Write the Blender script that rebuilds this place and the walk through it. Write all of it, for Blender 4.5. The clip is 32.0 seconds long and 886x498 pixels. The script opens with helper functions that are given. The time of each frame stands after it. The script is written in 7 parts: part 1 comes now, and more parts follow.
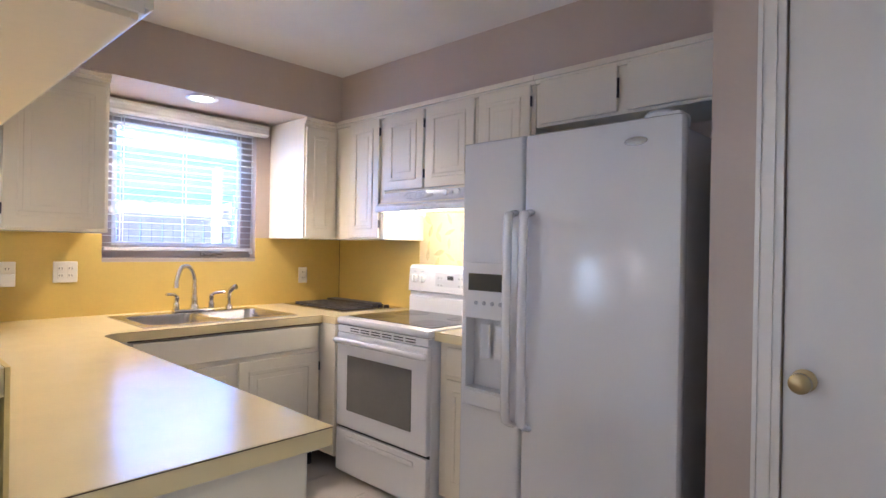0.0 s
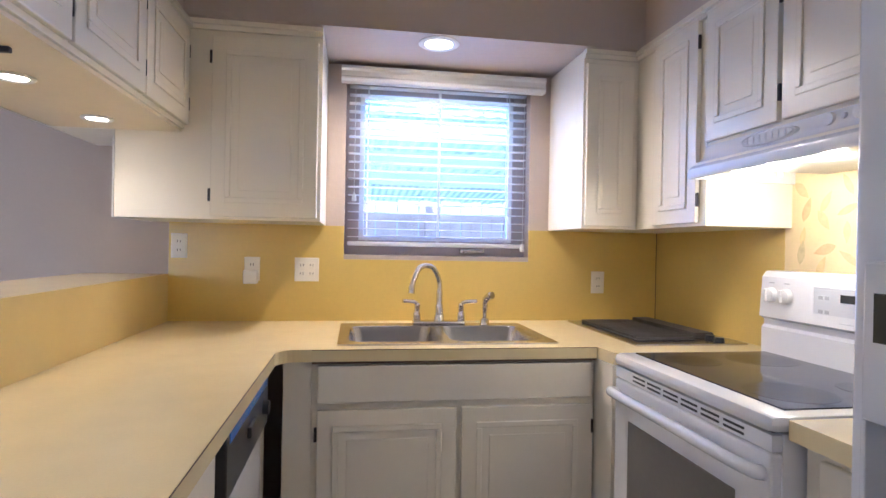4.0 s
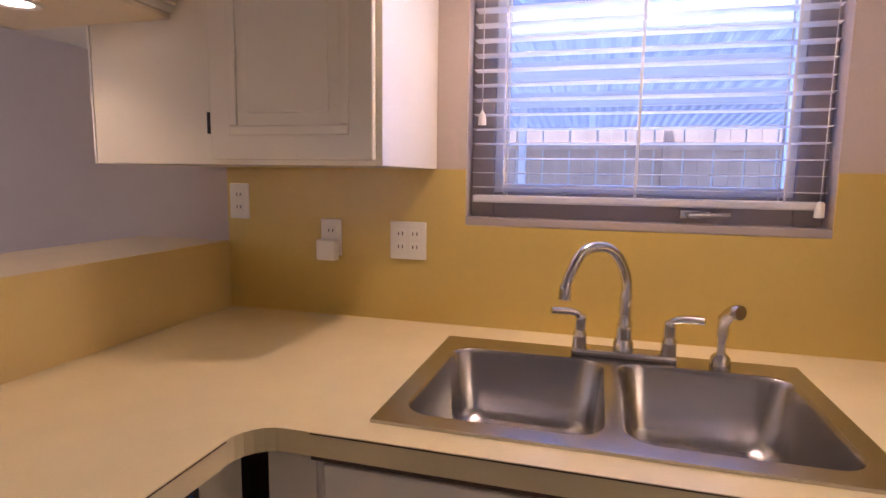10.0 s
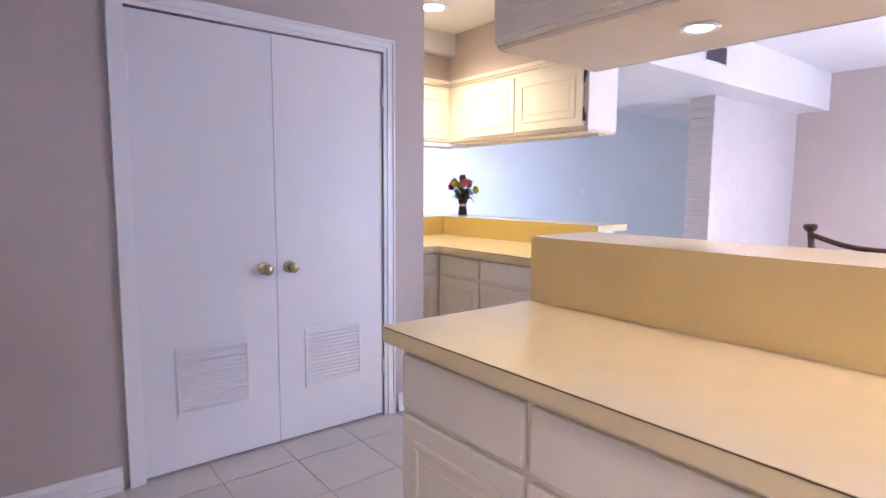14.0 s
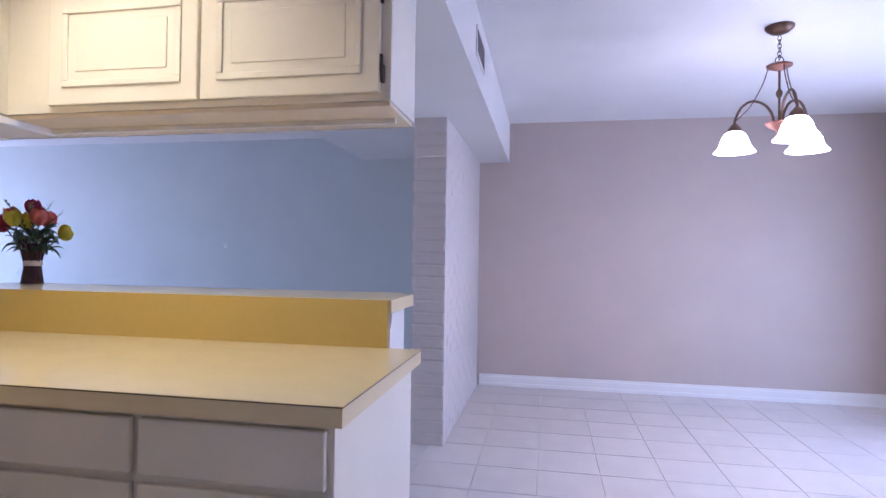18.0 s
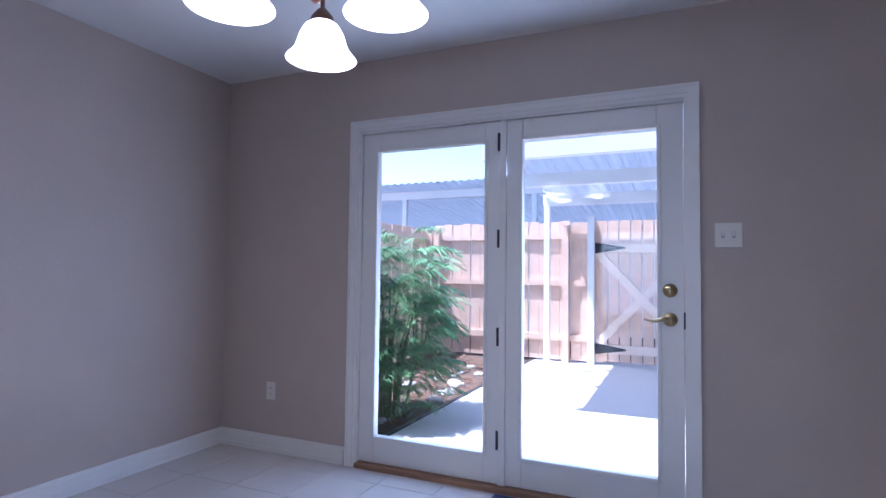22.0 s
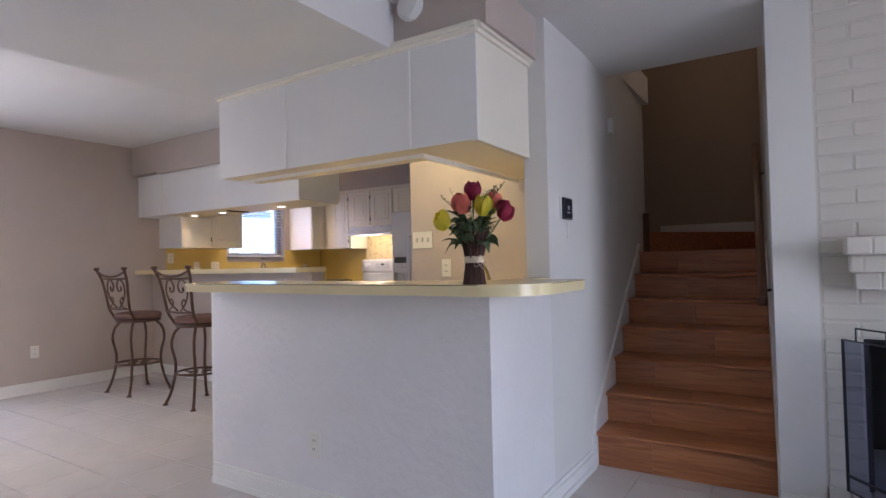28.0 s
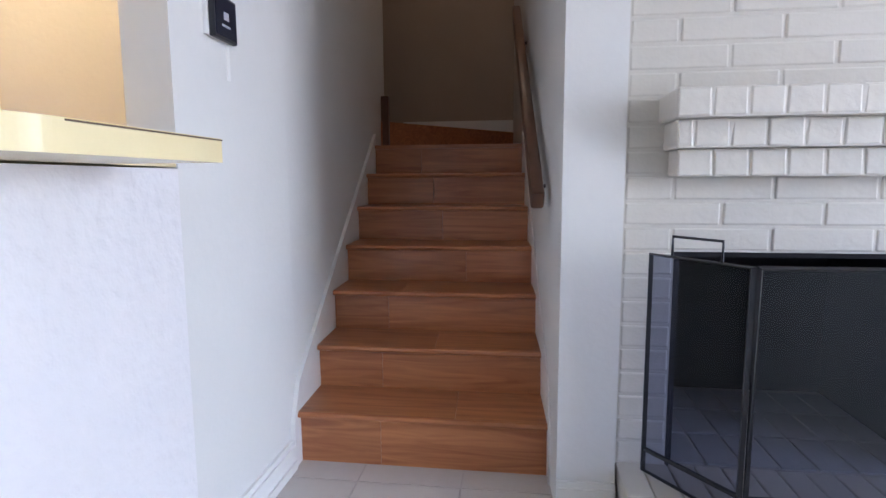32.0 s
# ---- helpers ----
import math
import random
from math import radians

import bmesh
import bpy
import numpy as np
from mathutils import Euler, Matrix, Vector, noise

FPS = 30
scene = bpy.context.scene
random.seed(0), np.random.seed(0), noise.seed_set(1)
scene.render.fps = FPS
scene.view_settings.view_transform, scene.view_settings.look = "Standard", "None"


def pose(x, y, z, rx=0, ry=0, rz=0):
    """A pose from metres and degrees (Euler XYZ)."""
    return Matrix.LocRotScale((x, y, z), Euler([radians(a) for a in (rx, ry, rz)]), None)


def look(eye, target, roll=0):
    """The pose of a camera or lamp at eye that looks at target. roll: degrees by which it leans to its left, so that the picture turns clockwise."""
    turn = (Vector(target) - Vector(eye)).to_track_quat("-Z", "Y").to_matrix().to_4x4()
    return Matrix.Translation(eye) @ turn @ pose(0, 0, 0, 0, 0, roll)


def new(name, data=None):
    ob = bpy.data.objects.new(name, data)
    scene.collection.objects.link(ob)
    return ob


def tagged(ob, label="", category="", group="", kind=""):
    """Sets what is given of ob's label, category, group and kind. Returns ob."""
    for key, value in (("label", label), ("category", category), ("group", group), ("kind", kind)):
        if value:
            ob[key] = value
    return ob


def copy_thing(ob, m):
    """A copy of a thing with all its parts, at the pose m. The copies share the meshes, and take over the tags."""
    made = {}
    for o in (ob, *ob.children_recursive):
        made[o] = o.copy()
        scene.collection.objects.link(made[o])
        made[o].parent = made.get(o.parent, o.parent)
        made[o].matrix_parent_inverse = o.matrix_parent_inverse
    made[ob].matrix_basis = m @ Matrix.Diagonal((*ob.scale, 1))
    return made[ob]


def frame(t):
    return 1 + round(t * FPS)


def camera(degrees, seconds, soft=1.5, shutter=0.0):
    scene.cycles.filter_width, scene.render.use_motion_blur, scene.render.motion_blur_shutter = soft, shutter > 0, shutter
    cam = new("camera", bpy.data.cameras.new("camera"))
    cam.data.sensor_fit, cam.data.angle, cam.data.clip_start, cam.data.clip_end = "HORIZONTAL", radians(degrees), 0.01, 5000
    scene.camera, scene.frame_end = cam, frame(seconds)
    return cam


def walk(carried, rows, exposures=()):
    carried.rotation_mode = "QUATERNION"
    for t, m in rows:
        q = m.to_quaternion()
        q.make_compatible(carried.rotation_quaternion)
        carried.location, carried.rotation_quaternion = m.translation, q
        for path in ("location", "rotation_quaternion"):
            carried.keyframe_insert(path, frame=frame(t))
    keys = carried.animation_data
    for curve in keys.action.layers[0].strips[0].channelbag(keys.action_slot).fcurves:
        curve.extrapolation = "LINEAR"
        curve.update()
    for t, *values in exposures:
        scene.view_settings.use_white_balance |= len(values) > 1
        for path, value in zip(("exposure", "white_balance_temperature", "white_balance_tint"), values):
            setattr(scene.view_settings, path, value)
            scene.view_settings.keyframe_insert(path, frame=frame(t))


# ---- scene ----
cam = camera(77.1, 32.0)
PATH = [
    (0, (0.898, 0.815, 1.335), (-0.473, 2.271, 1.333), 1.0),
    (0.5, (0.877, 1.032, 1.324), (-0.629, 2.349, 1.308), 1.0),
    (1, (0.798, 1.241, 1.295), (-0.863, 2.354, 1.293), 1.1),
    (1.5, (0.722, 1.478, 1.293), (-1.083, 2.352, 1.285), 1.0),
    (2, (0.632, 1.668, 1.297), (-1.245, 2.324, 1.283), 1.1),
    (2.5, (0.479, 1.746, 1.286), (-1.454, 2.259, 1.280), 1.0),
    (4.5, (-0.087, 1.862, 1.292), (-2.063, 2.166, 1.285), 1.1),
    (5, (-0.28, 1.883, 1.313), (-2.197, 2.456, 1.317), 1.3),
    (5.5, (-0.436, 1.916, 1.308), (-2.242, 2.775, 1.328), 1.2),
    (6, (-0.546, 1.949, 1.284), (-2.153, 3.139, 1.296), 1.8),
    (6.5, (-0.572, 1.936, 1.294), (-1.996, 3.339, 1.238), 1.8),
    (7, (-0.598, 1.943, 1.294), (-1.957, 3.403, 1.153), 1.8),
    (7.5, (-0.64, 1.964, 1.309), (-1.992, 3.431, 1.163), 1.5),
    (8, (-0.714, 2.045, 1.3), (-2.175, 3.404, 1.166), 1.7),
    (8.5, (-0.777, 2.111, 1.317), (-2.505, 3.106, 1.158), 1.8),
    (9, (-0.87, 2.121, 1.327), (-2.786, 2.659, 1.13), 1.7),
    (9.5, (-0.996, 2.132, 1.325), (-2.984, 2.22, 1.121), 1.3),
    (10, (-1.107, 2.164, 1.364), (-3.018, 1.634, 1.105), 0.8),
    (10.5, (-1.18, 2.232, 1.428), (-2.713, 0.994, 1.089), -0.8),
    (11, (-1.424, 2.237, 1.308), (-2.361, 0.483, 1.097), 0.2),
    (11.5, (-1.475, 2.192, 1.323), (-1.872, 0.244, 1.109), 0.4),
    (12, (-1.556, 2.174, 1.329), (-1.368, 0.194, 1.12), 0.3),
    (12.5, (-1.536, 2.249, 1.325), (-0.863, 0.378, 1.108), 0.4),
    (13, (-1.507, 2.318, 1.298), (-0.435, 0.643, 1.085), 0.3),
    (13.5, (-1.48, 2.377, 1.295), (-0.142, 0.905, 1.088), 0.4),
    (14, (-1.456, 2.395, 1.294), (0.101, 1.157, 1.086), 0.4),
    (14.5, (-1.43, 2.376, 1.292), (0.268, 1.341, 1.078), 0.8),
    (16.5, (-0.344, 1.798, 1.261), (1.282, 0.634, 1.205), 0.3),
    (17, (-0.062, 1.646, 1.25), (1.223, 0.114, 1.23), 0.8),
    (17.5, (0.099, 1.397, 1.255), (0.961, -0.408, 1.266), 0.7),
    (18, (0.238, 1.126, 1.224), (0.606, -0.84, 1.248), 0.8),
    (18.5, (0.354, 0.865, 1.221), (0.197, -1.129, 1.241), 2.2),
    (19, (0.305, 0.635, 1.214), (-0.171, -1.307, 1.254), 1.8),
    (19.5, (0.26, 0.304, 1.176), (-0.513, -1.539, 1.241), 2.0),
    (20, (0.143, 0.006, 1.173), (-0.88, -1.71, 1.25), 1.7),
    (20.5, (0.05, -0.378, 1.174), (-1.21, -1.928, 1.264), 1.6),
    (21, (0.052, -0.697, 1.169), (-1.46, -2.003, 1.261), 1.3),
    (21.5, (0.111, -1.028, 1.15), (-1.625, -2.017, 1.251), 1.0),
    (22, (0.221, -1.222, 1.174), (-1.604, -2.036, 1.262), 0.7),
    (22.5, (0.415, -1.278, 1.163), (-1.47, -1.94, 1.254), 0.6),
    (23, (0.716, -1.278, 1.173), (-1.214, -1.795, 1.271), 0.6),
    (23.5, (1.101, -1.322, 1.167), (-0.864, -1.677, 1.267), 0.3),
    (24, (1.459, -1.301, 1.167), (-0.518, -1.586, 1.269), 0.3),
    (24.5, (1.778, -1.351, 1.162), (-0.207, -1.574, 1.265), 0.3),
    (26.5, (2.918, -2.096, 1.185), (1.065, -1.346, 1.264), -1.0),
    (27, (3.17, -2.299, 1.147), (1.493, -1.212, 1.241), -0.2),
    (27.5, (3.302, -2.497, 1.161), (1.903, -1.07, 1.227), -0.8),
    (28, (3.461, -2.704, 1.155), (2.383, -1.02, 1.205), -1.2),
    (28.5, (3.614, -2.847, 1.142), (2.809, -1.016, 1.182), -1.3),
    (29, (3.632, -2.974, 1.131), (3.046, -1.062, 1.164), -1.2),
    (29.5, (3.541, -3.045, 1.092), (3.114, -1.091, 1.102), -0.9),
    (30, (3.489, -2.898, 1.058), (3.157, -0.926, 1.016), -0.7),
    (30.5, (3.452, -2.57, 1.059), (3.167, -0.593, 0.971), -0.7),
    (31, (3.357, -2.183, 1.066), (3.086, -0.207, 0.921), -0.6),
    (31.5, (3.277, -1.787, 1.026), (3.011, 0.189, 0.861), -0.4),
    (32, (3.237, -1.399, 1.0), (2.971, 0.568, 0.756), -0.3),
]
LIGHT = [
    (0, 3.55, 5850, 19),
    (2, 3.65, 5750, 19),
    (5, 2.85, 5500, 19),
    (6, 2.5, 6250, 28),
    (7, 2.55, 6900, 28),
    (9, 2.45, 7200, 38),
    (10, 2.4, 6700, 40),
    (11, 2.55, 6550, 50),
    (12, 3.1, 5600, 40),
    (13, 3.4, 5600, 38),
    (14, 3.7, 5750, 36),
    (17, 3.45, 5450, 38),
    (18, 2.9, 5200, 36),
    (19, 2.65, 5050, 34),
    (20, 2.25, 5050, 29),
    (21, 1.8, 4650, 26),
    (22, 1.6, 5050, 26),
    (24, 2.2, 5800, 37),
    (27, 2.45, 6200, 24),
    (28, 2.65, 6350, 24),
    (29, 2.95, 6250, 20),
    (32, 3.5, 6250, 21),
]
walk(cam, [(t, look(eye, target, roll)) for t, eye, target, roll in PATH], LIGHT)

# ---- world, sun, large lights ----
world = bpy.data.worlds.new("world")
scene.world = world
world.use_nodes = True
wn = world.node_tree
bg = wn.nodes["Background"]
sky = wn.nodes.new("ShaderNodeTexSky")
sky.sky_type = "NISHITA"
sky.sun_disc = False
sky.sun_elevation, sky.sun_rotation = radians(52.4), radians(158.2)
wn.links.new(sky.outputs["Color"], bg.inputs["Color"])
bg.inputs["Strength"].default_value = 0.15


def lamp(name, kind, m, energy, colour=(1, 1, 1), size=0.1, angle=0.0, size_y=None):
    data = bpy.data.lights.new(name, kind)
    data.energy, data.color = energy, colour
    if kind == "AREA":
        data.shape, data.size, data.size_y = "RECTANGLE", size, size_y or size
    elif kind == "SUN":
        data.angle = radians(angle)
    else:
        data.shadow_soft_size = size
        if kind == "SPOT":
            data.spot_blend = 0.9
    ob = new(name, data)
    ob.matrix_world = m
    return ob

# daylight at the kitchen window, the patio doors and two assumed east openings; the lamps of the place and one added
# over the stairs
lamp("sun", "SUN", look((4, -7, 21), (0, 0, 0)), 5.0, (1.0, 0.95, 0.88), angle=0.6)
DAY = (0.62, 0.78, 1.0)
lamp("daylight_window", "AREA", look((-2.80, 2.26, 1.68), (0.0, 2.26, 1.3)), 0.75, (0.06, 0.38, 1.0), 0.75, size_y=0.68)
lamp("daylight_patio_doors", "AREA", look((-2.80, -2.17, 1.05), (1.0, -2.17, 0.6)), 8.0, DAY, 1.5, size_y=1.7)
# An unseen window is assumed in the east wall; this lamp supplies its daylight.
lamp("daylight_living_room", "AREA", look((8.06, -2.05, 1.25), (3.0, -1.4, 1.0)), 14, DAY, 2.2, size_y=1.9)
# Lamp in a second unseen opening, added to brighten the entry.
lamp("daylight_entry", "AREA", look((8.06, 1.7, 1.15), (5.5, 1.5, 0.3)), 3.5, (0.9, 0.94, 1.0), 0.75, size_y=1.7)
WARM = (1.0, 0.84, 0.62)
lamp("sink_downlight", "SPOT", look((-2.33, 2.19, 2.165), (-2.33, 2.19, 0)), 8.0, (1.0, 0.84, 0.64), 0.05).data.spot_size = radians(172)
lamp("counter_downlight", "SPOT", look((1.55, 0.10, 2.47), (1.55, 0.05, 0)), 8.5, (0.95, 0.87, 0.48), 0.06).data.spot_size = radians(140)
for lx, power in ((-2.07, 1.1), (-1.58, 1.6), (-0.69, 2.8)):
    lamp("cabinet_downlight", "SPOT", look((lx, 0.93, 1.725), (lx, 0.93, 0)), power, WARM, 0.03).data.spot_size = radians(130)
for lx in (-1.52, -1.30):
    lamp("hood_lamp", "POINT", Matrix.Translation((lx, 3.17, 1.525)), 0.34, (1.0, 0.88, 0.62), 0.03)
for a in (-32, 90, 212):
    lamp("chandelier_bulb", "POINT", Matrix.Translation((-0.985 + 0.22 * math.cos(radians(a)), -2.147 + 0.22 * math.sin(radians(a)), 1.86)), 1.1, (1.0, 0.90, 0.78), 0.05)
# Unseen lamp added to brighten the stairwell from above.
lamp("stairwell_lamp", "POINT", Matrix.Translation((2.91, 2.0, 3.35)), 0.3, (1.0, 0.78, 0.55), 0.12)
lamp("entry_downlight", "SPOT", look((6.2, 2.6, 2.32), (6.2, 2.6, 0)), 5, (1.0, 0.92, 0.8), 0.07).data.spot_size = radians(150)


# ---- materials ----
def material(name, colour, rough=0.5, metal=0.0, vary=0.08, scale=3.0, fine=60.0, bump=0.1, bump_scale=80.0, spec=0.5, coat=0.0, emit=None, strength=0.0):
    """A surface with colour variation at two scales and fine relief."""
    mat = bpy.data.materials.new(name)
    mat.use_nodes = True
    nt = mat.node_tree
    b = nt.nodes["Principled BSDF"]
    b.inputs["Roughness"].default_value, b.inputs["Metallic"].default_value = rough, metal
    b.inputs["Specular IOR Level"].default_value = spec
    b.inputs["Coat Weight"].default_value = coat
    if emit:
        b.inputs["Emission Color"].default_value, b.inputs["Emission Strength"].default_value = (*emit, 1), strength
    co = nt.nodes.new("ShaderNodeTexCoord")
    n1, n2 = nt.nodes.new("ShaderNodeTexNoise"), nt.nodes.new("ShaderNodeTexNoise")
    n1.inputs["Scale"].default_value, n2.inputs["Scale"].default_value = scale, fine
    n1.inputs["Detail"].default_value, n2.inputs["Detail"].default_value = 4, 2
    mix = nt.nodes.new("ShaderNodeMix")
    mix.data_type = "RGBA"
    lo, hi = [max(0, c * (1 - vary)) for c in colour], [min(1, c * (1 + vary)) for c in colour]
    mix.inputs["A"].default_value, mix.inputs["B"].default_value = (*lo, 1), (*hi, 1)
    add = nt.nodes.new("ShaderNodeMath")
    add.operation = "MULTIPLY_ADD"
    add.inputs[1].default_value = 0.35
    for n in (n1, n2):
        nt.links.new(co.outputs["Object"], n.inputs["Vector"])
    nt.links.new(n2.outputs["Fac"], add.inputs[0])
    sub = nt.nodes.new("ShaderNodeMath")
    sub.operation = "MULTIPLY_ADD"
    sub.inputs[1].default_value, sub.inputs[2].default_value = 1.3, -0.32
    nt.links.new(n1.outputs["Fac"], sub.inputs[0])
    nt.links.new(sub.outputs[0], add.inputs[2])
    nt.links.new(add.outputs[0], mix.inputs["Factor"])
    nt.links.new(mix.outputs["Result"], b.inputs["Base Color"])
    if bump:
        n3, bp = nt.nodes.new("ShaderNodeTexNoise"), nt.nodes.new("ShaderNodeBump")
        n3.inputs["Scale"].default_value, n3.inputs["Detail"].default_value = bump_scale, 3
        bp.inputs["Strength"].default_value, bp.inputs["Distance"].default_value = bump, 0.004
        nt.links.new(co.outputs["Object"], n3.inputs["Vector"])
        nt.links.new(n3.outputs["Fac"], bp.inputs["Height"])
        nt.links.new(bp.outputs["Normal"], b.inputs["Normal"])
    return mat


PAINT = material("beige_paint", (0.515, 0.43, 0.37), 0.62, vary=0.05, bump=0.25, bump_scale=45)
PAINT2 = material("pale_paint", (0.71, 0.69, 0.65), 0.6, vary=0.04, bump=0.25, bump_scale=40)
# Landing wall colour, darker and browner than the stair's side walls.
BROWN = material("landing_wall_tan", (0.40, 0.31, 0.24), 0.65, vary=0.05, bump=0.2, bump_scale=40)
PLASTER = material("knockdown_plaster", (0.77, 0.74, 0.73), 0.5, vary=0.05, bump=1.0, bump_scale=22)
PLASTER.node_tree.nodes["Bump"].inputs["Distance"].default_value = 0.007
CEILM = material("ceiling_texture", (0.74, 0.72, 0.69), 0.8, vary=0.04, bump=0.5, bump_scale=90)
TRIM = material("white_trim_paint", (0.80, 0.78, 0.74), 0.32, vary=0.03, bump=0.05)
DOORM = material("white_door_paint", (0.76, 0.74, 0.71), 0.42, vary=0.03, bump=0.08, bump_scale=120)
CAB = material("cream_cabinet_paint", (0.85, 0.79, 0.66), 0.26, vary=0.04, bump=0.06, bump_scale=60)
# The warm lit look of the cabinet undersides is put into this colour.
CABIN = material("warm_lit_underside_tone", (0.72, 0.62, 0.46), 0.5, vary=0.08)
YELLOW = material("yellow_laminate", (0.79, 0.66, 0.38), 0.17, vary=0.05, scale=9, fine=220, bump=0.05, bump_scale=150)
SPLASH = material("yellow_splashback_laminate", (0.62, 0.45, 0.12), 0.3, vary=0.10, scale=2.5, bump=0.04)
SPLASH2 = material("pale_yellow_splashback", (0.70, 0.53, 0.21), 0.26, vary=0.05, scale=7, bump=0.04)
PAPER = material("cream_wallpaper", (0.74, 0.60, 0.36), 0.6, vary=0.08, scale=14)
LEAFP1 = material("printed_russet_leaf", (0.64, 0.44, 0.24), 0.6, vary=0.2, scale=40)
LEAFP2 = material("printed_olive_leaf", (0.58, 0.48, 0.27), 0.6, vary=0.2, scale=40)
LEAFP3 = material("printed_gold_leaf", (0.70, 0.54, 0.27), 0.6, vary=0.2, scale=40)
SEAM = material("dark_laminate_edge", (0.10, 0.06, 0.03), 0.6)
APPL = material("white_enamel", (0.76, 0.76, 0.78), 0.17, vary=0.015, bump=0.06, bump_scale=350, coat=0.2)
PLASTIC = material("pale_grey_plastic", (0.62, 0.63, 0.66), 0.4, vary=0.02, bump=0.0)
BLACKGLASS = material("black_ceramic_glass", (0.05, 0.05, 0.055), 0.08, vary=0.5, scale=6, bump=0.0)
DARK = material("black_plastic", (0.02, 0.02, 0.024), 0.35, vary=0.2, bump=0.05)
BLUEFILM = material("blue_protective_film", (0.03, 0.16, 0.55), 0.15, vary=0.1, bump=0.1)
OVENGLASS = material("oven_window_glass", (0.20, 0.19, 0.17), 0.12, vary=0.15, bump=0.0)
STEEL = material("brushed_steel", (0.50, 0.48, 0.465), 0.24, metal=1.0, vary=0.08, fine=150, bump=0.08, bump_scale=300)
CHROME = material("satin_nickel", (0.62, 0.60, 0.57), 0.22, metal=1.0, vary=0.05, bump=0.0)
BRASS = material("antique_brass", (0.42, 0.33, 0.18), 0.28, metal=1.0, vary=0.15, bump=0.05)
BRONZE = material("rubbed_bronze", (0.12, 0.065, 0.04), 0.4, metal=0.7, vary=0.3, scale=14, bump=0.2)
COPPER = material("antique_copper", (0.26, 0.12, 0.085), 0.4, metal=0.7, vary=0.2, bump=0.1)
DARKMETAL = material("dark_iron", (0.05, 0.045, 0.05), 0.45, metal=0.6, vary=0.2, bump=0.1)
GRATE = material("grey_enamelled_grate", (0.13, 0.12, 0.12), 0.4, metal=0.5, vary=0.3, scale=12, bump=0.1)
BLACKIRON = material("black_screen_frame", (0.018, 0.018, 0.022), 0.4, metal=0.3, vary=0.2, bump=0.05)
SEATM = material("brown_suede", (0.19, 0.10, 0.075), 0.85, vary=0.15, bump=0.3, bump_scale=200)
WINFRAME = material("taupe_window_metal", (0.42, 0.36, 0.34), 0.45, vary=0.06)
BLIND = material("blind_slat", (0.86, 0.84, 0.82), 0.4, vary=0.02, bump=0.0)
bnt = BLIND.node_tree
btr, bmx = bnt.nodes.new("ShaderNodeBsdfTranslucent"), bnt.nodes.new("ShaderNodeMixShader")
btr.inputs["Color"].default_value, bmx.inputs[0].default_value = (0.86, 0.85, 0.84, 1), 0.45
bnt.links.new(bnt.nodes["Principled BSDF"].outputs[0], bmx.inputs[1])
bnt.links.new(btr.outputs[0], bmx.inputs[2])
bnt.links.new(bmx.outputs[0], bnt.nodes["Material Output"].inputs["Surface"])
GROUT = material("grout", (0.50, 0.46, 0.42), 0.85, vary=0.12)
THRESH = material("threshold_wood", (0.28, 0.15, 0.08), 0.5, vary=0.2, scale=12)
WBRICK = material("white_painted_brick", (0.61, 0.565, 0.49), 0.45, vary=0.05, scale=5, bump=0.5, bump_scale=35)
SOOT = material("sooty_firebrick", (0.035, 0.032, 0.035), 0.9, vary=0.3, bump=0.08, bump_scale=12)
CANE = material("palm_cane", (0.14, 0.17, 0.06), 0.6, vary=0.3)
MULCH = material("bark_mulch", (0.16, 0.085, 0.05), 0.9, vary=0.5, scale=20)
WBRICK2 = material("ivory_painted_brick", (0.60, 0.55, 0.51), 0.5, vary=0.05, scale=5, bump=0.5, bump_scale=35)
GREYSTONE = material("firebox_floor_brick", (0.42, 0.41, 0.40), 0.85, vary=0.2)
PLATE = material("ivory_switch_plate", (0.76, 0.73, 0.65), 0.35, vary=0.02, bump=0.0)
MATM = material("navy_rubber_mat", (0.03, 0.045, 0.10), 0.55, vary=0.3, scale=8, bump=0.4, bump_scale=60)
CONCRETE = material("patio_concrete", (0.56, 0.55, 0.52), 0.8, vary=0.08, scale=2, bump=0.3)
CEDAR = material("cedar_board", (0.64, 0.46, 0.35), 0.7, vary=0.25, scale=5, bump=0.3, bump_scale=30)
TINROOF = material("corrugated_metal_roof", (0.40, 0.44, 0.50), 0.4, metal=0.2, vary=0.1)
SOIL = material("mulch_soil", (0.10, 0.065, 0.045), 0.95, vary=0.5, scale=14, fine=90, bump=1.0, bump_scale=40)
LEAFM = material("palm_leaf", (0.15, 0.32, 0.14), 0.33, vary=0.45, scale=6, bump=0.1)
STONE = material("garden_stone", (0.38, 0.36, 0.33), 0.8, vary=0.2, scale=9, bump=0.5)
WHITEP = material("white_painted_metal", (0.72, 0.74, 0.76), 0.4, vary=0.03)
TWIG = material("twig_bark", (0.075, 0.032, 0.022), 0.8, vary=0.5, scale=20, bump=0.5)
RAFFIA = material("raffia", (0.62, 0.50, 0.36), 0.8, vary=0.2)
FOLIAGE = material("silk_leaf", (0.12, 0.17, 0.08), 0.6, vary=0.4, scale=15)
ROSE = material("crimson_petal", (0.42, 0.02, 0.07), 0.55, vary=0.25, scale=20)
CORAL = material("coral_petal", (0.85, 0.22, 0.15), 0.55, vary=0.2, scale=20)
LEMON = material("yellow_petal", (0.80, 0.66, 0.04), 0.55, vary=0.15, scale=20)
RAILWOOD = material("dark_stained_rail", (0.13, 0.055, 0.03), 0.35, vary=0.3, scale=8)
REDDOOR = material("reddish_front_door", (0.22, 0.06, 0.035), 0.4, vary=0.2)
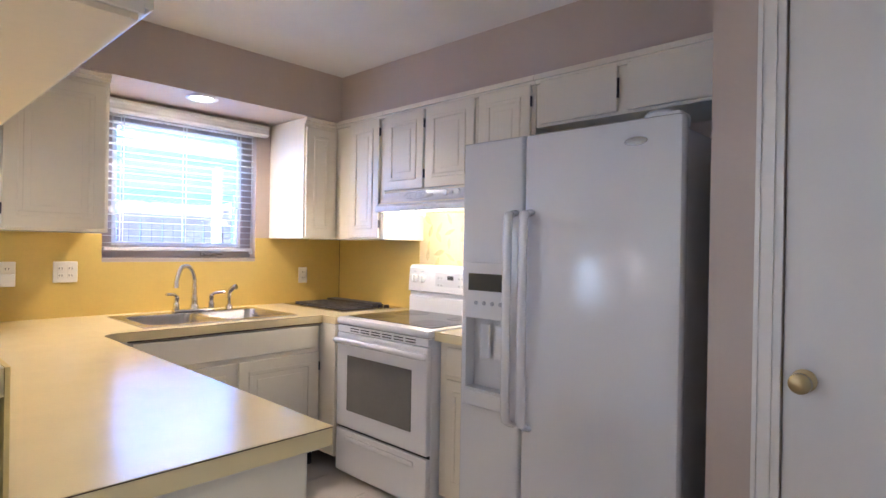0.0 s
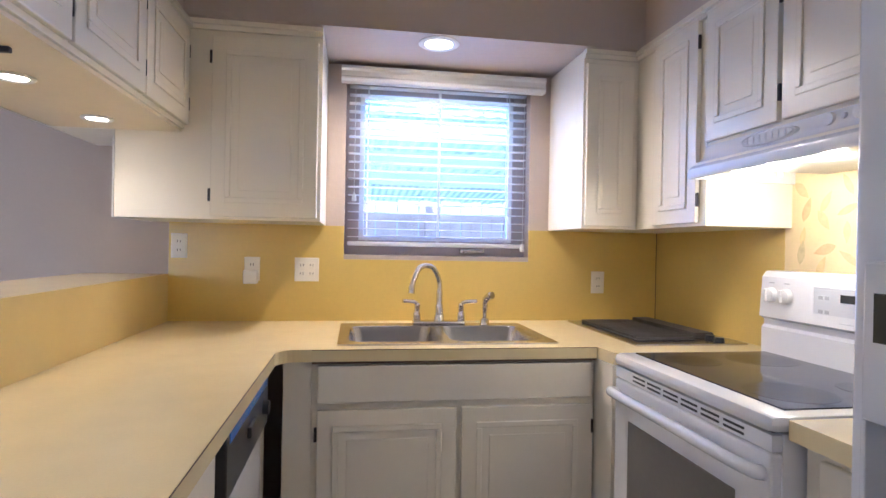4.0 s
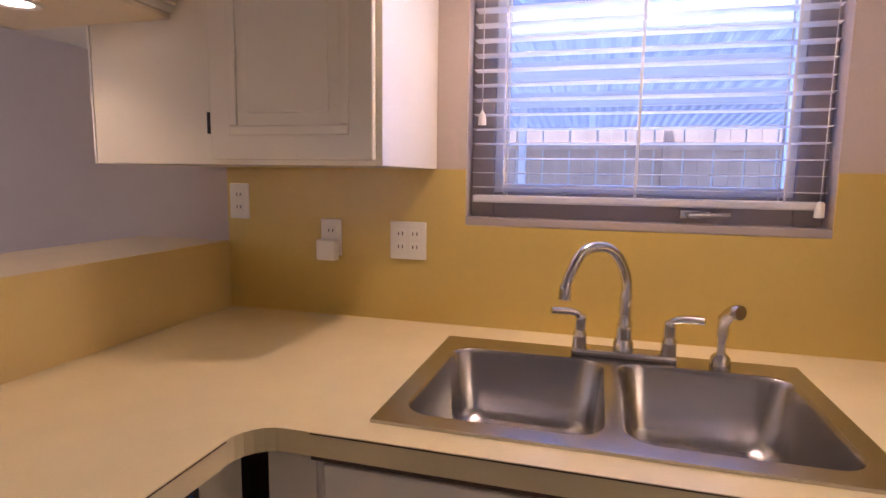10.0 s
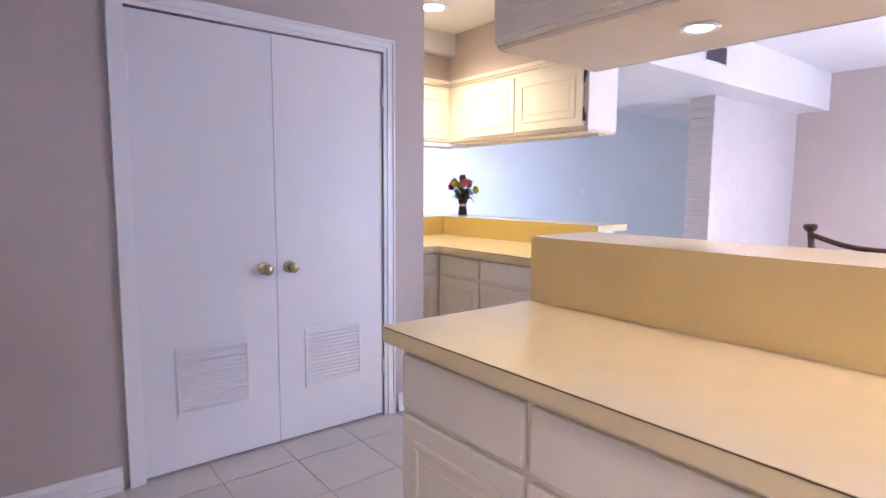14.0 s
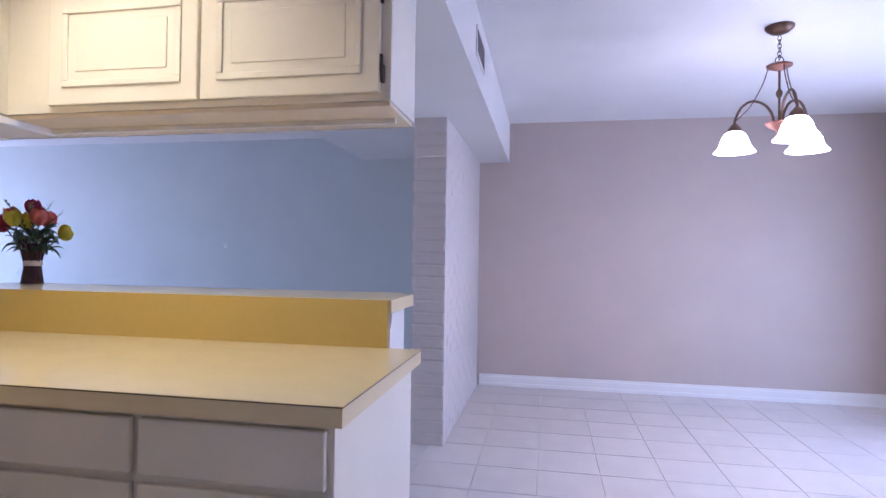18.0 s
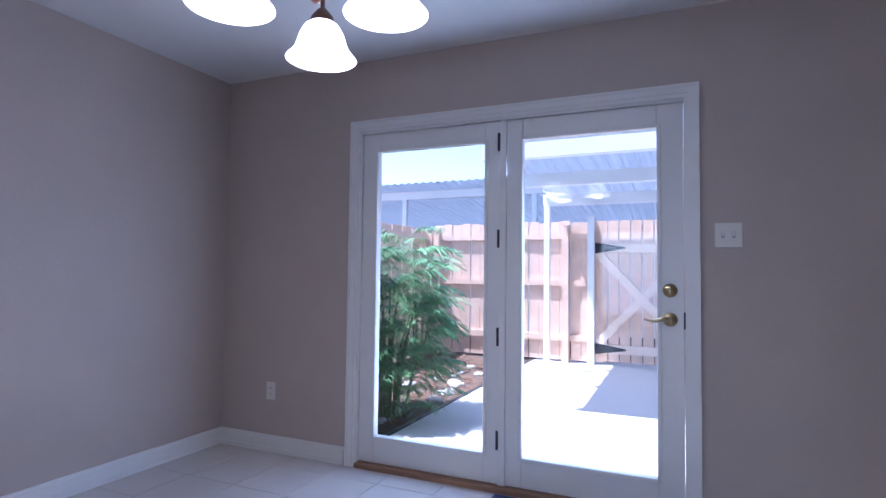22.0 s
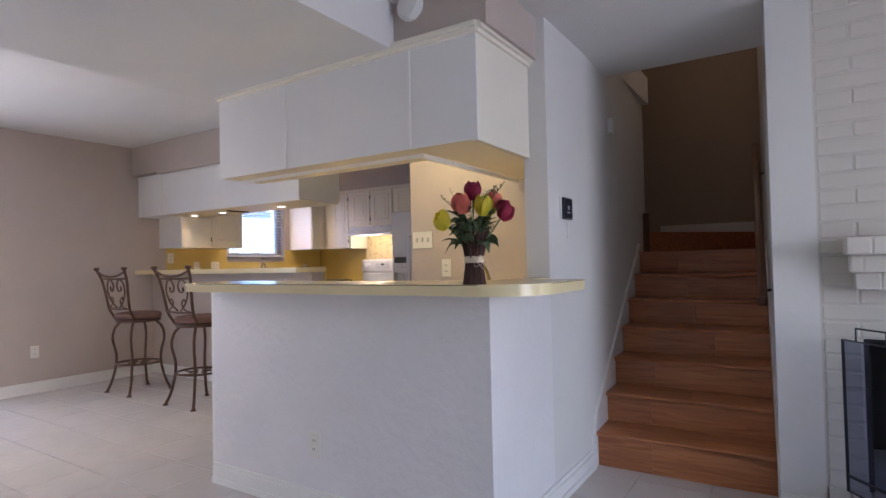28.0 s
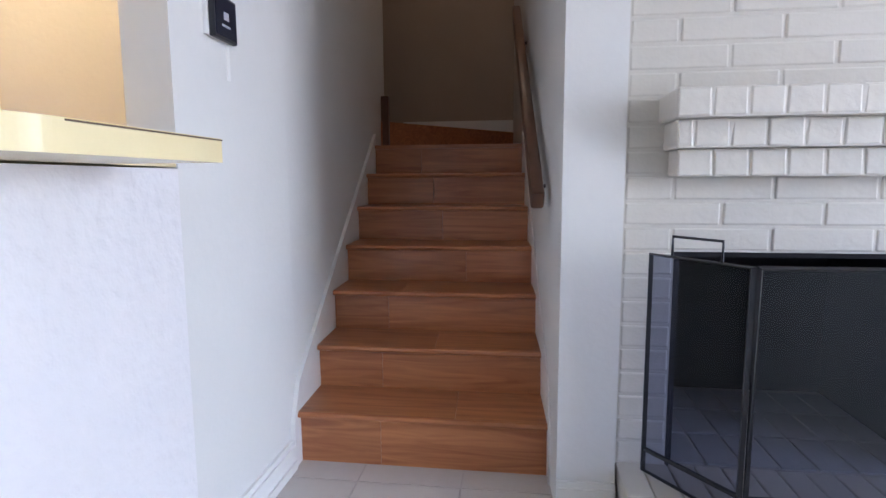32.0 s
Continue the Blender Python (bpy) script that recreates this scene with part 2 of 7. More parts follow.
FILTER = material("aluminium_mesh_filter", (0.45, 0.44, 0.42), 0.45, metal=0.9, vary=0.2, fine=400, bump=0.6, bump_scale=400)
LCD = material("dark_display", (0.05, 0.05, 0.045), 0.2, vary=0.1, bump=0.0)
SCREENLCD = material("thermostat_display", (0.015, 0.017, 0.03), 0.1, vary=0.1, bump=0.0)
BURNER = material("burner_zone", (0.012, 0.012, 0.014), 0.2, bump=0.0)
BLUEPAINT = material("pale_blue_paint", (0.45, 0.49, 0.47), 0.6, vary=0.05, bump=0.2, bump_scale=40)
MARK = material("grey_marking", (0.42, 0.43, 0.46), 0.5, bump=0.0)
VENTM = material("grey_vent_slats", (0.30, 0.27, 0.26), 0.5, vary=0.1)
BULB = material("lit_lamp_glass", (0.9, 0.88, 0.84), 0.4, bump=0.0, emit=(1.0, 0.93, 0.84), strength=1.6)
SPOTGLOW = material("lit_downlight", (0.9, 0.88, 0.84), 0.4, bump=0.0, emit=(1.0, 0.88, 0.70), strength=2.2)
TUBEGLOW = material("lit_hood_lamp", (0.9, 0.88, 0.84), 0.4, bump=0.0, emit=(1.0, 0.92, 0.76), strength=2.2)


def wood_floor_material(name, c0, c1, along, rough=0.3):
    """Wood with long grain along an axis, and a tone of its own for each board."""
    mat = bpy.data.materials.new(name)
    mat.use_nodes = True
    nt = mat.node_tree
    b = nt.nodes["Principled BSDF"]
    b.inputs["Roughness"].default_value = rough
    co, mp = nt.nodes.new("ShaderNodeTexCoord"), nt.nodes.new("ShaderNodeMapping")
    mp.inputs["Scale"].default_value = [2.0 if a == along else 26.0 for a in "xyz"]
    n, ramp, info = nt.nodes.new("ShaderNodeTexNoise"), nt.nodes.new("ShaderNodeValToRGB"), nt.nodes.new("ShaderNodeNewGeometry")
    n.inputs["Scale"].default_value, n.inputs["Detail"].default_value, n.inputs["Distortion"].default_value = 1.0, 8, 1.6
    ramp.color_ramp.elements[0].color, ramp.color_ramp.elements[1].color = (*c0, 1), (*c1, 1)
    ramp.color_ramp.elements[0].position, ramp.color_ramp.elements[1].position = 0.3, 0.72
    hsv = nt.nodes.new("ShaderNodeHueSaturation")
    mr = nt.nodes.new("ShaderNodeMapRange")
    mr.inputs["To Min"].default_value, mr.inputs["To Max"].default_value = 0.88, 1.10
    oi = nt.nodes.new("ShaderNodeObjectInfo")
    add = nt.nodes.new("ShaderNodeVectorMath")
    add.operation = "ADD"
    nt.links.new(co.outputs["Object"], mp.inputs["Vector"])
    nt.links.new(mp.outputs["Vector"], add.inputs[0])
    nt.links.new(info.outputs["Random Per Island"], add.inputs[1])
    nt.links.new(add.outputs[0], n.inputs["Vector"])
    nt.links.new(n.outputs["Fac"], ramp.inputs["Fac"])
    nt.links.new(info.outputs["Random Per Island"], mr.inputs["Value"])
    nt.links.new(mr.outputs["Result"], hsv.inputs["Value"])
    nt.links.new(ramp.outputs["Color"], hsv.inputs["Color"])
    nt.links.new(hsv.outputs["Color"], b.inputs["Base Color"])
    bp = nt.nodes.new("ShaderNodeBump")
    bp.inputs["Strength"].default_value, bp.inputs["Distance"].default_value = 0.15, 0.002
    nt.links.new(n.outputs["Fac"], bp.inputs["Height"])
    nt.links.new(bp.outputs["Normal"], b.inputs["Normal"])
    return mat


OAK = wood_floor_material("oak_laminate", (0.33, 0.105, 0.042), (0.55, 0.225, 0.09), "x")


def tile_material():
    """Glazed ceramic, each tile a little different, with cloudy mottling."""
    mat = material("ceramic_tile", (0.60, 0.555, 0.51), 0.26, vary=0.06, scale=4, fine=35, bump=0.12, bump_scale=14)
    nt = mat.node_tree
    b = nt.nodes["Principled BSDF"]
    link = b.inputs["Base Color"].links[0]
    src = link.from_socket
    oi, mr, hsv = nt.nodes.new("ShaderNodeObjectInfo"), nt.nodes.new("ShaderNodeMapRange"), nt.nodes.new("ShaderNodeHueSaturation")
    mr.inputs["To Min"].default_value, mr.inputs["To Max"].default_value = 0.98, 1.02
    nt.links.new(oi.outputs["Random"], mr.inputs["Value"])
    nt.links.new(mr.outputs["Result"], hsv.inputs["Value"])
    nt.links.new(src, hsv.inputs["Color"])
    nt.links.new(hsv.outputs["Color"], b.inputs["Base Color"])
    return mat


TILE = tile_material()


def glass_material(name, tint=(1, 1, 1), rough=0.0, gloss=0.03):
    mat = bpy.data.materials.new(name)
    mat.use_nodes = True
    nt = mat.node_tree
    for n in list(nt.nodes):
        if n.type != "OUTPUT_MATERIAL":
            nt.nodes.remove(n)
    out = [n for n in nt.nodes if n.type == "OUTPUT_MATERIAL"][0]
    tr, gl, mx, lw = nt.nodes.new("ShaderNodeBsdfTransparent"), nt.nodes.new("ShaderNodeBsdfGlossy"), nt.nodes.new("ShaderNodeMixShader"), nt.nodes.new("ShaderNodeLayerWeight")
    tr.inputs["Color"].default_value = (*tint, 1)
    gl.inputs["Roughness"].default_value = rough
    lw.inputs["Blend"].default_value = 0.5
    pw, fr = nt.nodes.new("ShaderNodeMath"), nt.nodes.new("ShaderNodeMath")
    pw.operation, fr.operation = "POWER", "MULTIPLY_ADD"
    pw.inputs[1].default_value, fr.inputs[1].default_value, fr.inputs[2].default_value = 5.0, 0.8, gloss
    nt.links.new(lw.outputs["Facing"], pw.inputs[0])
    nt.links.new(pw.outputs[0], fr.inputs[0])
    nt.links.new(tr.outputs[0], mx.inputs[1]), nt.links.new(gl.outputs[0], mx.inputs[2])
    nt.links.new(fr.outputs[0], mx.inputs[0]), nt.links.new(mx.outputs[0], out.inputs["Surface"])
    return mat


GLASS = glass_material("window_glass", (0.96, 0.98, 0.98))
MESHCLOTH = glass_material("fire_screen_mesh", (0.40, 0.42, 0.52), 0.6, 0.025)
BRACE = material("pale_cedar_brace", (0.74, 0.60, 0.48), 0.7, vary=0.12, scale=5, bump=0.3, bump_scale=30)
# Clear pane; the blue of the daylight outside is put into its tint.
DAYBLUEGLASS = glass_material("daylight_blue_glass", (0.68, 0.82, 1.0))


# ---- building helpers ----
def box(bm, x0, x1, y0, y1, z0, z1, bevel=0.0):
    """One box in a bmesh, with edges rounded by bevel."""
    xs, ys, zs = sorted((x0, x1)), sorted((y0, y1)), sorted((z0, z1))
    v = [bm.verts.new((x, y, z)) for z in zs for y in ys for x in xs]
    fs = [bm.faces.new([v[i] for i in q]) for q in ((0, 2, 3, 1), (4, 5, 7, 6), (0, 1, 5, 4), (2, 6, 7, 3), (0, 4, 6, 2), (1, 3, 7, 5))]
    if bevel:
        es = list({e for f in fs for e in f.edges})
        bmesh.ops.bevel(bm, geom=es, offset=bevel, segments=2, affect="EDGES", profile=0.5)
    return v


def boxes(*specs, bevel=0.0):
    bm = bmesh.new()
    for s in specs:
        box(bm, *s, bevel=bevel)
    return bm


def lathe(profile, steps=24, cap=True):
    """A bmesh turned round z from (radius, height) pairs."""
    bm = bmesh.new()
    rings = []
    for r, z in profile:
        rings.append([bm.verts.new((r * math.cos(a), r * math.sin(a), z)) for a in (2 * math.pi * k / steps for k in range(steps))])
    for a, b in zip(rings, rings[1:]):
        for k in range(steps):
            bm.faces.new((a[k], a[(k + 1) % steps], b[(k + 1) % steps], b[k]))
    if cap:
        for ring in (rings[0], rings[-1]):
            bm.faces.new(ring)
    bmesh.ops.remove_doubles(bm, verts=bm.verts, dist=1e-5)
    bmesh.ops.recalc_face_normals(bm, faces=bm.faces)
    return bm


def tube(points, radius, steps=8, closed=False):
    """A bmesh pipe along points; radius is one number or one for each point."""
    bm = bmesh.new()
    pts = [Vector(p) for p in points]
    n = len(pts)
    rings, up = [], None
    for i, p in enumerate(pts):
        a, b = pts[(i - 1) % n if closed else max(0, i - 1)], pts[(i + 1) % n if closed else min(n - 1, i + 1)]
        d = (b - a).normalized()
        if up is None:
            up = d.orthogonal().normalized()
        up = (up - d * up.dot(d)).normalized()
        side = d.cross(up)
        r = radius[i] if isinstance(radius, (list, tuple)) else radius
        rings.append([bm.verts.new(p + up * r * math.cos(t) + side * r * math.sin(t)) for t in (2 * math.pi * k / steps for k in range(steps))])
    pairs = list(zip(rings, rings[1:])) + ([(rings[-1], rings[0])] if closed else [])
    for a, b in pairs:
        for k in range(steps):
            bm.faces.new((a[k], a[(k + 1) % steps], b[(k + 1) % steps], b[k]))
    if not closed:
        bm.faces.new(rings[0]), bm.faces.new(rings[-1])
    bmesh.ops.recalc_face_normals(bm, faces=bm.faces)
    return bm


def smooth_line(points, per=6):
    """A Catmull-Rom line through points."""
    p = [Vector(q) for q in points]
    p = [p[0] * 2 - p[1]] + p + [p[-1] * 2 - p[-2]]
    out = []
    for i in range(1, len(p) - 2):
        for k in range(per):
            t = k / per
            out.append(0.5 * (2 * p[i] + (p[i + 1] - p[i - 1]) * t + (2 * p[i - 1] - 5 * p[i] + 4 * p[i + 1] - p[i + 2]) * t * t + (3 * p[i] - p[i - 1] - 3 * p[i + 1] + p[i + 2]) * t ** 3))
    return out + [p[-2]]


def disc(bm, centre, radius, depth, axis, steps=16):
    """A short cylinder along axis ('x', 'y' or 'z') from centre."""
    turn = {"z": Matrix.Identity(4), "x": Matrix.Rotation(radians(90), 4, "Y"), "y": Matrix.Rotation(radians(-90), 4, "X")}[axis]
    bmesh.ops.create_cone(bm, cap_ends=True, segments=steps, radius1=radius, radius2=radius, depth=abs(depth),
                          matrix=Matrix.Translation(centre) @ turn @ Matrix.Translation((0, 0, depth / 2)))
    return bm


def mesh_of(name, bm, mat, smooth=False):
    me = bpy.data.meshes.new(name)
    bm.to_mesh(me)
    bm.free()
    for m in (mat if isinstance(mat, (list, tuple)) else [mat]):
        me.materials.append(m)
    if smooth:
        me.polygons.foreach_set("use_smooth", [True] * len(me.polygons))
        try:
            me.set_sharp_from_angle(angle=radians(40))
        except AttributeError:
            pass
    return me


def spot(ob):
    """Where an unturned thing or part stands in the world."""
    p = ob.location.copy()
    while ob.parent:
        ob = ob.parent
        p += ob.location
    return p


def part(name, bm, mat, parent, label="", smooth=False, at=None):
    """One mesh object under a thing or a part; bm is in world metres (or local, placed by at)."""
    if at is not None:
        bm.transform(at)
    bm.transform(Matrix.Translation(-spot(parent)))
    ob = new(name, mesh_of(name, bm, mat, smooth))
    ob.parent = parent
    if label:
        tagged(ob, label)
    return ob


def thing(name, base, label, category, group="", kind=""):
    ob = new(name)
    ob.empty_display_size = 0.1
    ob.location = base
    return tagged(ob, label, category, group, kind)


def solid(name, bm, mat, label, category, group="", kind="", smooth=False, base=None):
    """A thing that is one mesh."""
    base = Vector(base) if base is not None else Vector((0, 0, 0))
    bm.transform(Matrix.Translation(-base))
    ob = new(name, mesh_of(name, bm, mat, smooth))
    ob.location = base
    return tagged(ob, label, category, group, kind)


FACING = {"S": 0, "E": 90, "N": 180, "W": 270}


def facing(side, x, y, z):
    """From a front seen in local x, z (looking along +y) to the world."""
    return pose(x, y, z, 0, 0, FACING[side])


def wall_boxes(axis, a, b, lo, hi, z0, z1, openings=()):
    """A wall between planes a and b across axis, from lo to hi along it, with openings (from, to, bottom, top)."""
    bm = bmesh.new()

    def put(u0, u1, w0, w1):
        if u1 - u0 > 1e-4 and w1 - w0 > 1e-4:
            box(bm, a, b, u0, u1, w0, w1) if axis == "x" else box(bm, u0, u1, a, b, w0, w1)
    at = lo
    for u0, u1, w0, w1 in sorted(openings):
        put(at, u0, z0, z1)
        put(u0, u1, z0, w0)
        put(u0, u1, w1, z1)
        at = u1
    put(at, hi, z0, z1)
    return bm


# ---- the large structure ----
W, N, CEIL, LOW, LIV = -2.70, 3.45, 2.49, 2.10, 2.33
base_floor = solid("floor", boxes((-2.85, 8.0, -4.33, 4.3, -0.12, -0.004)), GROUT, "tiled floor with pale grout joints", "floor", kind="structure")
wall_west = solid("wall_west", wall_boxes("x", W - 0.15, W, -4.33, N + 0.15, -0.1, 2.75, [(-3.10, -1.235, -0.1, 2.05), (1.79, 2.73, 1.225, 2.125)]), PAINT, "beige painted wall with patio doors and a window", "wall", kind="structure")
wall_north = solid("wall_north", wall_boxes("y", N, N + 0.15, W, 0.345, 0, 2.75), PAINT, "beige painted kitchen wall", "wall", kind="structure")
wall_closet = solid("wall_closet", boxes((0.345, 0.535, 2.55, N + 0.15, 0, 2.75), (0.535, 1.13, 2.55, 2.67, 2.04, 2.75), (1.13, 1.31, 2.55, 2.67, 0, 2.75), (0.535, 1.31, 3.3, 3.6, 0, 2.75)), PAINT, "beige painted wall beside the refrigerator", "wall", kind="structure")
wall_pantry = solid("wall_pantry", wall_boxes("x", 1.19, 1.31, 0.44, 2.55, 0, 2.75, [(0.72, 1.96, 0, 2.04)]), PAINT, "beige painted wall with pantry doors", "wall", kind="structure")
wall_switches = solid("wall_switches", boxes((1.31, 2.34, 0.44, 0.56, 0, 2.75), (1.31, 2.34, 2.18, 2.30, 0, 3.6)), PAINT, "beige painted wall with switches", "wall", kind="structure")
wall_stairs = solid("wall_stairs", boxes((2.34, 2.46, -0.2, 0.42, 0, 3.6), (2.34, 2.46, 0.42, 2.30, 0, 3.6)), PAINT2, "pale painted wall beside the staircase", "wall", kind="structure")
wall_bar = solid("wall_bar", boxes((0.76, 2.46, -0.82, -0.63, 0, 1.03), (2.34, 2.46, -0.63, -0.2, 0, 1.03)), PLASTER, "textured plaster half wall under the bar", "half wall", kind="structure")
wall_peninsula = solid("wall_peninsula", boxes((W, -0.18, 0.82, 0.966, 0, 1.098)), PAINT, "painted half wall behind the bar stools", "half wall", kind="structure")
wall_dining = solid("wall_dining", boxes((W - 0.15, 1.1, -4.33, -4.18, 0, 2.75)), PAINT, "beige painted dining room wall", "wall", kind="structure")
wall_far = solid("wall_far", boxes((1.097, 8.0, -4.03, -3.88, 0, 2.75)), BLUEPAINT, "pale blue painted living room wall", "wall", kind="structure")
# Both openings are unseen, cut only to let daylight in.
wall_east = solid("wall_east", wall_boxes("x", 8.0, 8.15, -4.03, 4.3, 0, 2.75, [(-3.2, -0.9, 0.25, 2.2), (1.3, 2.1, 0.25, 2.05)]), BLUEPAINT, "pale painted living room wall with two unseen openings added for daylight", "wall", kind="structure")
wall_entry = solid("wall_entry", boxes((4.79, 8.0, 3.1, 3.25, 0, 2.75)), PAINT, "beige painted entry wall", "wall", kind="structure")
wall_stair_right = solid("wall_stair_right", boxes((3.36, 3.53, 0.21, 4.3, 0, 3.6)), PAINT2, "pale painted wall at the stair foot", "wall", kind="structure")
wall_stair_back = solid("wall_stair_back", boxes((1.2, 3.36, 3.2, 3.35, 0, 3.6), (1.2, 1.31, 2.30, 3.2, 0, 3.6)), BROWN, "wall at the stair landing, darker than the stair's side walls", "wall", kind="structure")
chimney_core = solid("wall_chimney", boxes((3.53, 3.68, 0.252, 3.1, 0, 2.75), (4.46, 4.79, 0.252, 3.1, 0, 2.75), (3.68, 4.46, 0.252, 0.95, 0.795, 2.75), (3.68, 4.46, 0.95, 3.1, 0, 2.75), (3.68, 4.46, 0.254, 0.95, 0, 0.13)), WBRICK, "white painted brick chimney breast", "chimney", kind="structure")
ceiling_1 = solid("ceiling_1", boxes((W - 0.15, 0.60, -4.33, N + 0.15, CEIL, 2.72), (0.60, 2.40, -0.70, 2.30, CEIL, 2.72), (0.60, 1.20, 2.30, N + 0.15, CEIL, 2.72)), CEILM, "white textured ceiling", "ceiling", kind="structure")
ceiling_2 = solid("ceiling_2", boxes((1.95, 8.15, -4.03, 0.42, LIV, 2.72), (2.36, 3.36, 0.42, 0.87, LIV, 2.72), (3.36, 8.15, 0.42, 4.3, LIV, 2.72)), CEILM, "white textured living room ceiling", "ceiling", kind="structure")
ceiling_3 = solid("ceiling_3", boxes((1.2, 3.53, 0.42, 3.35, 3.5, 3.62), (2.36, 3.36, 0.80, 0.87, 2.72, 3.5)), CEILM, "ceiling above the staircase", "ceiling", kind="structure")
soffit_1 = solid("soffit_1", boxes((0.60, 1.95, -4.18, -0.72, LOW + 0.02, CEIL)), PAINT2, "dropped painted soffit along the dining room", "soffit", kind="structure")
for soffit_name, soffit_box in (("soffit_2", (W, W + 0.475, 0.60, 3.10, 2.18, CEIL)), ("soffit_4", (W, 0.345, 3.10, N, 2.18, CEIL)), ("soffit_5", (W + 0.475, -0.165, 0.60, 1.17, 2.16, CEIL))):
    solid(soffit_name, boxes(soffit_box), PAINT, "painted soffit above the kitchen cabinets", "soffit", kind="structure")
soffit_3 = solid("soffit_3", boxes((0.66, 2.34, -0.72, -0.42, 2.13, CEIL), (2.02, 2.34, -0.42, 0.44, 2.13, CEIL), (2.34, 2.42, -0.72, -0.2, 2.13, CEIL)), PAINT, "painted soffit above the bar cabinets", "soffit", kind="structure")


def skirting(name, runs, label="white painted skirting board"):
    """Boards along walls: (x0, y0, x1, y1, side) with side the way that the face looks."""
    bm = bmesh.new()
    for x0, y0, x1, y1, side in runs:
        d = {"N": (0, 1), "S": (0, -1), "E": (1, 0), "W": (-1, 0)}[side]
        for depth, z0, z1 in ((0.016, 0.0, 0.085), (0.010, 0.085, 0.105), (0.022, 0.0, 0.03)):
            if d[0]:
                box(bm, x0, x0 + d[0] * depth, y0, y1, z0, z1)
            else:
                box(bm, x0, x1, y0, y0 + d[1] * depth, z0, z1)
    return solid(name, bm, TRIM, label, "skirting board", kind="structure")


skirting("baseboard_1", [(W, -4.18, W, -3.17, "E"), (W, -1.165, W, 0.82, "E"), (W, -4.18, 0.86, -4.18, "N")])
skirting("baseboard_2", [(0.76, -0.82, 2.46, -0.82, "S"), (2.46, -0.82, 2.46, 0.358, "E"), (0.76, -0.82, 0.76, -0.63, "W")])
skirting("baseboard_3", [(1.19, 2.05, 1.19, 2.55, "W"), (1.19, 0.44, 1.19, 0.63, "W"), (W, 0.82, -0.17, 0.82, "S")])
skirting("baseboard_4", [(3.36, 0.21, 3.53, 0.21, "S"), (4.8, 3.1, 8.0, 3.1, "S"), (1.11, -3.88, 8.0, -3.88, "N"), (8.0, -3.88, 8.0, 3.1, "W")])


# ---- doors and windows ----
def casing(bm, side, u0, u1, top, plane, width=0.065, depth=0.018, bottom=0.0):
    """A moulded door casing round an opening from u0 to u1."""
    d = 1 if side in "NE" else -1

    def put(a, b, z0, z1, dep):
        if side in "EW":
            box(bm, plane, plane + d * dep, a, b, z0, z1)
        else:
            box(bm, a, b, plane, plane + d * dep, z0, z1)
    for w0, w1, dep in ((0, 0.02, depth * 0.6), (0.02, width - 0.012, depth), (width - 0.012, width, depth * 1.35)):
        put(u0 - w1, u0 - w0, bottom, top + w1, dep)
        put(u1 + w0, u1 + w1, bottom, top + w1, dep)
        put(u0 - w0, u1 + w0, top + w0, top + w1, dep)
    return bm


def knob(parent, m, mat, name="door_knob", r=0.028):
    """A round knob on a rose, sticking out along local -y."""
    prof = [(0.0, 0.0), (r * 1.1, 0.0), (r * 1.1, 0.006), (r * 0.5, 0.012), (r * 0.42, 0.03), (r * 0.75, 0.038), (r, 0.05), (r * 0.95, 0.062), (r * 0.6, 0.068), (0.0, 0.069)]
    return part(name, lathe(prof, 20, False), mat, parent, "brass knob", True, m @ Matrix.Rotation(radians(90), 4, "X"))


def louvre(parent, y0, y1, z0, z1, x):
    """A small ventilation louvre in a door that faces west."""
    g = part("vent_frame", boxes((x - 0.006, x, y0 - 0.018, y0, z0 - 0.018, z1 + 0.018), (x - 0.006, x, y1, y1 + 0.018, z0 - 0.018, z1 + 0.018), (x - 0.006, x, y0, y1, z0 - 0.018, z0), (x - 0.006, x, y0, y1, z1, z1 + 0.018)), DOORM, parent, "white louvred vent frame")
    n = 14
    for k in range(n):
        z = z0 + (k + 0.5) * (z1 - z0) / n
        bm = boxes((-0.006, 0.006, y0, y1, -0.0015, 0.0015))
        part("slat", bm, DOORM, g, at=Matrix.Translation((x - 0.004, 0, z)) @ Matrix.Rotation(radians(-38), 4, "Y"))


pantry = thing("door_1", (1.19, 1.34, 0), "closed white double pantry doors with louvred vents", "door", kind="structure")
part("casing", casing(bmesh.new(), "W", 0.72, 1.96, 2.04, 1.19), TRIM, pantry, "white moulded casing")
part("jamb", boxes((1.19, 1.31, 0.70, 0.72, 0, 2.04), (1.19, 1.31, 1.96, 1.975, 0, 2.04), (1.255, 1.275, 0.72, 1.96, 0, 2.04)), TRIM, pantry)
for y0, y1, ky in ((1.341, 1.9592, 1.405), (0.7208, 1.339, 1.275)):
    leaf = part("door_leaf", boxes((1.196, 1.235, y0, y1, 0.012, 2.032), bevel=0.0015), DOORM, pantry, "flat white door leaf")
    knob(leaf, facing("W", 1.196, ky, 0.91), BRASS)
    yc = (y0 + y1) / 2
    louvre(leaf, yc - 0.15, yc + 0.15, 0.28, 0.56, 1.196)
    hy = y1 if y1 > 1.5 else y0
    for hz in (0.25, 1.75):
        part("hinge", tube([(1.19, hy, hz), (1.19, hy, hz + 0.09)], 0.008), TRIM, leaf)

closet = thing("door_2", (0.88, 2.55, 0), "closed flat white closet door beside the refrigerator", "door", kind="structure")
part("casing", casing(bmesh.new(), "S", 0.535, 1.13, 2.04, 2.55), TRIM, closet, "white moulded casing")
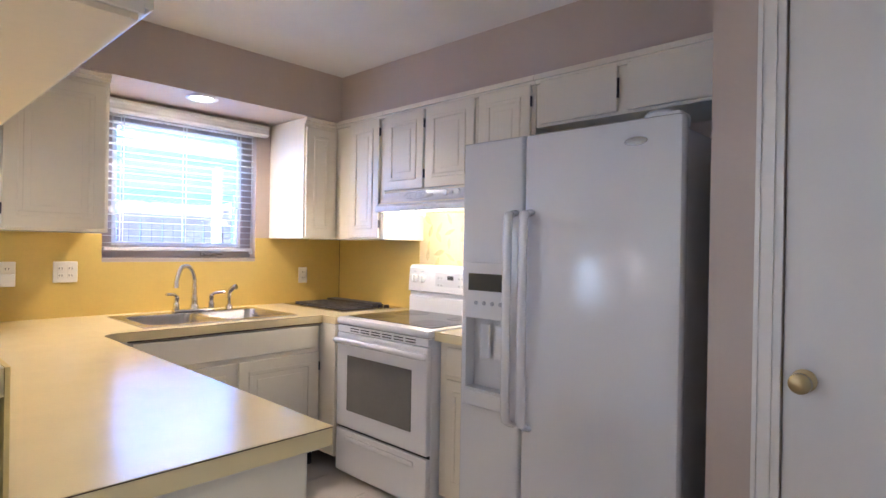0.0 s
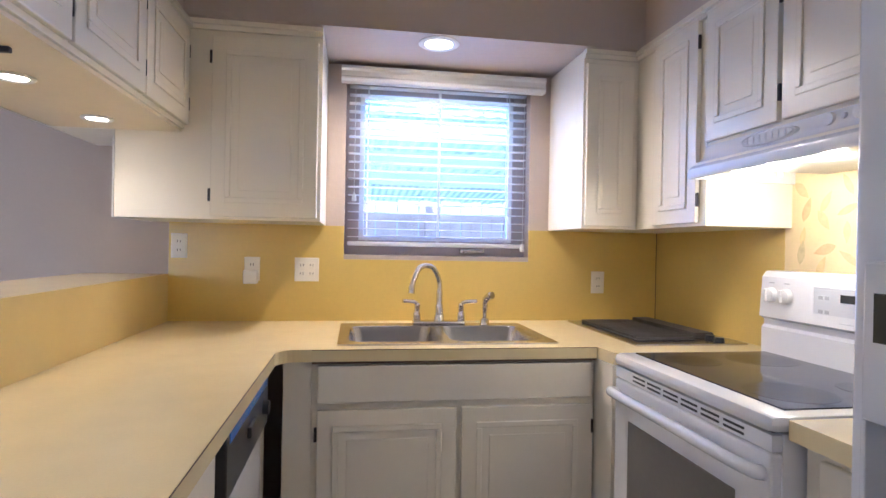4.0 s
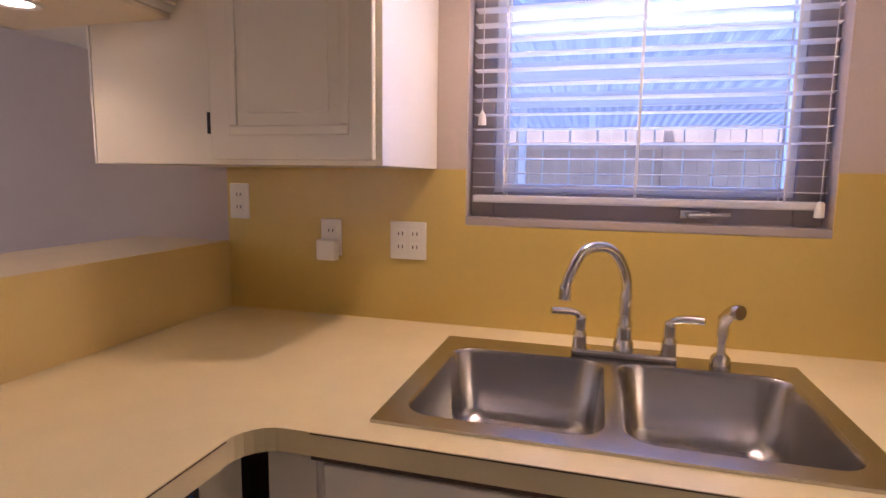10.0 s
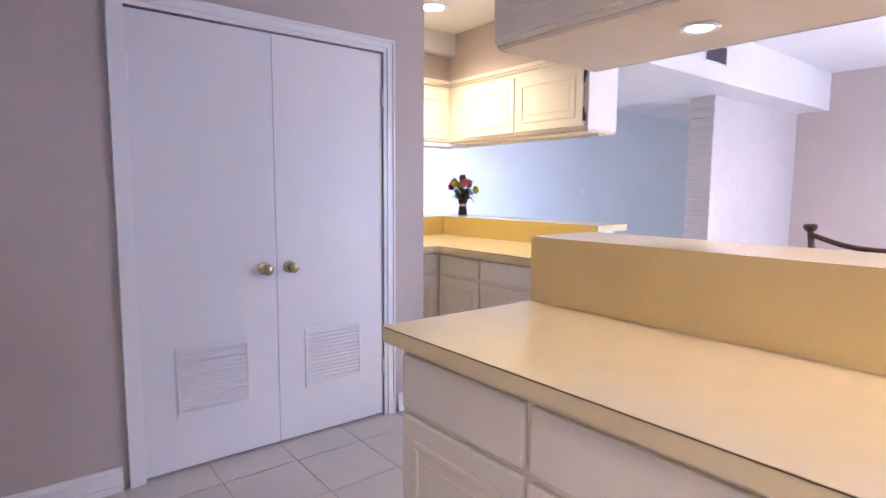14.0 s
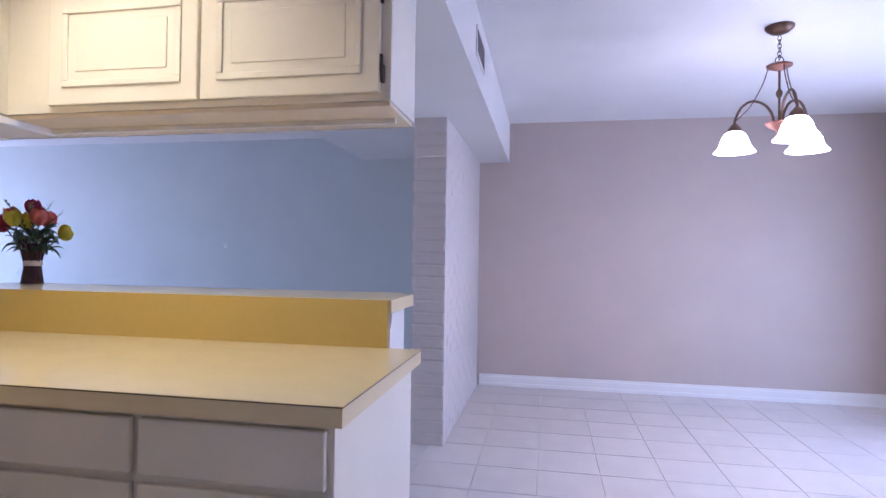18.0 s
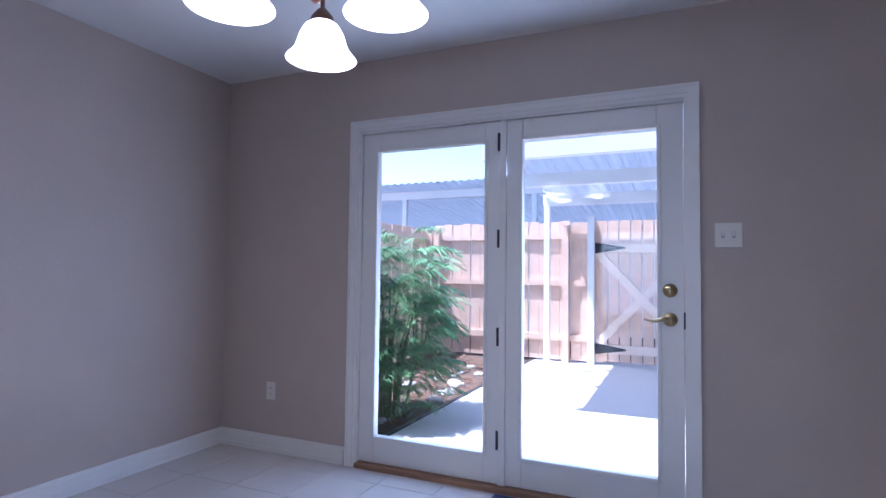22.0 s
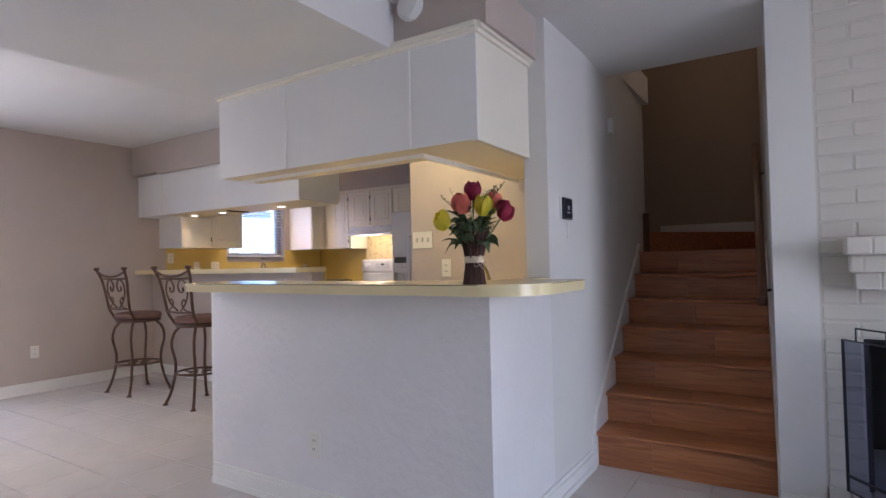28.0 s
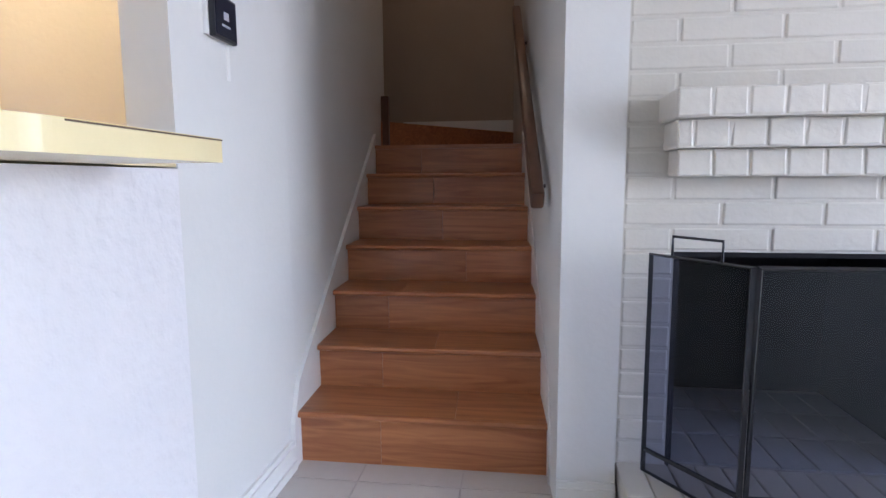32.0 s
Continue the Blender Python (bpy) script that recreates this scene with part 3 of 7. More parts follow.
leaf = part("door_leaf", boxes((0.538, 1.127, 2.557, 2.597, 0.012, 2.035), bevel=0.003), DOORM, closet, "flat white door leaf")
knob(leaf, facing("S", 0.588, 2.557, 1.0), BRASS)
part("latch_plate", boxes((0.529, 0.537, 2.549, 2.556, 0.945, 1.025)), BRASS, leaf)
for hz in (0.25, 1.75):
    part("hinge", tube([(1.128, 2.549, hz), (1.128, 2.549, hz + 0.09)], 0.008), TRIM, leaf)


def patio_leaf(parent, y0, y1, g0, g1):
    """A glazed leaf in the west wall: stiles and rails round one pane."""
    x0, x1 = W - 0.065, W - 0.02
    leaf = part("door_leaf", boxes((x0, x1, y0, g0, 0.03, 2.03), (x0, x1, g1, y1, 0.03, 2.03), (x0, x1, g0, g1, 0.03, 0.19), (x0, x1, g0, g1, 1.915, 2.03), bevel=0.004), TRIM, parent, "white glazed door leaf")
    part("glazing_bead", boxes(*[(x1, x1 + 0.008, *s) for s in ((g0 - 0.02, g0, 0.17, 1.935), (g1, g1 + 0.02, 0.17, 1.935), (g0, g1, 0.17, 0.19), (g0, g1, 1.915, 1.935))], bevel=0.003), TRIM, leaf)
    pane = part("pane", boxes((W - 0.047, W - 0.041, g0, g1, 0.19, 1.915)), GLASS, leaf)
    pane.visible_shadow = False
    return leaf


patio = thing("door_3", (W, -2.17, 0), "white french patio doors with full glass panes", "door", kind="structure")
part("casing", casing(bmesh.new(), "E", -3.09, -1.245, 2.045, W), TRIM, patio, "white painted casing")
part("jamb", boxes((W - 0.15, W - 0.002, -3.10, -3.085, 0, 2.045), (W - 0.15, W - 0.002, -1.25, -1.235, 0, 2.045), (W - 0.15, W - 0.002, -3.085, -1.25, 2.032, 2.05)), TRIM, patio)
part("threshold", boxes((W - 0.15, W + 0.03, -3.085, -1.25, -0.003, 0.028), bevel=0.004), THRESH, patio, "brown wooden threshold")
fixed = patio_leaf(patio, -3.083, -2.172, -2.975, -2.28)
moving = patio_leaf(patio, -2.166, -1.252, -2.06, -1.375)
part("astragal", boxes((W - 0.022, W - 0.004, -2.19, -2.15, 0.03, 2.03), bevel=0.003), TRIM, fixed)
for hz in (0.22, 0.78, 1.32, 1.86):
    part("hinge", tube([(W - 0.008, -2.193, hz), (W - 0.008, -2.193, hz + 0.10)], 0.009), DARKMETAL, fixed, "dark metal hinge")
lock = part("deadbolt", lathe([(0, 0), (0.034, 0), (0.034, 0.008), (0.026, 0.014), (0.0, 0.016)], 20, False), BRASS, moving, "brass deadbolt", True, facing("E", W - 0.02, -1.315, 1.105) @ Matrix.Rotation(radians(90), 4, "X"))
part("thumb_turn", boxes((W - 0.006, W + 0.016, -1.319, -1.311, 1.09, 1.12), bevel=0.002), BRASS, lock)
lever = part("door_lever", lathe([(0, 0), (0.034, 0), (0.034, 0.008), (0.02, 0.014), (0.012, 0.016), (0.012, 0.05), (0, 0.052)], 20, False), BRASS, moving, "brass lever handle", True, facing("E", W - 0.02, -1.315, 0.963) @ Matrix.Rotation(radians(90), 4, "X"))
part("lever_arm", tube(smooth_line([(W + 0.028, -1.315, 0.963), (W + 0.032, -1.35, 0.966), (W + 0.03, -1.39, 0.955), (W + 0.026, -1.43, 0.963)], 5), [0.011] * 6 + [0.009] * 6 + [0.007] * 4), BRASS, lever, "", True)
part("strike", boxes((W - 0.02, W - 0.001, -1.254, -1.246, 0.92, 1.0)), DARKMETAL, patio)

# the kitchen window, set back in its opening
window = thing("window_1", (W, 2.26, 1.225), "white aluminium kitchen window above the sink", "window", kind="structure")
x0 = W - 0.12
part("window_frame", boxes((x0, x0 + 0.05, 1.79, 1.86, 1.225, 2.125), (x0, x0 + 0.05, 2.66, 2.73, 1.225, 2.125), (x0, x0 + 0.05, 1.86, 2.66, 1.225, 1.32), (x0, x0 + 0.05, 1.86, 2.66, 2.06, 2.125), bevel=0.004), WINFRAME, window, "taupe metal window frame")
part("window_sash", boxes((x0 + 0.012, x0 + 0.042, 1.86, 1.885, 1.32, 2.06), (x0 + 0.012, x0 + 0.042, 2.635, 2.66, 1.32, 2.06), (x0 + 0.012, x0 + 0.042, 1.885, 2.635, 1.32, 1.345), (x0 + 0.012, x0 + 0.042, 1.885, 2.635, 2.035, 2.06), bevel=0.003), TRIM, window)
pane = part("pane", boxes((x0 + 0.024, x0 + 0.03, 1.885, 2.635, 1.345, 2.035)), DAYBLUEGLASS, window)
pane.visible_shadow = False
part("window_stool", boxes((x0 + 0.05, W + 0.004, 1.79, 2.73, 1.225, 1.245)), WINFRAME, window)
part("crank_plate", boxes((x0 + 0.05, x0 + 0.075, 2.38, 2.46, 1.258, 1.282), bevel=0.004), CHROME, window, "metal window operator")
part("crank_handle", tube([(x0 + 0.075, 2.40, 1.27), (x0 + 0.105, 2.40, 1.268), (x0 + 0.11, 2.50, 1.272)], 0.007), CHROME, window, "", True)

blind = thing("window_blind", (W, 2.26, 1.29), "white horizontal slat blind with a valance", "blind")
bm = bmesh.new()
prof = [(0.002, 2.085), (0.050, 2.085), (0.055, 2.092), (0.061, 2.096), (0.061, 2.104), (0.055, 2.110), (0.055, 2.134), (0.066, 2.144), (0.066, 2.157), (0.002, 2.157)]
ends = [[bm.verts.new((W + p, y, q)) for p, q in prof] for y in (1.765, 2.79)]
for e in ends:
    bm.faces.new(e)
for i in range(len(prof)):
    j = (i + 1) % len(prof)
    bm.faces.new((ends[0][i], ends[0][j], ends[1][j], ends[1][i]))
bmesh.ops.recalc_face_normals(bm, faces=bm.faces)
part("valance", bm, TRIM, blind, "white moulded valance")
slat_bm = boxes((-0.024, 0.024, -0.455, 0.455, -0.0009, 0.0009))
slat_mesh = mesh_of("slat", slat_bm, BLIND)
for k in range(19):
    s = new("slat", slat_mesh)
    s.parent = blind
    s.matrix_basis = Matrix.Translation((-0.035, 0, 0.045 + k * 0.0415)) @ Matrix.Rotation(radians(-1.5 if k % 3 else -3), 4, "Y")
part("bottom_rail", boxes((W - 0.058, W - 0.012, 1.805, 2.715, 1.290, 1.312), bevel=0.005), BLIND, blind)
for y in (1.90, 2.26, 2.62):
    part("ladder_cord", boxes((W - 0.0610, W - 0.0595, y - 0.003, y + 0.003, 1.31, 2.1), (W - 0.0105, W - 0.009, y - 0.003, y + 0.003, 1.31, 2.1)), TRIM, blind)
for y, z in ((1.835, 1.52), (2.695, 1.285)):
    cord = part("pull_cord", tube([(W + 0.008, y, 2.09), (W + 0.008, y, z)], 0.0015, 6), TRIM, blind)
    part("tassel", lathe([(0.004, 0.03), (0.011, 0.012), (0.012, -0.01), (0.0, -0.012)], 12, False), TRIM, cord, "", True, Matrix.Translation((W + 0.008, y, z)))


# ---- kitchen cabinets, worktops and appliances ----
def panel_door(parent, side, x, y, z, w, h, name="door", hinge=0, inset=0.055, mat=None, hinges=True, label=""):
    """A cabinet door whose lower left front corner is at x, y, z as seen from its front; moulding forms a raised panel."""
    m = facing(side, x, y, z)
    mat = mat or CAB
    bm = bmesh.new()
    box(bm, 0, w, -0.019, 0, 0, h, bevel=0.004)
    d = part(name, bm, mat, parent, label, at=m)
    if inset and h > 0.22:
        i0, i1 = inset, inset + 0.022
        mb = bmesh.new()
        for a, b in ((i0, i1),):
            box(mb, a, w - a, -0.0252, -0.018, a, b, bevel=0.0035)
            box(mb, a, w - a, -0.0252, -0.018, h - b, h - a, bevel=0.0035)
            box(mb, a, b, -0.0252, -0.018, b, h - b, bevel=0.0035)
            box(mb, w - b, w - a, -0.0252, -0.018, b, h - b, bevel=0.0035)
        g = inset + 0.05
        if w > 2 * g + 0.04:
            box(mb, g, w - g, -0.0215, -0.018, g, h - g, bevel=0.0025)
        part("moulding", mb, mat, d, at=m)
    if hinge and hinges:
        hx = -0.004 if hinge < 0 else w + 0.004
        for hz in (0.06, h - 0.11):
            part("hinge", tube([(hx, -0.014, hz), (hx, -0.014, hz + 0.05)], 0.006, 8), DARKMETAL, d, "small metal hinge", at=m)
    return d


def drawer(parent, side, x, y, z, w, h):
    bm = bmesh.new()
    box(bm, 0, w, -0.019, 0, 0, h, bevel=0.005)
    return part("drawer_front", bm, CAB, parent, at=facing(side, x, y, z))


def crown(bm, side, u0, u1, plane, z):
    """A small crown moulding along a cabinet top."""
    d = {"N": 1, "S": -1, "E": 1, "W": -1}[side]
    for dep, z0, z1 in ((0.014, z - 0.03, z - 0.012), (0.03, z - 0.012, z + 0.006), (0.02, z + 0.006, z + 0.016)):
        if side in "EW":
            box(bm, plane, plane + d * dep, u0, u1, z0, z1)
        else:
            box(bm, u0, u1, plane, plane + d * dep, z0, z1)


UB, UT = 1.385, 2.18
FX, FY = W + 0.43, N - 0.355        # fronts of the wall cabinets

# wall cabinets beside the window
cab = thing("wall_cabinet", (W + 0.16, 1.2, UB), "cream painted wall cabinet beside the window", "cabinet", "kitchen wall cabinets")
part("body", boxes((W + 0.001, FX, 0.91, 1.70, UB, UT - 0.002), bevel=0.002), CAB, cab)
panel_door(cab, "E", FX, 1.27, UB + 0.012, 0.415, 0.72, hinge=-1)
bm = bmesh.new(); crown(bm, "E", 1.17, 1.70, FX, UT - 0.01)
part("crown_moulding", bm, CAB, cab)
cab = thing("wall_cabinet", (W + 0.16, 2.96, UB), "cream painted corner wall cabinet with a narrow door", "cabinet", "kitchen wall cabinets")
part("body", boxes((W + 0.001, FX, 2.835, N - 0.001, UB, UT - 0.002), bevel=0.002), CAB, cab)
panel_door(cab, "E", FX, 2.845, UB + 0.012, 0.225, 0.72)
bm = bmesh.new(); crown(bm, "E", 2.835, FY, FX, UT - 0.01)
part("crown_moulding", bm, CAB, cab)

# wall cabinets along the stove wall
specs = [(FX + 0.001, -1.762, UB, [(-2.10, 0.30)]), (-1.758, -1.010, 1.672, [(-1.75, 0.345), (-1.388, 0.365)]),
         (-1.008, -0.642, UB, [(-0.99, 0.325)]), (-0.638, 0.344, 1.93, [(-0.61, 0.395), (-0.17, 0.49)])]
for x0, x1, z0, doors in specs:
    cab = thing("wall_cabinet", ((x0 + x1) / 2, N - 0.17, z0), "cream painted wall cabinet with raised panel doors", "cabinet", "kitchen wall cabinets")
    part("body", boxes((x0, x1, FY, N - 0.001, z0, UT - 0.002), bevel=0.002), CAB, cab)
    for k, (dx, w) in enumerate(doors):
        panel_door(cab, "S", dx, FY, z0 + 0.012, w, UT - 0.045 - z0, hinge=1 if k == 0 else 0)
    bm = bmesh.new(); crown(bm, "S", x0, x1, FY, UT - 0.01)
    part("crown_moulding", bm, CAB, cab)

# the hanging cabinets above the peninsula, open towards the kitchen
PZ, PN, PS = 1.74, 1.165, 0.67
cab = thing("hanging_cabinet", (-1.2, 0.92, PZ), "cream cabinets hanging above the yellow peninsula", "cabinet")
part("body", boxes((FX, -0.165, PS, PN, PZ, 2.158), bevel=0.002), CAB, cab)
part("underside", boxes((FX, -0.17, PS + 0.01, PN - 0.01, PZ - 0.012, PZ - 0.001)), CABIN, cab, "underside panel in a warm lit tone")
x = -0.175
for w in (0.46, 0.46, 0.26, 0.46, 0.46):
    panel_door(cab, "N", x, PN, PZ + 0.015, w - 0.012, 0.38, hinge=1)
    x -= w
bm = bmesh.new(); crown(bm, "N", FX, -0.165, PN, 2.155); crown(bm, "E", PS, PN, -0.165, 2.155)
part("crown_moulding", bm, CAB, cab)
part("back_panel", boxes((W + 0.001, FX, 0.902, 0.908, UB, PZ), (W + 0.001, FX, PS, 0.908, PZ - 0.012, PZ), (W + 0.001, FX, PS - 0.004, PS, PZ - 0.012, 2.17), (FX, -0.165, PS - 0.004, PS, PZ - 0.012, 2.17), (W + 0.001, -0.165, PS - 0.012, PS - 0.004, 2.14, 2.17)), TRIM, cab, "flat white back panel")
part("panel_seam", boxes((W + 0.45, W + 0.462, PS - 0.0065, PS - 0.004, PZ, 2.14)), CAB, cab)


def downlight(x, y, z, mat=SPOTGLOW, r=0.035, label="small recessed lamp, lit"):
    t = thing("downlight", (x, y, z), label, "ceiling light", "recessed lamps")
    part("ring", lathe([(r, -0.001), (r * 1.45, -0.001), (r * 1.5, -0.004), (r * 1.35, -0.009), (r, -0.006), (r, -0.001)], 24, False), TRIM, t, "", True, Matrix.Translation((x, y, z)))
    part("lens", lathe([(0.0, -0.003), (r, -0.003), (r, -0.005), (0.0, -0.0055)], 24, False), mat, t, "glowing lamp", True, Matrix.Translation((x, y, z)))
    return t


for lx in (-2.07, -1.58, -0.69):
    downlight(lx, 0.93, PZ - 0.012)
downlight(W + 0.37, 2.19, 2.18, r=0.06, label="recessed lamp in the window soffit, lit")
downlight(1.55, 0.10, CEIL, r=0.07, label="recessed ceiling lamp, lit")
downlight(6.2, 2.6, LIV, r=0.08, label="recessed entry lamp, lit")
part("socket", boxes((-1.34, -1.325, 0.80, 1.06, PZ - 0.026, PZ - 0.012), bevel=0.003), DARKMETAL, cab, "small dark bracket under the cabinet")

# base units
CF, PF = -1.93, 1.582               # front edges of the worktops along the window wall and on the peninsula
sinkunit = thing("base_cabinet", (W + 0.35, 2.26, 0), "cream base cabinet under the sink with two doors", "cabinet", "kitchen base cabinets")
part("body", boxes((CF - 0.045, CF - 0.025, 1.60, 2.765, 0.10, 0.874), (W + 0.01, CF - 0.045, 2.74, 2.765, 0.1, 0.874)), CAB, sinkunit)
part("toe_kick", boxes((CF - 0.10, CF - 0.09, 1.60, 2.765, 0, 0.10)), DARK, sinkunit)
drawer(sinkunit, "E", CF - 0.025, 1.72, 0.725, 1.03, 0.135)
panel_door(sinkunit, "E", CF - 0.025, 1.72, 0.13, 0.505, 0.57, hinge=-1)
panel_door(sinkunit, "E", CF - 0.025, 2.245, 0.13, 0.505, 0.57, hinge=1)
part("filler", boxes((-1.985, -1.80, 2.767, 2.785, 0.1, 0.874)), CAB, sinkunit)
part("stile", boxes((CF - 0.03, CF - 0.02, 1.605, 1.70, 0.1, 0.874)), CAB, sinkunit)

pen = thing("base_cabinet", (-0.75, 1.3, 0), "cream peninsula base cabinet with drawers and doors", "cabinet", "kitchen base cabinets")
part("body", boxes((-1.20, -0.205, 0.97, PF - 0.045, 0.10, 0.874), bevel=0.002), CAB, pen)
part("toe_kick", boxes((-1.20, -0.23, 1.0, PF - 0.11, 0, 0.10)), DARK, pen)
for x, w in ((-0.225, 0.45), (-0.695, 0.48)):
    drawer(pen, "N", x, PF - 0.045, 0.70, w, 0.15)
    panel_door(pen, "N", x, PF - 0.045, 0.13, w, 0.55, hinge=1)
stub = thing("base_cabinet", (-1.9, 1.3, 0), "cream corner base unit beside the dishwasher", "cabinet", "kitchen base cabinets")
part("body", boxes((-1.96, -1.83, 0.97, PF - 0.045, 0.0, 0.874)), CAB, stub)

wash = thing("dishwasher", (-1.52, 1.3, 0), "white dishwasher with a black control panel under the peninsula", "dishwasher")
part("tub", boxes((-1.81, -1.215, 0.99, PF - 0.06, 0.02, 0.868)), DARK, wash)
part("door", boxes((-1.81, -1.215, PF - 0.06, PF - 0.032, 0.10, 0.70), bevel=0.005), APPL, wash, "white dishwasher door")
ctl = part("control_panel", boxes((-1.81, -1.215, PF - 0.06, PF - 0.012, 0.705, 0.866), bevel=0.006), DARK, wash, "black control panel")
part("film_strip", boxes((-1.79, -1.24, PF - 0.0125, PF - 0.0095, 0.835, 0.86)), BLUEFILM, ctl, "blue reflecting strip")
part("latch", boxes((-1.56, -1.46, PF - 0.014, PF - 0.002, 0.77, 0.80), bevel=0.004), DARK, ctl)
disc(bm := bmesh.new(), (-1.72, PF - 0.012, 0.78), 0.022, 0.018, "y")
part("dial", bm, DARK, ctl)

corner = thing("base_cabinet", (-0.8, 3.1, 0), "narrow cream base cabinet between stove and refrigerator", "cabinet", "kitchen base cabinets")
part("body", boxes((-1.015, -0.665, 2.845, N - 0.01, 0.10, 0.874)), CAB, corner)
part("toe_kick", boxes((-0.985, -0.665, 2.90, N - 0.01, 0, 0.10)), DARK, corner)
drawer(corner, "S", -0.965, 2.845, 0.71, 0.27, 0.14)
panel_door(corner, "S", -0.965, 2.845, 0.13, 0.27, 0.56, inset=0.05)


def worktop(name, outline, z0, z1, label, hole=None, seam=True):
    """A laminate top from an outline (corners in order), with a dark seam line under its surface."""
    t = thing(name, (outline[0][0], outline[0][1], z1), label, "worktop")
    bm = bmesh.new()
    vs = [bm.verts.new((x, y, z1)) for x, y in outline]
    f = bm.faces.new(vs)
    f.normal_update()
    if f.normal.z < 0:
        f.normal_flip()
    r = bmesh.ops.extrude_face_region(bm, geom=[f])
    bmesh.ops.translate(bm, vec=(0, 0, z0 - z1), verts=[v for v in r["geom"] if isinstance(v, bmesh.types.BMVert)])
    bmesh.ops.recalc_face_normals(bm, faces=bm.faces)
    if hole:
        top = part("top", bm, YELLOW, t)
        cut = bpy.data.meshes.new("cut")
        cb = boxes(hole)
        cb.transform(Matrix.Translation(-spot(t)))
        cb.to_mesh(cut)
        cb.free()
        cutter = bpy.data.objects.new("cut", cut)
        scene.collection.objects.link(cutter)
        cutter.matrix_world = Matrix.Translation(spot(t))
        mod = top.modifiers.new("hole", "BOOLEAN")
        mod.operation, mod.object, mod.solver = "DIFFERENCE", cutter, "EXACT"
        bpy.context.view_layer.update()
        done = bpy.data.meshes.new_from_object(top.evaluated_get(bpy.context.evaluated_depsgraph_get()))
        top.modifiers.clear()
        top.data = done
        bpy.data.objects.remove(cutter)
    else:
        top = part("top", bm, YELLOW, t)
    return t


rc = 0.07
curve = [(CF + rc - rc * math.sin(a), PF + rc - rc * math.cos(a)) for a in (math.pi / 2 * k / 6 for k in range(7))]
main = worktop("kitchen_worktop", [(W + 0.002, 0.967), (-0.165, 0.967), (-0.165, PF)] + curve + [(CF, 2.765), (-1.81, 2.775), (-1.81, N - 0.002), (W + 0.002, N - 0.002)], 0.876, 0.92,
               "yellow laminate worktop round the sink and peninsula", (W + 0.17, W + 0.69, 1.80, 2.62, 0.8, 1.0))
part("seam", boxes((-1.86, -0.178, PF, PF + 0.0015, 0.9165, 0.9185), (-0.165, -0.1635, 0.967, PF, 0.9165, 0.9185), (CF, CF + 0.0015, 1.70, 2.765, 0.9165, 0.9185), (CF - 0.02, CF - 0.002, 1.70, 2.765, 0.868, 0.876)), SEAM, main, "dark laminate seam line")
side = worktop("kitchen_worktop", [(-1.018, 2.80), (-0.66, 2.80), (-0.66, N - 0.002), (-1.018, N - 0.002)], 0.876, 0.92, "short yellow worktop beside the stove")
splash = thing("splashback_1", (W, 2.2, 0.92), "yellow laminate splashback round the sink and stove", "splashback", kind="structure")
for panel in ((W, W + 0.006, 0.983, 1.79, 0.92, UB), (W, W + 0.006, 1.79, 2.73, 0.92, 1.222), (W, W + 0.006, 2.73, N - 0.0065, 0.92, UB), (W + 0.0065, -1.7935, N - 0.006, N, 0.92, UB), (-0.98, -0.64, N - 0.006, N, 0.92, UB)):
    part("panel", boxes(panel), SPLASH, splash)
part("corner_joint", boxes((W + 0.006, W + 0.008, N - 0.009, N - 0.006, 0.92, UB)), SEAM, splash, "dark corner joint")
splash = solid("splashback_2", boxes((W + 0.006, -0.165, 0.976, 0.983, 0.92, 1.1425)), SPLASH2, "yellow laminate splashback of the peninsula", "splashback", kind="structure")
part("scratch", boxes((-0.903, -0.893, 2.862, 2.867, 0.9201, 0.9206), (-0.889, -0.882, 2.865, 2.869, 0.9201, 0.9206)), SEAM, side, "small dark chip in the laminate")
bar = worktop("peninsula_counter", [(W + 0.002, 0.62), (-0.165, 0.62), (-0.15, 0.635), (-0.15, 0.962), (-0.165, 0.975), (W + 0.002, 0.975)], 1.098, 1.142, "yellow laminate bar top above the stools")
wp = solid("wallpaper_panel", boxes((-1.793, -0.981, N - 0.004, N - 0.0005, 0.93, 1.6)), PAPER, "cream wallpaper panel with a printed leaf pattern", "wallpaper")

# printed leaves on the wallpaper, thin shapes of their own
rng = random.Random(4)
leafmats = (LEAFP1, LEAFP2, LEAFP3)
k = 0
for gx in range(8):
    for gz in range(5):
        cx, cz = -1.71 + gx * 0.098 + rng.uniform(-0.02, 0.02), 1.205 + gz * 0.078 + rng.uniform(-0.015, 0.015) + (gx % 2) * 0.035
        if cz > 1.54 or cx > -1.0:
            continue
        ln, wd, ang = rng.uniform(0.032, 0.05), rng.uniform(0.012, 0.019), rng.uniform(0, 6.28)
        bm = bmesh.new()
        pts = []
        for s in (1, -1):
            for i in range(7):
                u = -1 + 2 * i / 6
                u = u if s > 0 else -u
                wv = s * wd * (1 - u * u) * (1.0 - 0.25 * u)
                pts.append((ln * u, wv))
        vs = [bm.verts.new((cx + a * math.cos(ang) - b * math.sin(ang), N - 0.0045, cz + a * math.sin(ang) + b * math.cos(ang))) for i, (a, b) in enumerate(pts) if i not in (7, 13)]
        f = bm.faces.new(vs)
        r = bmesh.ops.extrude_face_region(bm, geom=[f])
        bmesh.ops.translate(bm, vec=(0, 0.0008, 0), verts=[v for v in r["geom"] if isinstance(v, bmesh.types.BMVert)])
        bmesh.ops.recalc_face_normals(bm, faces=bm.faces)
        part("printed_leaf", bm, leafmats[k % 3], wp)
        k += 1

# the sink and its taps
SX, SY = W + 0.43, 2.21
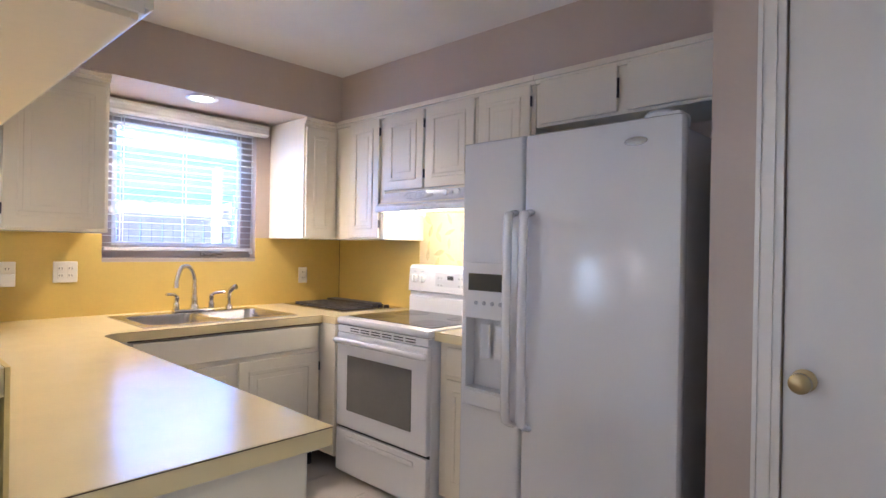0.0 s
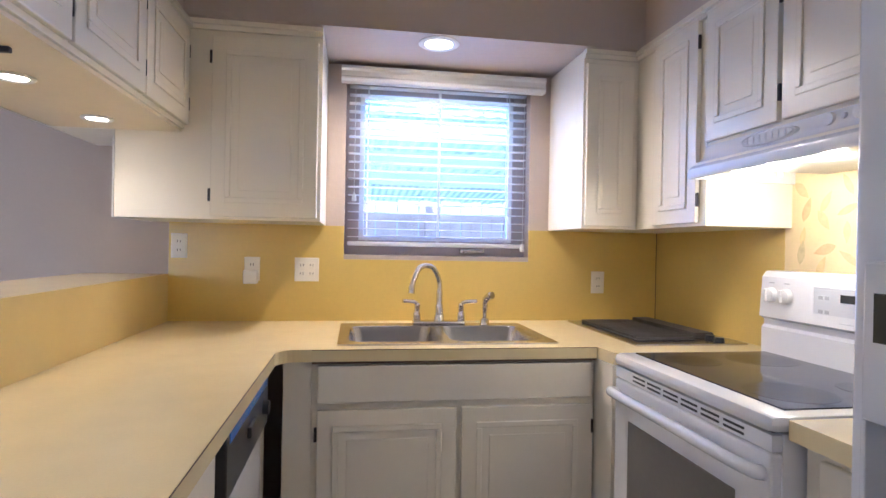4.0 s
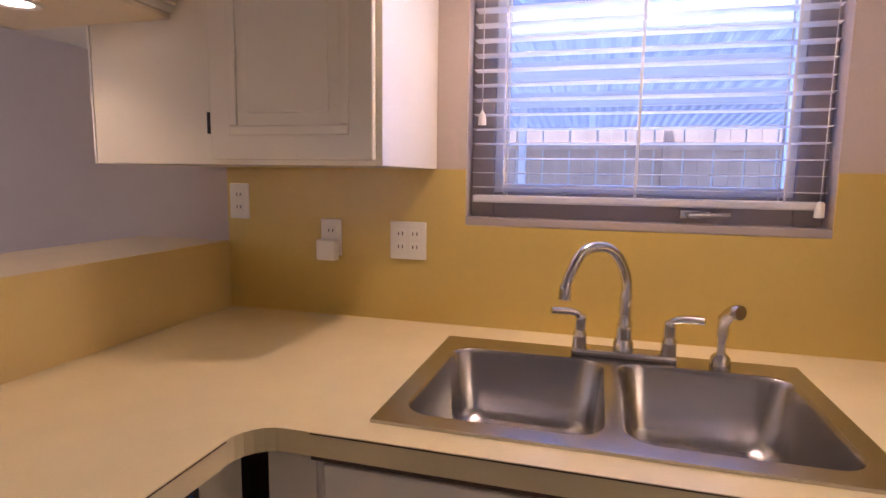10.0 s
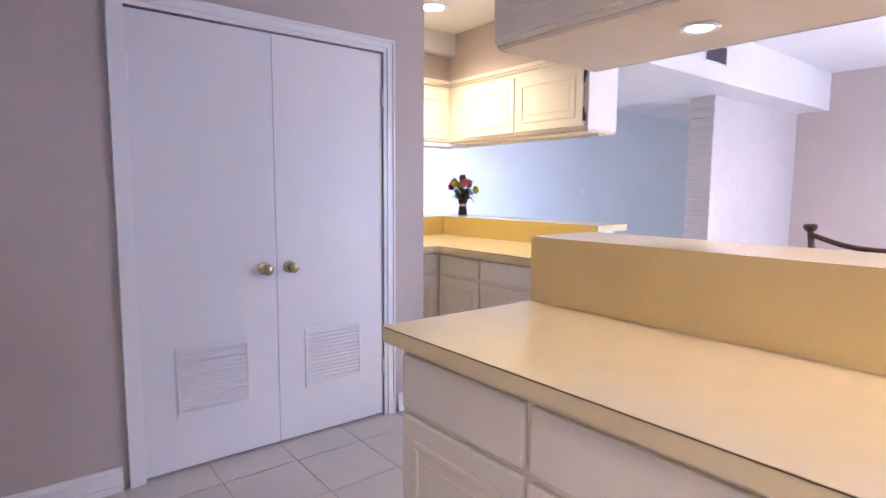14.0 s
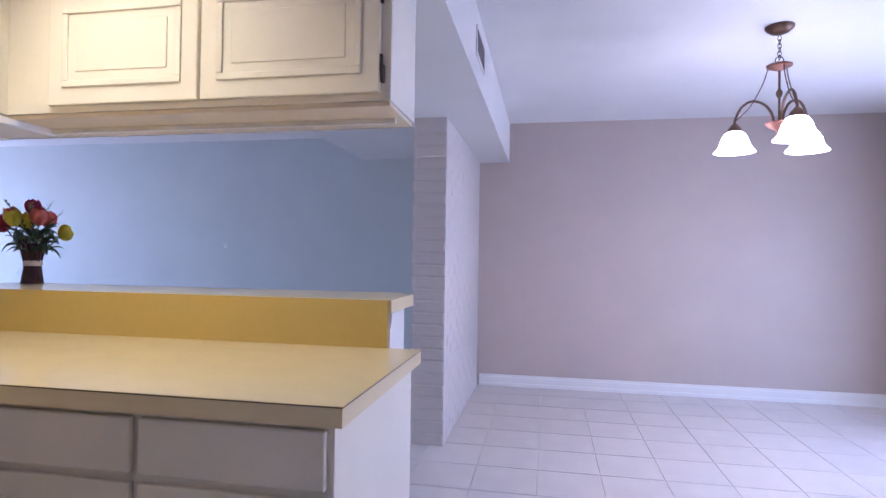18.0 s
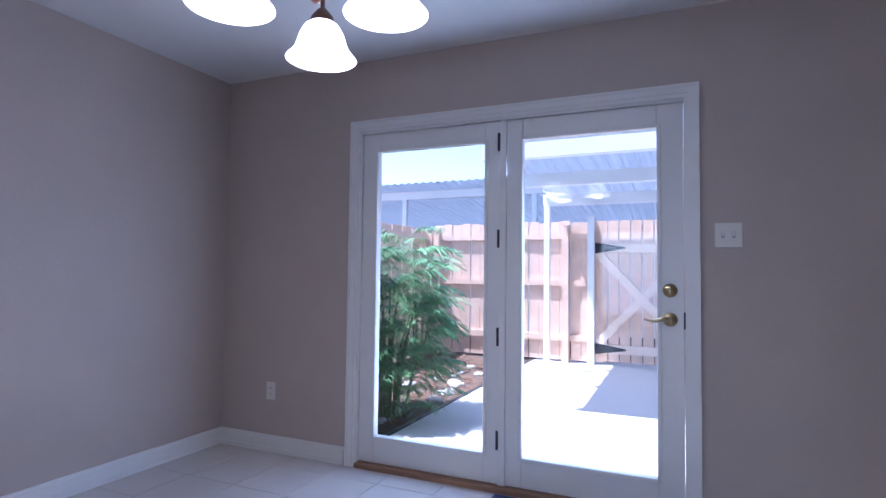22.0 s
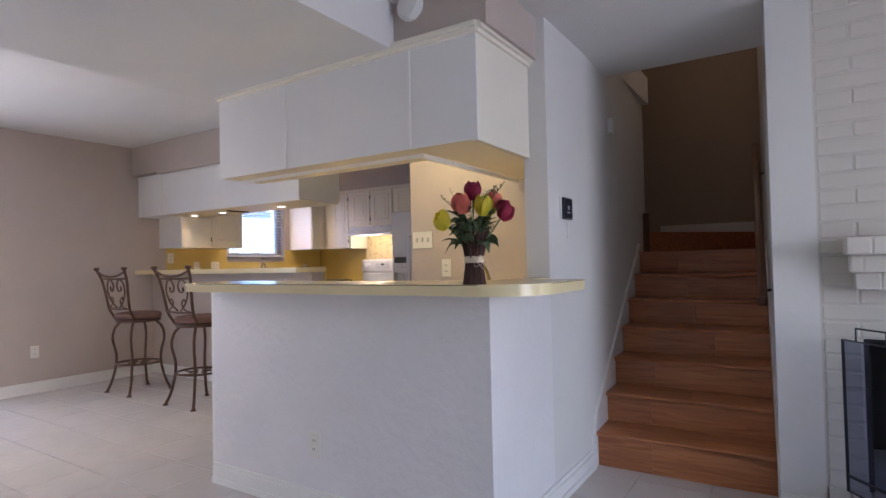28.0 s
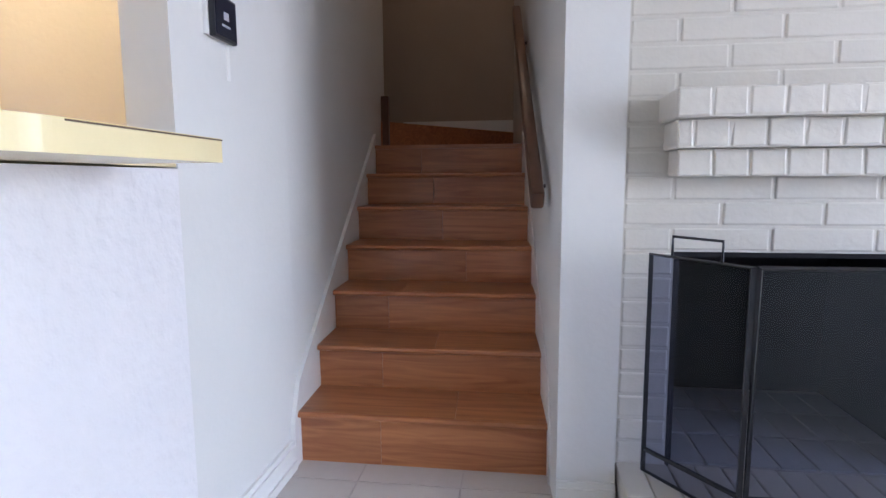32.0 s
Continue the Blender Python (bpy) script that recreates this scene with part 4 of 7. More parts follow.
sink = thing("kitchen_sink", (SX, SY, 0.92), "double bowl stainless steel sink set in the worktop", "sink")


def bowl(y0, y1, x0, x1):
    """A rounded steel bowl, open at the top."""
    bm = bmesh.new()
    def ring(inset, z, r):
        pts = []
        a, b, c, d = x0 + inset, x1 - inset, y0 + inset, y1 - inset
        for cx, cy, st in ((b - r, d - r, 0), (a + r, d - r, 90), (a + r, c + r, 180), (b - r, c + r, 270)):
            for q in range(6):
                t = radians(st + 90 * q / 5)
                pts.append(bm.verts.new((cx + r * math.cos(t), cy + r * math.sin(t), z)))
        return pts
    rings = [ring(0, 0.926, 0.06), ring(0.006, 0.918, 0.06), ring(0.02, 0.78, 0.06), ring(0.035, 0.757, 0.055), ring(0.06, 0.75, 0.045)]
    for a, b in zip(rings, rings[1:]):
        for i in range(len(a)):
            bm.faces.new((a[i], b[i], b[(i + 1) % len(a)], a[(i + 1) % len(a)]))
    bm.faces.new(rings[-1])
    bmesh.ops.recalc_face_normals(bm, faces=bm.faces)
    return bm, (x0, x1, y0, y1)


rim = boxes((W + 0.145, W + 0.235, 1.785, 2.635, 0.9205, 0.927), (W + 0.66, W + 0.705, 1.785, 2.635, 0.9205, 0.927), (W + 0.235, W + 0.66, 1.785, 1.825, 0.9205, 0.927), (W + 0.235, W + 0.66, 2.595, 2.635, 0.9205, 0.927), (W + 0.235, W + 0.66, 2.195, 2.225, 0.9205, 0.927))
for a, b in ((1.825, 2.195), (2.225, 2.595)):
    for cx, cy, sx, sy in ((W + 0.235, a, 1, 1), (W + 0.66, a, -1, 1), (W + 0.235, b, 1, -1), (W + 0.66, b, -1, -1)):
        r0 = 0.06
        pts = [(cx, cy)] + [(cx + sx * (r0 - r0 * math.sin(t)), cy + sy * (r0 - r0 * math.cos(t))) for t in (math.pi / 2 * q / 6 for q in range(7))]
        vs = [rim.verts.new((px, py, 0.927)) for px, py in pts]
        f = rim.faces.new(vs)
        f.normal_update()
        if f.normal.z < 0:
            f.normal_flip()
part("rim", rim, STEEL, sink, "steel sink rim")
for a, b in ((1.825, 2.195), (2.225, 2.595)):
    bm, (x0, x1, y0, y1) = bowl(a, b, W + 0.235, W + 0.66)
    bw = part("bowl", bm, STEEL, sink, "", True)
    part("drain", lathe([(0, 0.001), (0.018, 0.001), (0.02, 0.003), (0.042, 0.004), (0.045, 0.001), (0.045, 0.0)], 20, False), CHROME, bw, "", True, Matrix.Translation(((x0 + x1) / 2, (y0 + y1) / 2, 0.75)))

tap = thing("kitchen_tap", (W + 0.19, 2.21, 0.927), "brushed nickel gooseneck tap with two lever handles", "tap")
part("base_plate", boxes((W + 0.16, W + 0.215, 2.085, 2.335, 0.927, 0.945), bevel=0.008), CHROME, tap, "", True)
part("spout", tube(smooth_line([(W + 0.19, 2.21, 0.945), (W + 0.19, 2.21, 1.05), (W + 0.19, 2.208, 1.13), (W + 0.215, 2.17, 1.195), (W + 0.25, 2.11, 1.195), (W + 0.275, 2.075, 1.13), (W + 0.28, 2.068, 1.08)], 8), [0.019] * 6 + [0.015] * 6 + [0.0125] * 31 + [0.015] * 6, 14), CHROME, tap, "", True)
part("collar", lathe([(0, 0), (0.026, 0), (0.024, 0.02), (0.02, 0.03), (0.0, 0.03)], 18, False), CHROME, tap, "", True, Matrix.Translation((W + 0.19, 2.21, 0.943)))
for yy, s in ((2.105, -1), (2.315, 1)):
    h = part("handle", tube(smooth_line([(W + 0.19, yy, 0.943), (W + 0.19, yy, 0.985), (W + 0.195, yy, 1.02), (W + 0.205, yy + s * 0.02, 1.035), (W + 0.225, yy + s * 0.07, 1.04)], 5), [0.018] * 5 + [0.014] * 6 + [0.009] * 10, 12), CHROME, tap, "lever handle", True)
spray = thing("side_spray", (W + 0.19, 2.43, 0.927), "brushed nickel side spray in the sink rim", "tap")
part("socket", lathe([(0, 0), (0.024, 0), (0.022, 0.02), (0.014, 0.03), (0, 0.03)], 16, False), CHROME, spray, "", True, Matrix.Translation((W + 0.19, 2.43, 0.927)))
part("head", tube(smooth_line([(W + 0.19, 2.43, 0.95), (W + 0.19, 2.43, 1.0), (W + 0.195, 2.432, 1.04), (W + 0.22, 2.445, 1.065), (W + 0.235, 2.455, 1.068)], 5), [0.010] * 5 + [0.013] * 5 + [0.016] * 6 + [0.017] * 5, 12), CHROME, spray, "", True)

for piece in (tap, spray):
    piece.location.y += 0.03

# the built-in grill in the corner
grill = thing("countertop_grill", (-2.3, 3.17, 0.92), "built-in steel grill with black grates in the worktop corner", "grill")
part("tray", boxes((-2.62, -1.92, 2.92, 3.40, 0.92, 0.929), bevel=0.003), STEEL, grill, "steel grill tray")
part("well", boxes((-2.56, -2.0, 2.97, 3.22, 0.929, 0.931)), DARK, grill)
gm = mesh_of("grate_bar", boxes((-0.006, 0.006, -0.125, 0.125, -0.005, 0.005)), GRATE)
for k in range(19):
    o = new("grate_bar", gm)
    o.parent = grill
    o.location = Vector((-2.55 + k * 0.03, 3.095, 0.938)) - spot(grill)
vent = part("vent_cover", boxes((-2.58, -2.05, 3.25, 3.34, 0.929, 0.952), bevel=0.006), GRATE, grill, "dark grey downdraft cover")
for kx in (-2.02, -1.96):
    part("dial", lathe([(0, 0), (0.02, 0), (0.018, 0.018), (0, 0.02)], 14, False), DARK, grill, "", True, Matrix.Translation((kx, 3.30, 0.929)))

# the stove
S0, S1, SF = -1.785, -1.022, 2.765
stove = thing("electric_stove", ((S0 + S1) / 2, 3.05, 0), "white electric range with a black glass cooktop", "stove")
part("body", boxes((S0 + 0.005, S1 - 0.005, SF + 0.03, N - 0.03, 0.02, 0.885)), APPL, stove)
part("cooktop_rim", boxes((S0, S1, SF - 0.005, 3.36, 0.885, 0.928), bevel=0.019), APPL, stove, "white enamel cooktop rim", True)
glass = part("cooktop_glass", boxes((S0 + 0.04, S1 - 0.04, SF + 0.06, 3.33, 0.928, 0.9315)), BLACKGLASS, stove, "black glass hob")
for cx, cy, r in ((-1.60, 2.95, 0.085), (-1.20, 2.96, 0.11), (-1.60, 3.20, 0.11), (-1.20, 3.21, 0.085)):
    bm = lathe([(0.0, 0.0005), (r * 0.97, 0.0005), (r, 0.0003), (r, 0.0)], 32, False)
    part("burner_zone", bm, BURNER, glass, "darker round burner zone", at=Matrix.Translation((cx, cy, 0.9315)))
bm = bmesh.new()
prof = [(3.335, 0.90), (3.335, 1.02), (3.345, 1.03), (3.345, 1.05), (3.325, 1.06), (3.335, 1.205), (3.35, 1.225), (3.39, 1.228), (3.40, 0.90)]
for x in (S0 + 0.015, S1 - 0.005):
    bm.faces.new([bm.verts.new((x, a, b)) for a, b in prof])
bm.verts.ensure_lookup_table()
n = len(prof)
for i in range(n):
    bm.faces.new((bm.verts[i], bm.verts[(i + 1) % n], bm.verts[n + (i + 1) % n], bm.verts[n + i]))
bmesh.ops.recalc_face_normals(bm, faces=bm.faces)
back = part("backguard", bm, APPL, stove, "white control backguard")
part("clock_panel", boxes((-1.53, -1.27, 3.3275, 3.334, 1.085, 1.185), bevel=0.002), PLASTIC, back, "control panel")
part("clock_display", boxes((-1.425, -1.375, 3.3255, 3.328, 1.14, 1.165)), LCD, back, "dark clock display")
for bx in (-1.50, -1.475, -1.33, -1.30):
    for bz in (1.105, 1.15):
        part("button", boxes((bx - 0.008, bx + 0.008, 3.3262, 3.328, bz - 0.006, bz + 0.006)), MARK, back)
part("badge", boxes((-1.43, -1.375, 3.326, 3.3285, 1.068, 1.076)), MARK, back)
for kx in (-1.715, -1.645, -1.18, -1.10):
    k = part("knob", lathe([(0, 0), (0.027, 0), (0.025, 0.018), (0.018, 0.022), (0, 0.023)], 18, False), APPL, back, "white control knob", True, facing("S", kx, 3.33, 1.14) @ Matrix.Rotation(radians(90), 4, "X"))
    part("pointer", boxes((kx - 0.004, kx + 0.004, 3.297, 3.309, 1.118, 1.162), bevel=0.002), APPL, k)
    part("dial_mark", boxes((kx - 0.022, kx + 0.022, 3.3285, 3.3305, 1.095, 1.10)), MARK, back)
    part("dial_mark", boxes((kx - 0.012, kx + 0.012, 3.3285, 3.3305, 1.182, 1.186)), MARK, back)
oven = part("oven_door", boxes((S0 + 0.008, S1 - 0.008, SF, SF + 0.035, 0.30, 0.84), bevel=0.008), APPL, stove, "white oven door")
part("oven_window", boxes((S0 + 0.11, S1 - 0.12, SF - 0.002, SF + 0.002, 0.40, 0.715), bevel=0.0015), OVENGLASS, oven, "tinted oven window")
part("oven_handle", tube(smooth_line([(S0 + 0.03, SF + 0.005, 0.79), (S0 + 0.06, SF - 0.035, 0.80), (-1.39, SF - 0.045, 0.805), (S1 - 0.06, SF - 0.035, 0.80), (S1 - 0.03, SF + 0.005, 0.79)], 6), 0.017, 12), APPL, oven, "white curved handle", True)
vt = part("vent_strip", boxes((S0 + 0.008, S1 - 0.008, SF + 0.004, SF + 0.03, 0.845, 0.882)), APPL, stove)
for k in range(6):
    for vz in (0.853, 0.867):
        part("vent_slot", boxes((S0 + 0.13 + k * 0.092, S0 + 0.205 + k * 0.092, SF + 0.0025, SF + 0.005, vz, vz + 0.006)), DARK, vt)
dr = part("storage_drawer", boxes((S0 + 0.008, S1 - 0.008, SF + 0.002, SF + 0.03, 0.04, 0.285), bevel=0.006), APPL, stove, "white storage drawer")
part("drawer_grip", boxes((S0 + 0.10, S1 - 0.10, SF - 0.006, SF + 0.004, 0.225, 0.255), bevel=0.006), APPL, dr)
part("drawer_gap", boxes((S0 + 0.008, S1 - 0.008, SF + 0.02, SF + 0.028, 0.285, 0.30)), DARK, stove)

# the extractor hood
hood = thing("range_hood", (-1.37, 3.25, 1.53), "white range hood with two lit lamps above the stove", "range hood")
H0, H1 = -1.757, -1.012


def extruded(prof, x0, x1, bevel=0.0):
    """A solid with one profile in y and z, from x0 to x1."""
    bm = bmesh.new()
    ends = [[bm.verts.new((x, p, q)) for p, q in prof] for x in (x0, x1)]
    for e in ends:
        bm.faces.new(e)
    for i in range(len(prof)):
        j = (i + 1) % len(prof)
        bm.faces.new((ends[0][i], ends[0][j], ends[1][j], ends[1][i]))
    bmesh.ops.recalc_face_normals(bm, faces=bm.faces)
    return bm


front = [(3.086, 1.670), (3.081, 1.640), (3.074, 1.624), (3.056, 1.607), (3.035, 1.595), (3.020, 1.583), (3.016, 1.562), (3.022, 1.550)]
inner = [(3.034, 1.550), (3.030, 1.566), (3.046, 1.583), (3.068, 1.598), (3.086, 1.618), (3.094, 1.640), (3.099, 1.670)]
part("canopy", extruded(front + inner, H0, H1), APPL, hood, "white hood front", True)
for x in (H0, H1 - 0.008):
    part("side_panel", extruded([(3.09, 1.669), (3.085, 1.628), (3.04, 1.585), (3.030, 1.551), (N - 0.003, 1.546), (N - 0.003, 1.669)], x, x + 0.008), APPL, hood, "white hood cheek")
part("inner_pan", boxes((H0 + 0.008, H1 - 0.008, 3.04, N - 0.01, 1.598, 1.606)), CAB, hood)
for housing in ((-1.60, -1.57, 3.035, 3.13, 1.552, 1.598), (-1.235, -1.06, 3.045, 3.13, 1.556, 1.598)):
    part("lamp_housing", boxes(housing, bevel=0.002), CAB, hood, "pale lamp housing")
part("lamp_clip", boxes((-1.455, -1.385, 3.04, 3.09, 1.562, 1.598), bevel=0.003), DARKMETAL, hood)
part("cage_tab", boxes((-1.395, -1.38, 3.075, 3.08, 1.515, 1.56)), PLASTIC, hood)
for a, b in ((-1.565, -1.462), (-1.38, -1.238)):
    part("lamp", tube([(a, 3.066, 1.566), (b, 3.066, 1.566)], 0.019, 14), TUBEGLOW, hood, "glowing hood lamp", True)
part("grease_filter", boxes((-1.56, -1.07, 3.135, N - 0.05, 1.558, 1.570)), FILTER, hood, "metal mesh filter")
om = Matrix.Translation((-1.44, 3.0800, 1.643)) @ Matrix.Rotation(radians(-6), 4, "X") @ Matrix.Rotation(radians(90), 4, "X")
plate = part("control_oval", lathe([(0, 0.010), (0.86, 0.010), (0.92, 0.006), (1.0, 0.008), (1.04, 0.0)], 40, False), APPL, hood, "raised oval panel", True, om @ Matrix.Diagonal((0.115, 0.022, 1, 1)))
part("oval_trim", lathe([(0.86, 0.0095), (0.9, 0.0125), (0.94, 0.0095)], 40, False), PLASTIC, plate, "", True, om @ Matrix.Diagonal((0.115, 0.022, 1, 1)))
for k in range(7):
    part("grille_slot", boxes((-1.52 + k * 0.026, -1.515 + k * 0.026, 3.0660, 3.0690, 1.632, 1.654)), PLASTIC, plate)
for kx, kr in ((-1.22, 0.018), (-1.175, 0.008), (-1.13, 0.018), (-1.07, 0.012)):
    part("hood_switch", lathe([(0, 0), (kr, 0), (kr * 0.9, 0.010), (0, 0.012)], 16, False), APPL, hood, "", True, Matrix.Translation((kx, 3.0835, 1.648)) @ Matrix.Rotation(radians(90), 4, "X"))

# the refrigerator
R0, R1, RG, RF = -0.652, 0.252, -0.345, 2.58
fridge = thing("refrigerator", ((R0 + R1) / 2, 3.0, 0), "white side-by-side refrigerator with an ice dispenser", "refrigerator")
part("body", boxes((R0, R1 - 0.02, RF + 0.075, N - 0.04, 0.03, 1.745), bevel=0.006), APPL, fridge)
part("grille", boxes((R0 + 0.02, R1 - 0.04, RF + 0.05, RF + 0.075, 0.0, 0.09)), PLASTIC, fridge)
def recessed_door(x0, x1, y0, y1, z0, z1, a0, a1, c0, c1, deep):
    """A door slab seen along +y with a square niche from a0 to a1 and c0 to c1, deep metres into its front."""
    bm = bmesh.new()
    ring = lambda xa, xb, y, za, zb: [bm.verts.new(p) for p in ((xa, y, za), (xb, y, za), (xb, y, zb), (xa, y, zb))]
    b, f, h, k = ring(x0, x1, y1, z0, z1), ring(x0, x1, y0, z0, z1), ring(a0, a1, y0, c0, c1), ring(a0, a1, y0 + deep, c0, c1)
    bm.faces.new(b), bm.faces.new(k)
    for p, q in ((b, f), (f, h), (h, k)):
        for i in range(4):
            bm.faces.new((p[i], p[(i + 1) % 4], q[(i + 1) % 4], q[i]))
    bmesh.ops.recalc_face_normals(bm, faces=bm.faces)
    es = [e for e in bm.edges if all(v in f for v in e.verts)]
    bmesh.ops.bevel(bm, geom=es, offset=0.012, segments=3, affect="EDGES", profile=0.5)
    return bm


D0, D1 = R0 + 0.025, RG - 0.057      # the dispenser's sides
freezer = part("freezer_door", recessed_door(R0, RG - 0.004, RF, RF + 0.065, 0.10, 1.775, D0 + 0.003, D1 - 0.003, 0.70, 1.275, 0.055), APPL, fridge, "white freezer door", True)
main_door = part("fridge_door", boxes((RG + 0.004, R1, RF, RF + 0.065, 0.10, 1.775), bevel=0.016), APPL, fridge, "white refrigerator door", True)
disp = part("dispenser", boxes((D0, D1, RF - 0.006, RF + 0.05, 1.05, 1.28), bevel=0.004), APPL, freezer, "white ice and water dispenser")
for side_x in (D0, D1 - 0.009):
    part("niche_side", boxes((side_x, side_x + 0.009, RF - 0.006, RF + 0.05, 0.755, 1.05), bevel=0.002), APPL, disp)
part("niche_shelf", boxes((D0, D1, RF - 0.012, RF + 0.05, 0.69, 0.755), bevel=0.006), APPL, disp)
part("dispenser_display", boxes((D0 + 0.02, D1 - 0.018, RF - 0.0085, RF - 0.005, 1.165, 1.235)), LCD, disp, "dark display")
for k in range(4):
    part("button", lathe([(0, 0), (0.009, 0), (0.008, 0.004), (0, 0.005)], 10, False), MARK, disp, "", False, facing("S", R0 + 0.085 + k * 0.042, RF - 0.006, 1.115) @ Matrix.Rotation(radians(90), 4, "X"))
for lever_x in (R0 + 0.10, R0 + 0.175):
    part("ice_lever", boxes((lever_x, lever_x + 0.05, RF + 0.005, RF + 0.02, 0.89, 1.03), bevel=0.006), APPL, disp)
part("drip_tray", boxes((D0 + 0.009, D1 - 0.009, RF - 0.006, RF + 0.05, 0.755, 0.763)), PLASTIC, disp)
for hx in (RG - 0.036, RG + 0.036):
    line = smooth_line([(hx, RF + 0.004, 1.478), (hx, RF - 0.030, 1.468), (hx, RF - 0.046, 1.43), (hx, RF - 0.050, 1.08), (hx, RF - 0.046, 0.72), (hx, RF - 0.030, 0.672), (hx, RF + 0.004, 0.655)], 6)
    bm = tube(line, 0.0125, 12)
    for v in bm.verts:
        v.co.x = hx + (v.co.x - hx) * 1.6
    part("handle", bm, APPL, freezer if hx < RG else main_door, "long white handle", True)
part("oval_badge", lathe([(0, 0), (0.030, 0), (0.028, 0.003), (0, 0.004)], 24, False), CHROME, main_door, "small oval metal badge", True, Matrix.Translation((0.100, RF, 1.700)) @ Matrix.Rotation(radians(90), 4, "X") @ Matrix.Diagonal((1.35, 0.5, 1, 1)))
part("hinge_cover", boxes((R1 - 0.14, R1 - 0.02, RF + 0.03, RF + 0.13, 1.745, 1.792), bevel=0.01), APPL, fridge)
part("hinge_cap", lathe([(0, 0.0), (0.05, 0.0), (0.055, 0.01), (0.045, 0.02), (0, 0.022)], 20, False), APPL, fridge, "", True, Matrix.Translation((0.16, RF + 0.06, 1.775)))


# ---- small fittings ----
def plate(side, x, y, z, w, h, kind, label, n=2):
    """A switch or socket plate on a wall."""
    t = thing("light_switch" if kind == "switch" else "wall_socket", (x, y, z - h / 2), label, "switch" if kind == "switch" else "socket")
    m = facing(side, x, y, z)
    part("plate", boxes((-w / 2, w / 2, -0.006, 0, -h / 2, h / 2), bevel=0.003), PLATE, t, at=m)
    for k in range(n):
        u = (k - (n - 1) / 2) * 0.046
        if kind == "switch":
            part("toggle", boxes((u - 0.005, u + 0.005, -0.016, -0.006, -0.004, 0.014), bevel=0.002), PLATE, t, at=m)
            part("slot", boxes((u - 0.007, u + 0.007, -0.0068, -0.0055, -0.014, 0.016)), MARK, t, at=m)
        else:
            for dz in (-0.02, 0.02):
                part("receptacle", boxes((u - 0.014, u + 0.014, -0.0085, -0.006, dz - 0.014, dz + 0.014), bevel=0.002), PLATE, t, at=m)
                part("pin_holes", boxes((u - 0.008, u - 0.005, -0.0092, -0.008, dz - 0.004, dz + 0.006), (u + 0.005, u + 0.008, -0.0092, -0.008, dz - 0.004, dz + 0.006)), DARK, t, at=m)
    return t


plate("E", W + 0.006, 1.615, 1.17, 0.115, 0.115, "socket", "ivory double socket plate on the yellow splashback")
plate("E", W + 0.006, 1.36, 1.17, 0.072, 0.115, "socket", "ivory socket with a plugged-in adapter", 1)
plate("E", W + 0.006, 3.11, 1.12, 0.072, 0.115, "socket", "ivory socket on the yellow splashback", 1)
plate("E", W + 0.006, 1.03, 1.275, 0.072, 0.115, "socket", "white socket under the wall cabinet", 1)
plug = thing("plug_adapter", (W + 0.016, 1.36, 1.11), "white plug-in adapter in the socket", "plug")
part("case", boxes((W + 0.0155, W + 0.05, 1.325, 1.39, 1.10, 1.165), bevel=0.006), TRIM, plug)
part("prongs", boxes((W + 0.014, W + 0.0155, 1.35, 1.365, 1.14, 1.155)), CHROME, plug)
plate("E", W, -1.06, 1.37, 0.115, 0.115, "switch", "ivory double switch beside the patio doors")
plate("E", W, -0.335, 0.39, 0.072, 0.115, "socket", "white socket low on the dining wall", 1)
plate("E", W, -3.75, 0.39, 0.072, 0.115, "socket", "painted-over socket low on the dining wall", 1)
plate("S", 1.285, 0.44, 1.315, 0.165, 0.115, "switch", "ivory triple switch on the kitchen wall", 3)
plate("S", 1.475, 0.44, 1.12, 0.072, 0.115, "socket", "ivory socket above the corner counter", 1)
plate("S", 1.52, -0.82, 0.315, 0.07, 0.115, "socket", "ivory socket low on the plaster half wall", n=1)


# ---- the second counter and the bar ----
unit = thing("base_cabinet", (1.1, -0.3, 0), "cream base cabinet under the bar with drawers and doors", "cabinet", "bar base cabinets")
part("body", boxes((0.665, 1.55, -0.628, 0.03, 0.10, 0.874), bevel=0.002), CAB, unit)
part("toe_kick", boxes((0.70, 1.55, -0.6, -0.04, 0, 0.10)), DARK, unit)
for x, w in ((1.115, 0.435), (1.535, 0.40)):
    drawer(unit, "N", x, 0.03, 0.735, w, 0.125)
    panel_door(unit, "N", x, 0.03, 0.13, w, 0.585, hinge=0)
part("hinge", tube([(0.672, 0.055, 0.62), (0.672, 0.055, 0.67)], 0.007, 8), CHROME, unit, "metal hinge")
leg = thing("base_cabinet", (1.95, 0.2, 0), "cream base cabinet turning the bar corner", "cabinet", "bar base cabinets")
part("body", boxes((1.555, 2.338, -0.628, 0.438, 0.10, 0.874), bevel=0.002), CAB, leg)
part("toe_kick", boxes((1.60, 2.3, -0.6, 0.438, 0, 0.10)), DARK, leg)
drawer(leg, "W", 1.555, 0.425, 0.735, 0.36, 0.125)
panel_door(leg, "W", 1.555, 0.425, 0.13, 0.36, 0.585)
part("drawer_pull", boxes((1.528, 1.537, 0.20, 0.30, 0.77, 0.778)), DARKMETAL, leg)
top2 = worktop("bar_worktop", [(0.635, -0.63), (2.339, -0.63), (2.339, 0.439), (1.52, 0.439), (1.52, 0.11), (1.505, 0.085), (1.48, 0.07), (0.635, 0.07)], 0.876, 0.92, "yellow laminate worktop behind the bar")
part("seam", boxes((0.635, 1.48, 0.07, 0.0715, 0.9165, 0.9185), (0.6335, 0.635, -0.63, 0.07, 0.9165, 0.9185)), SEAM, top2)
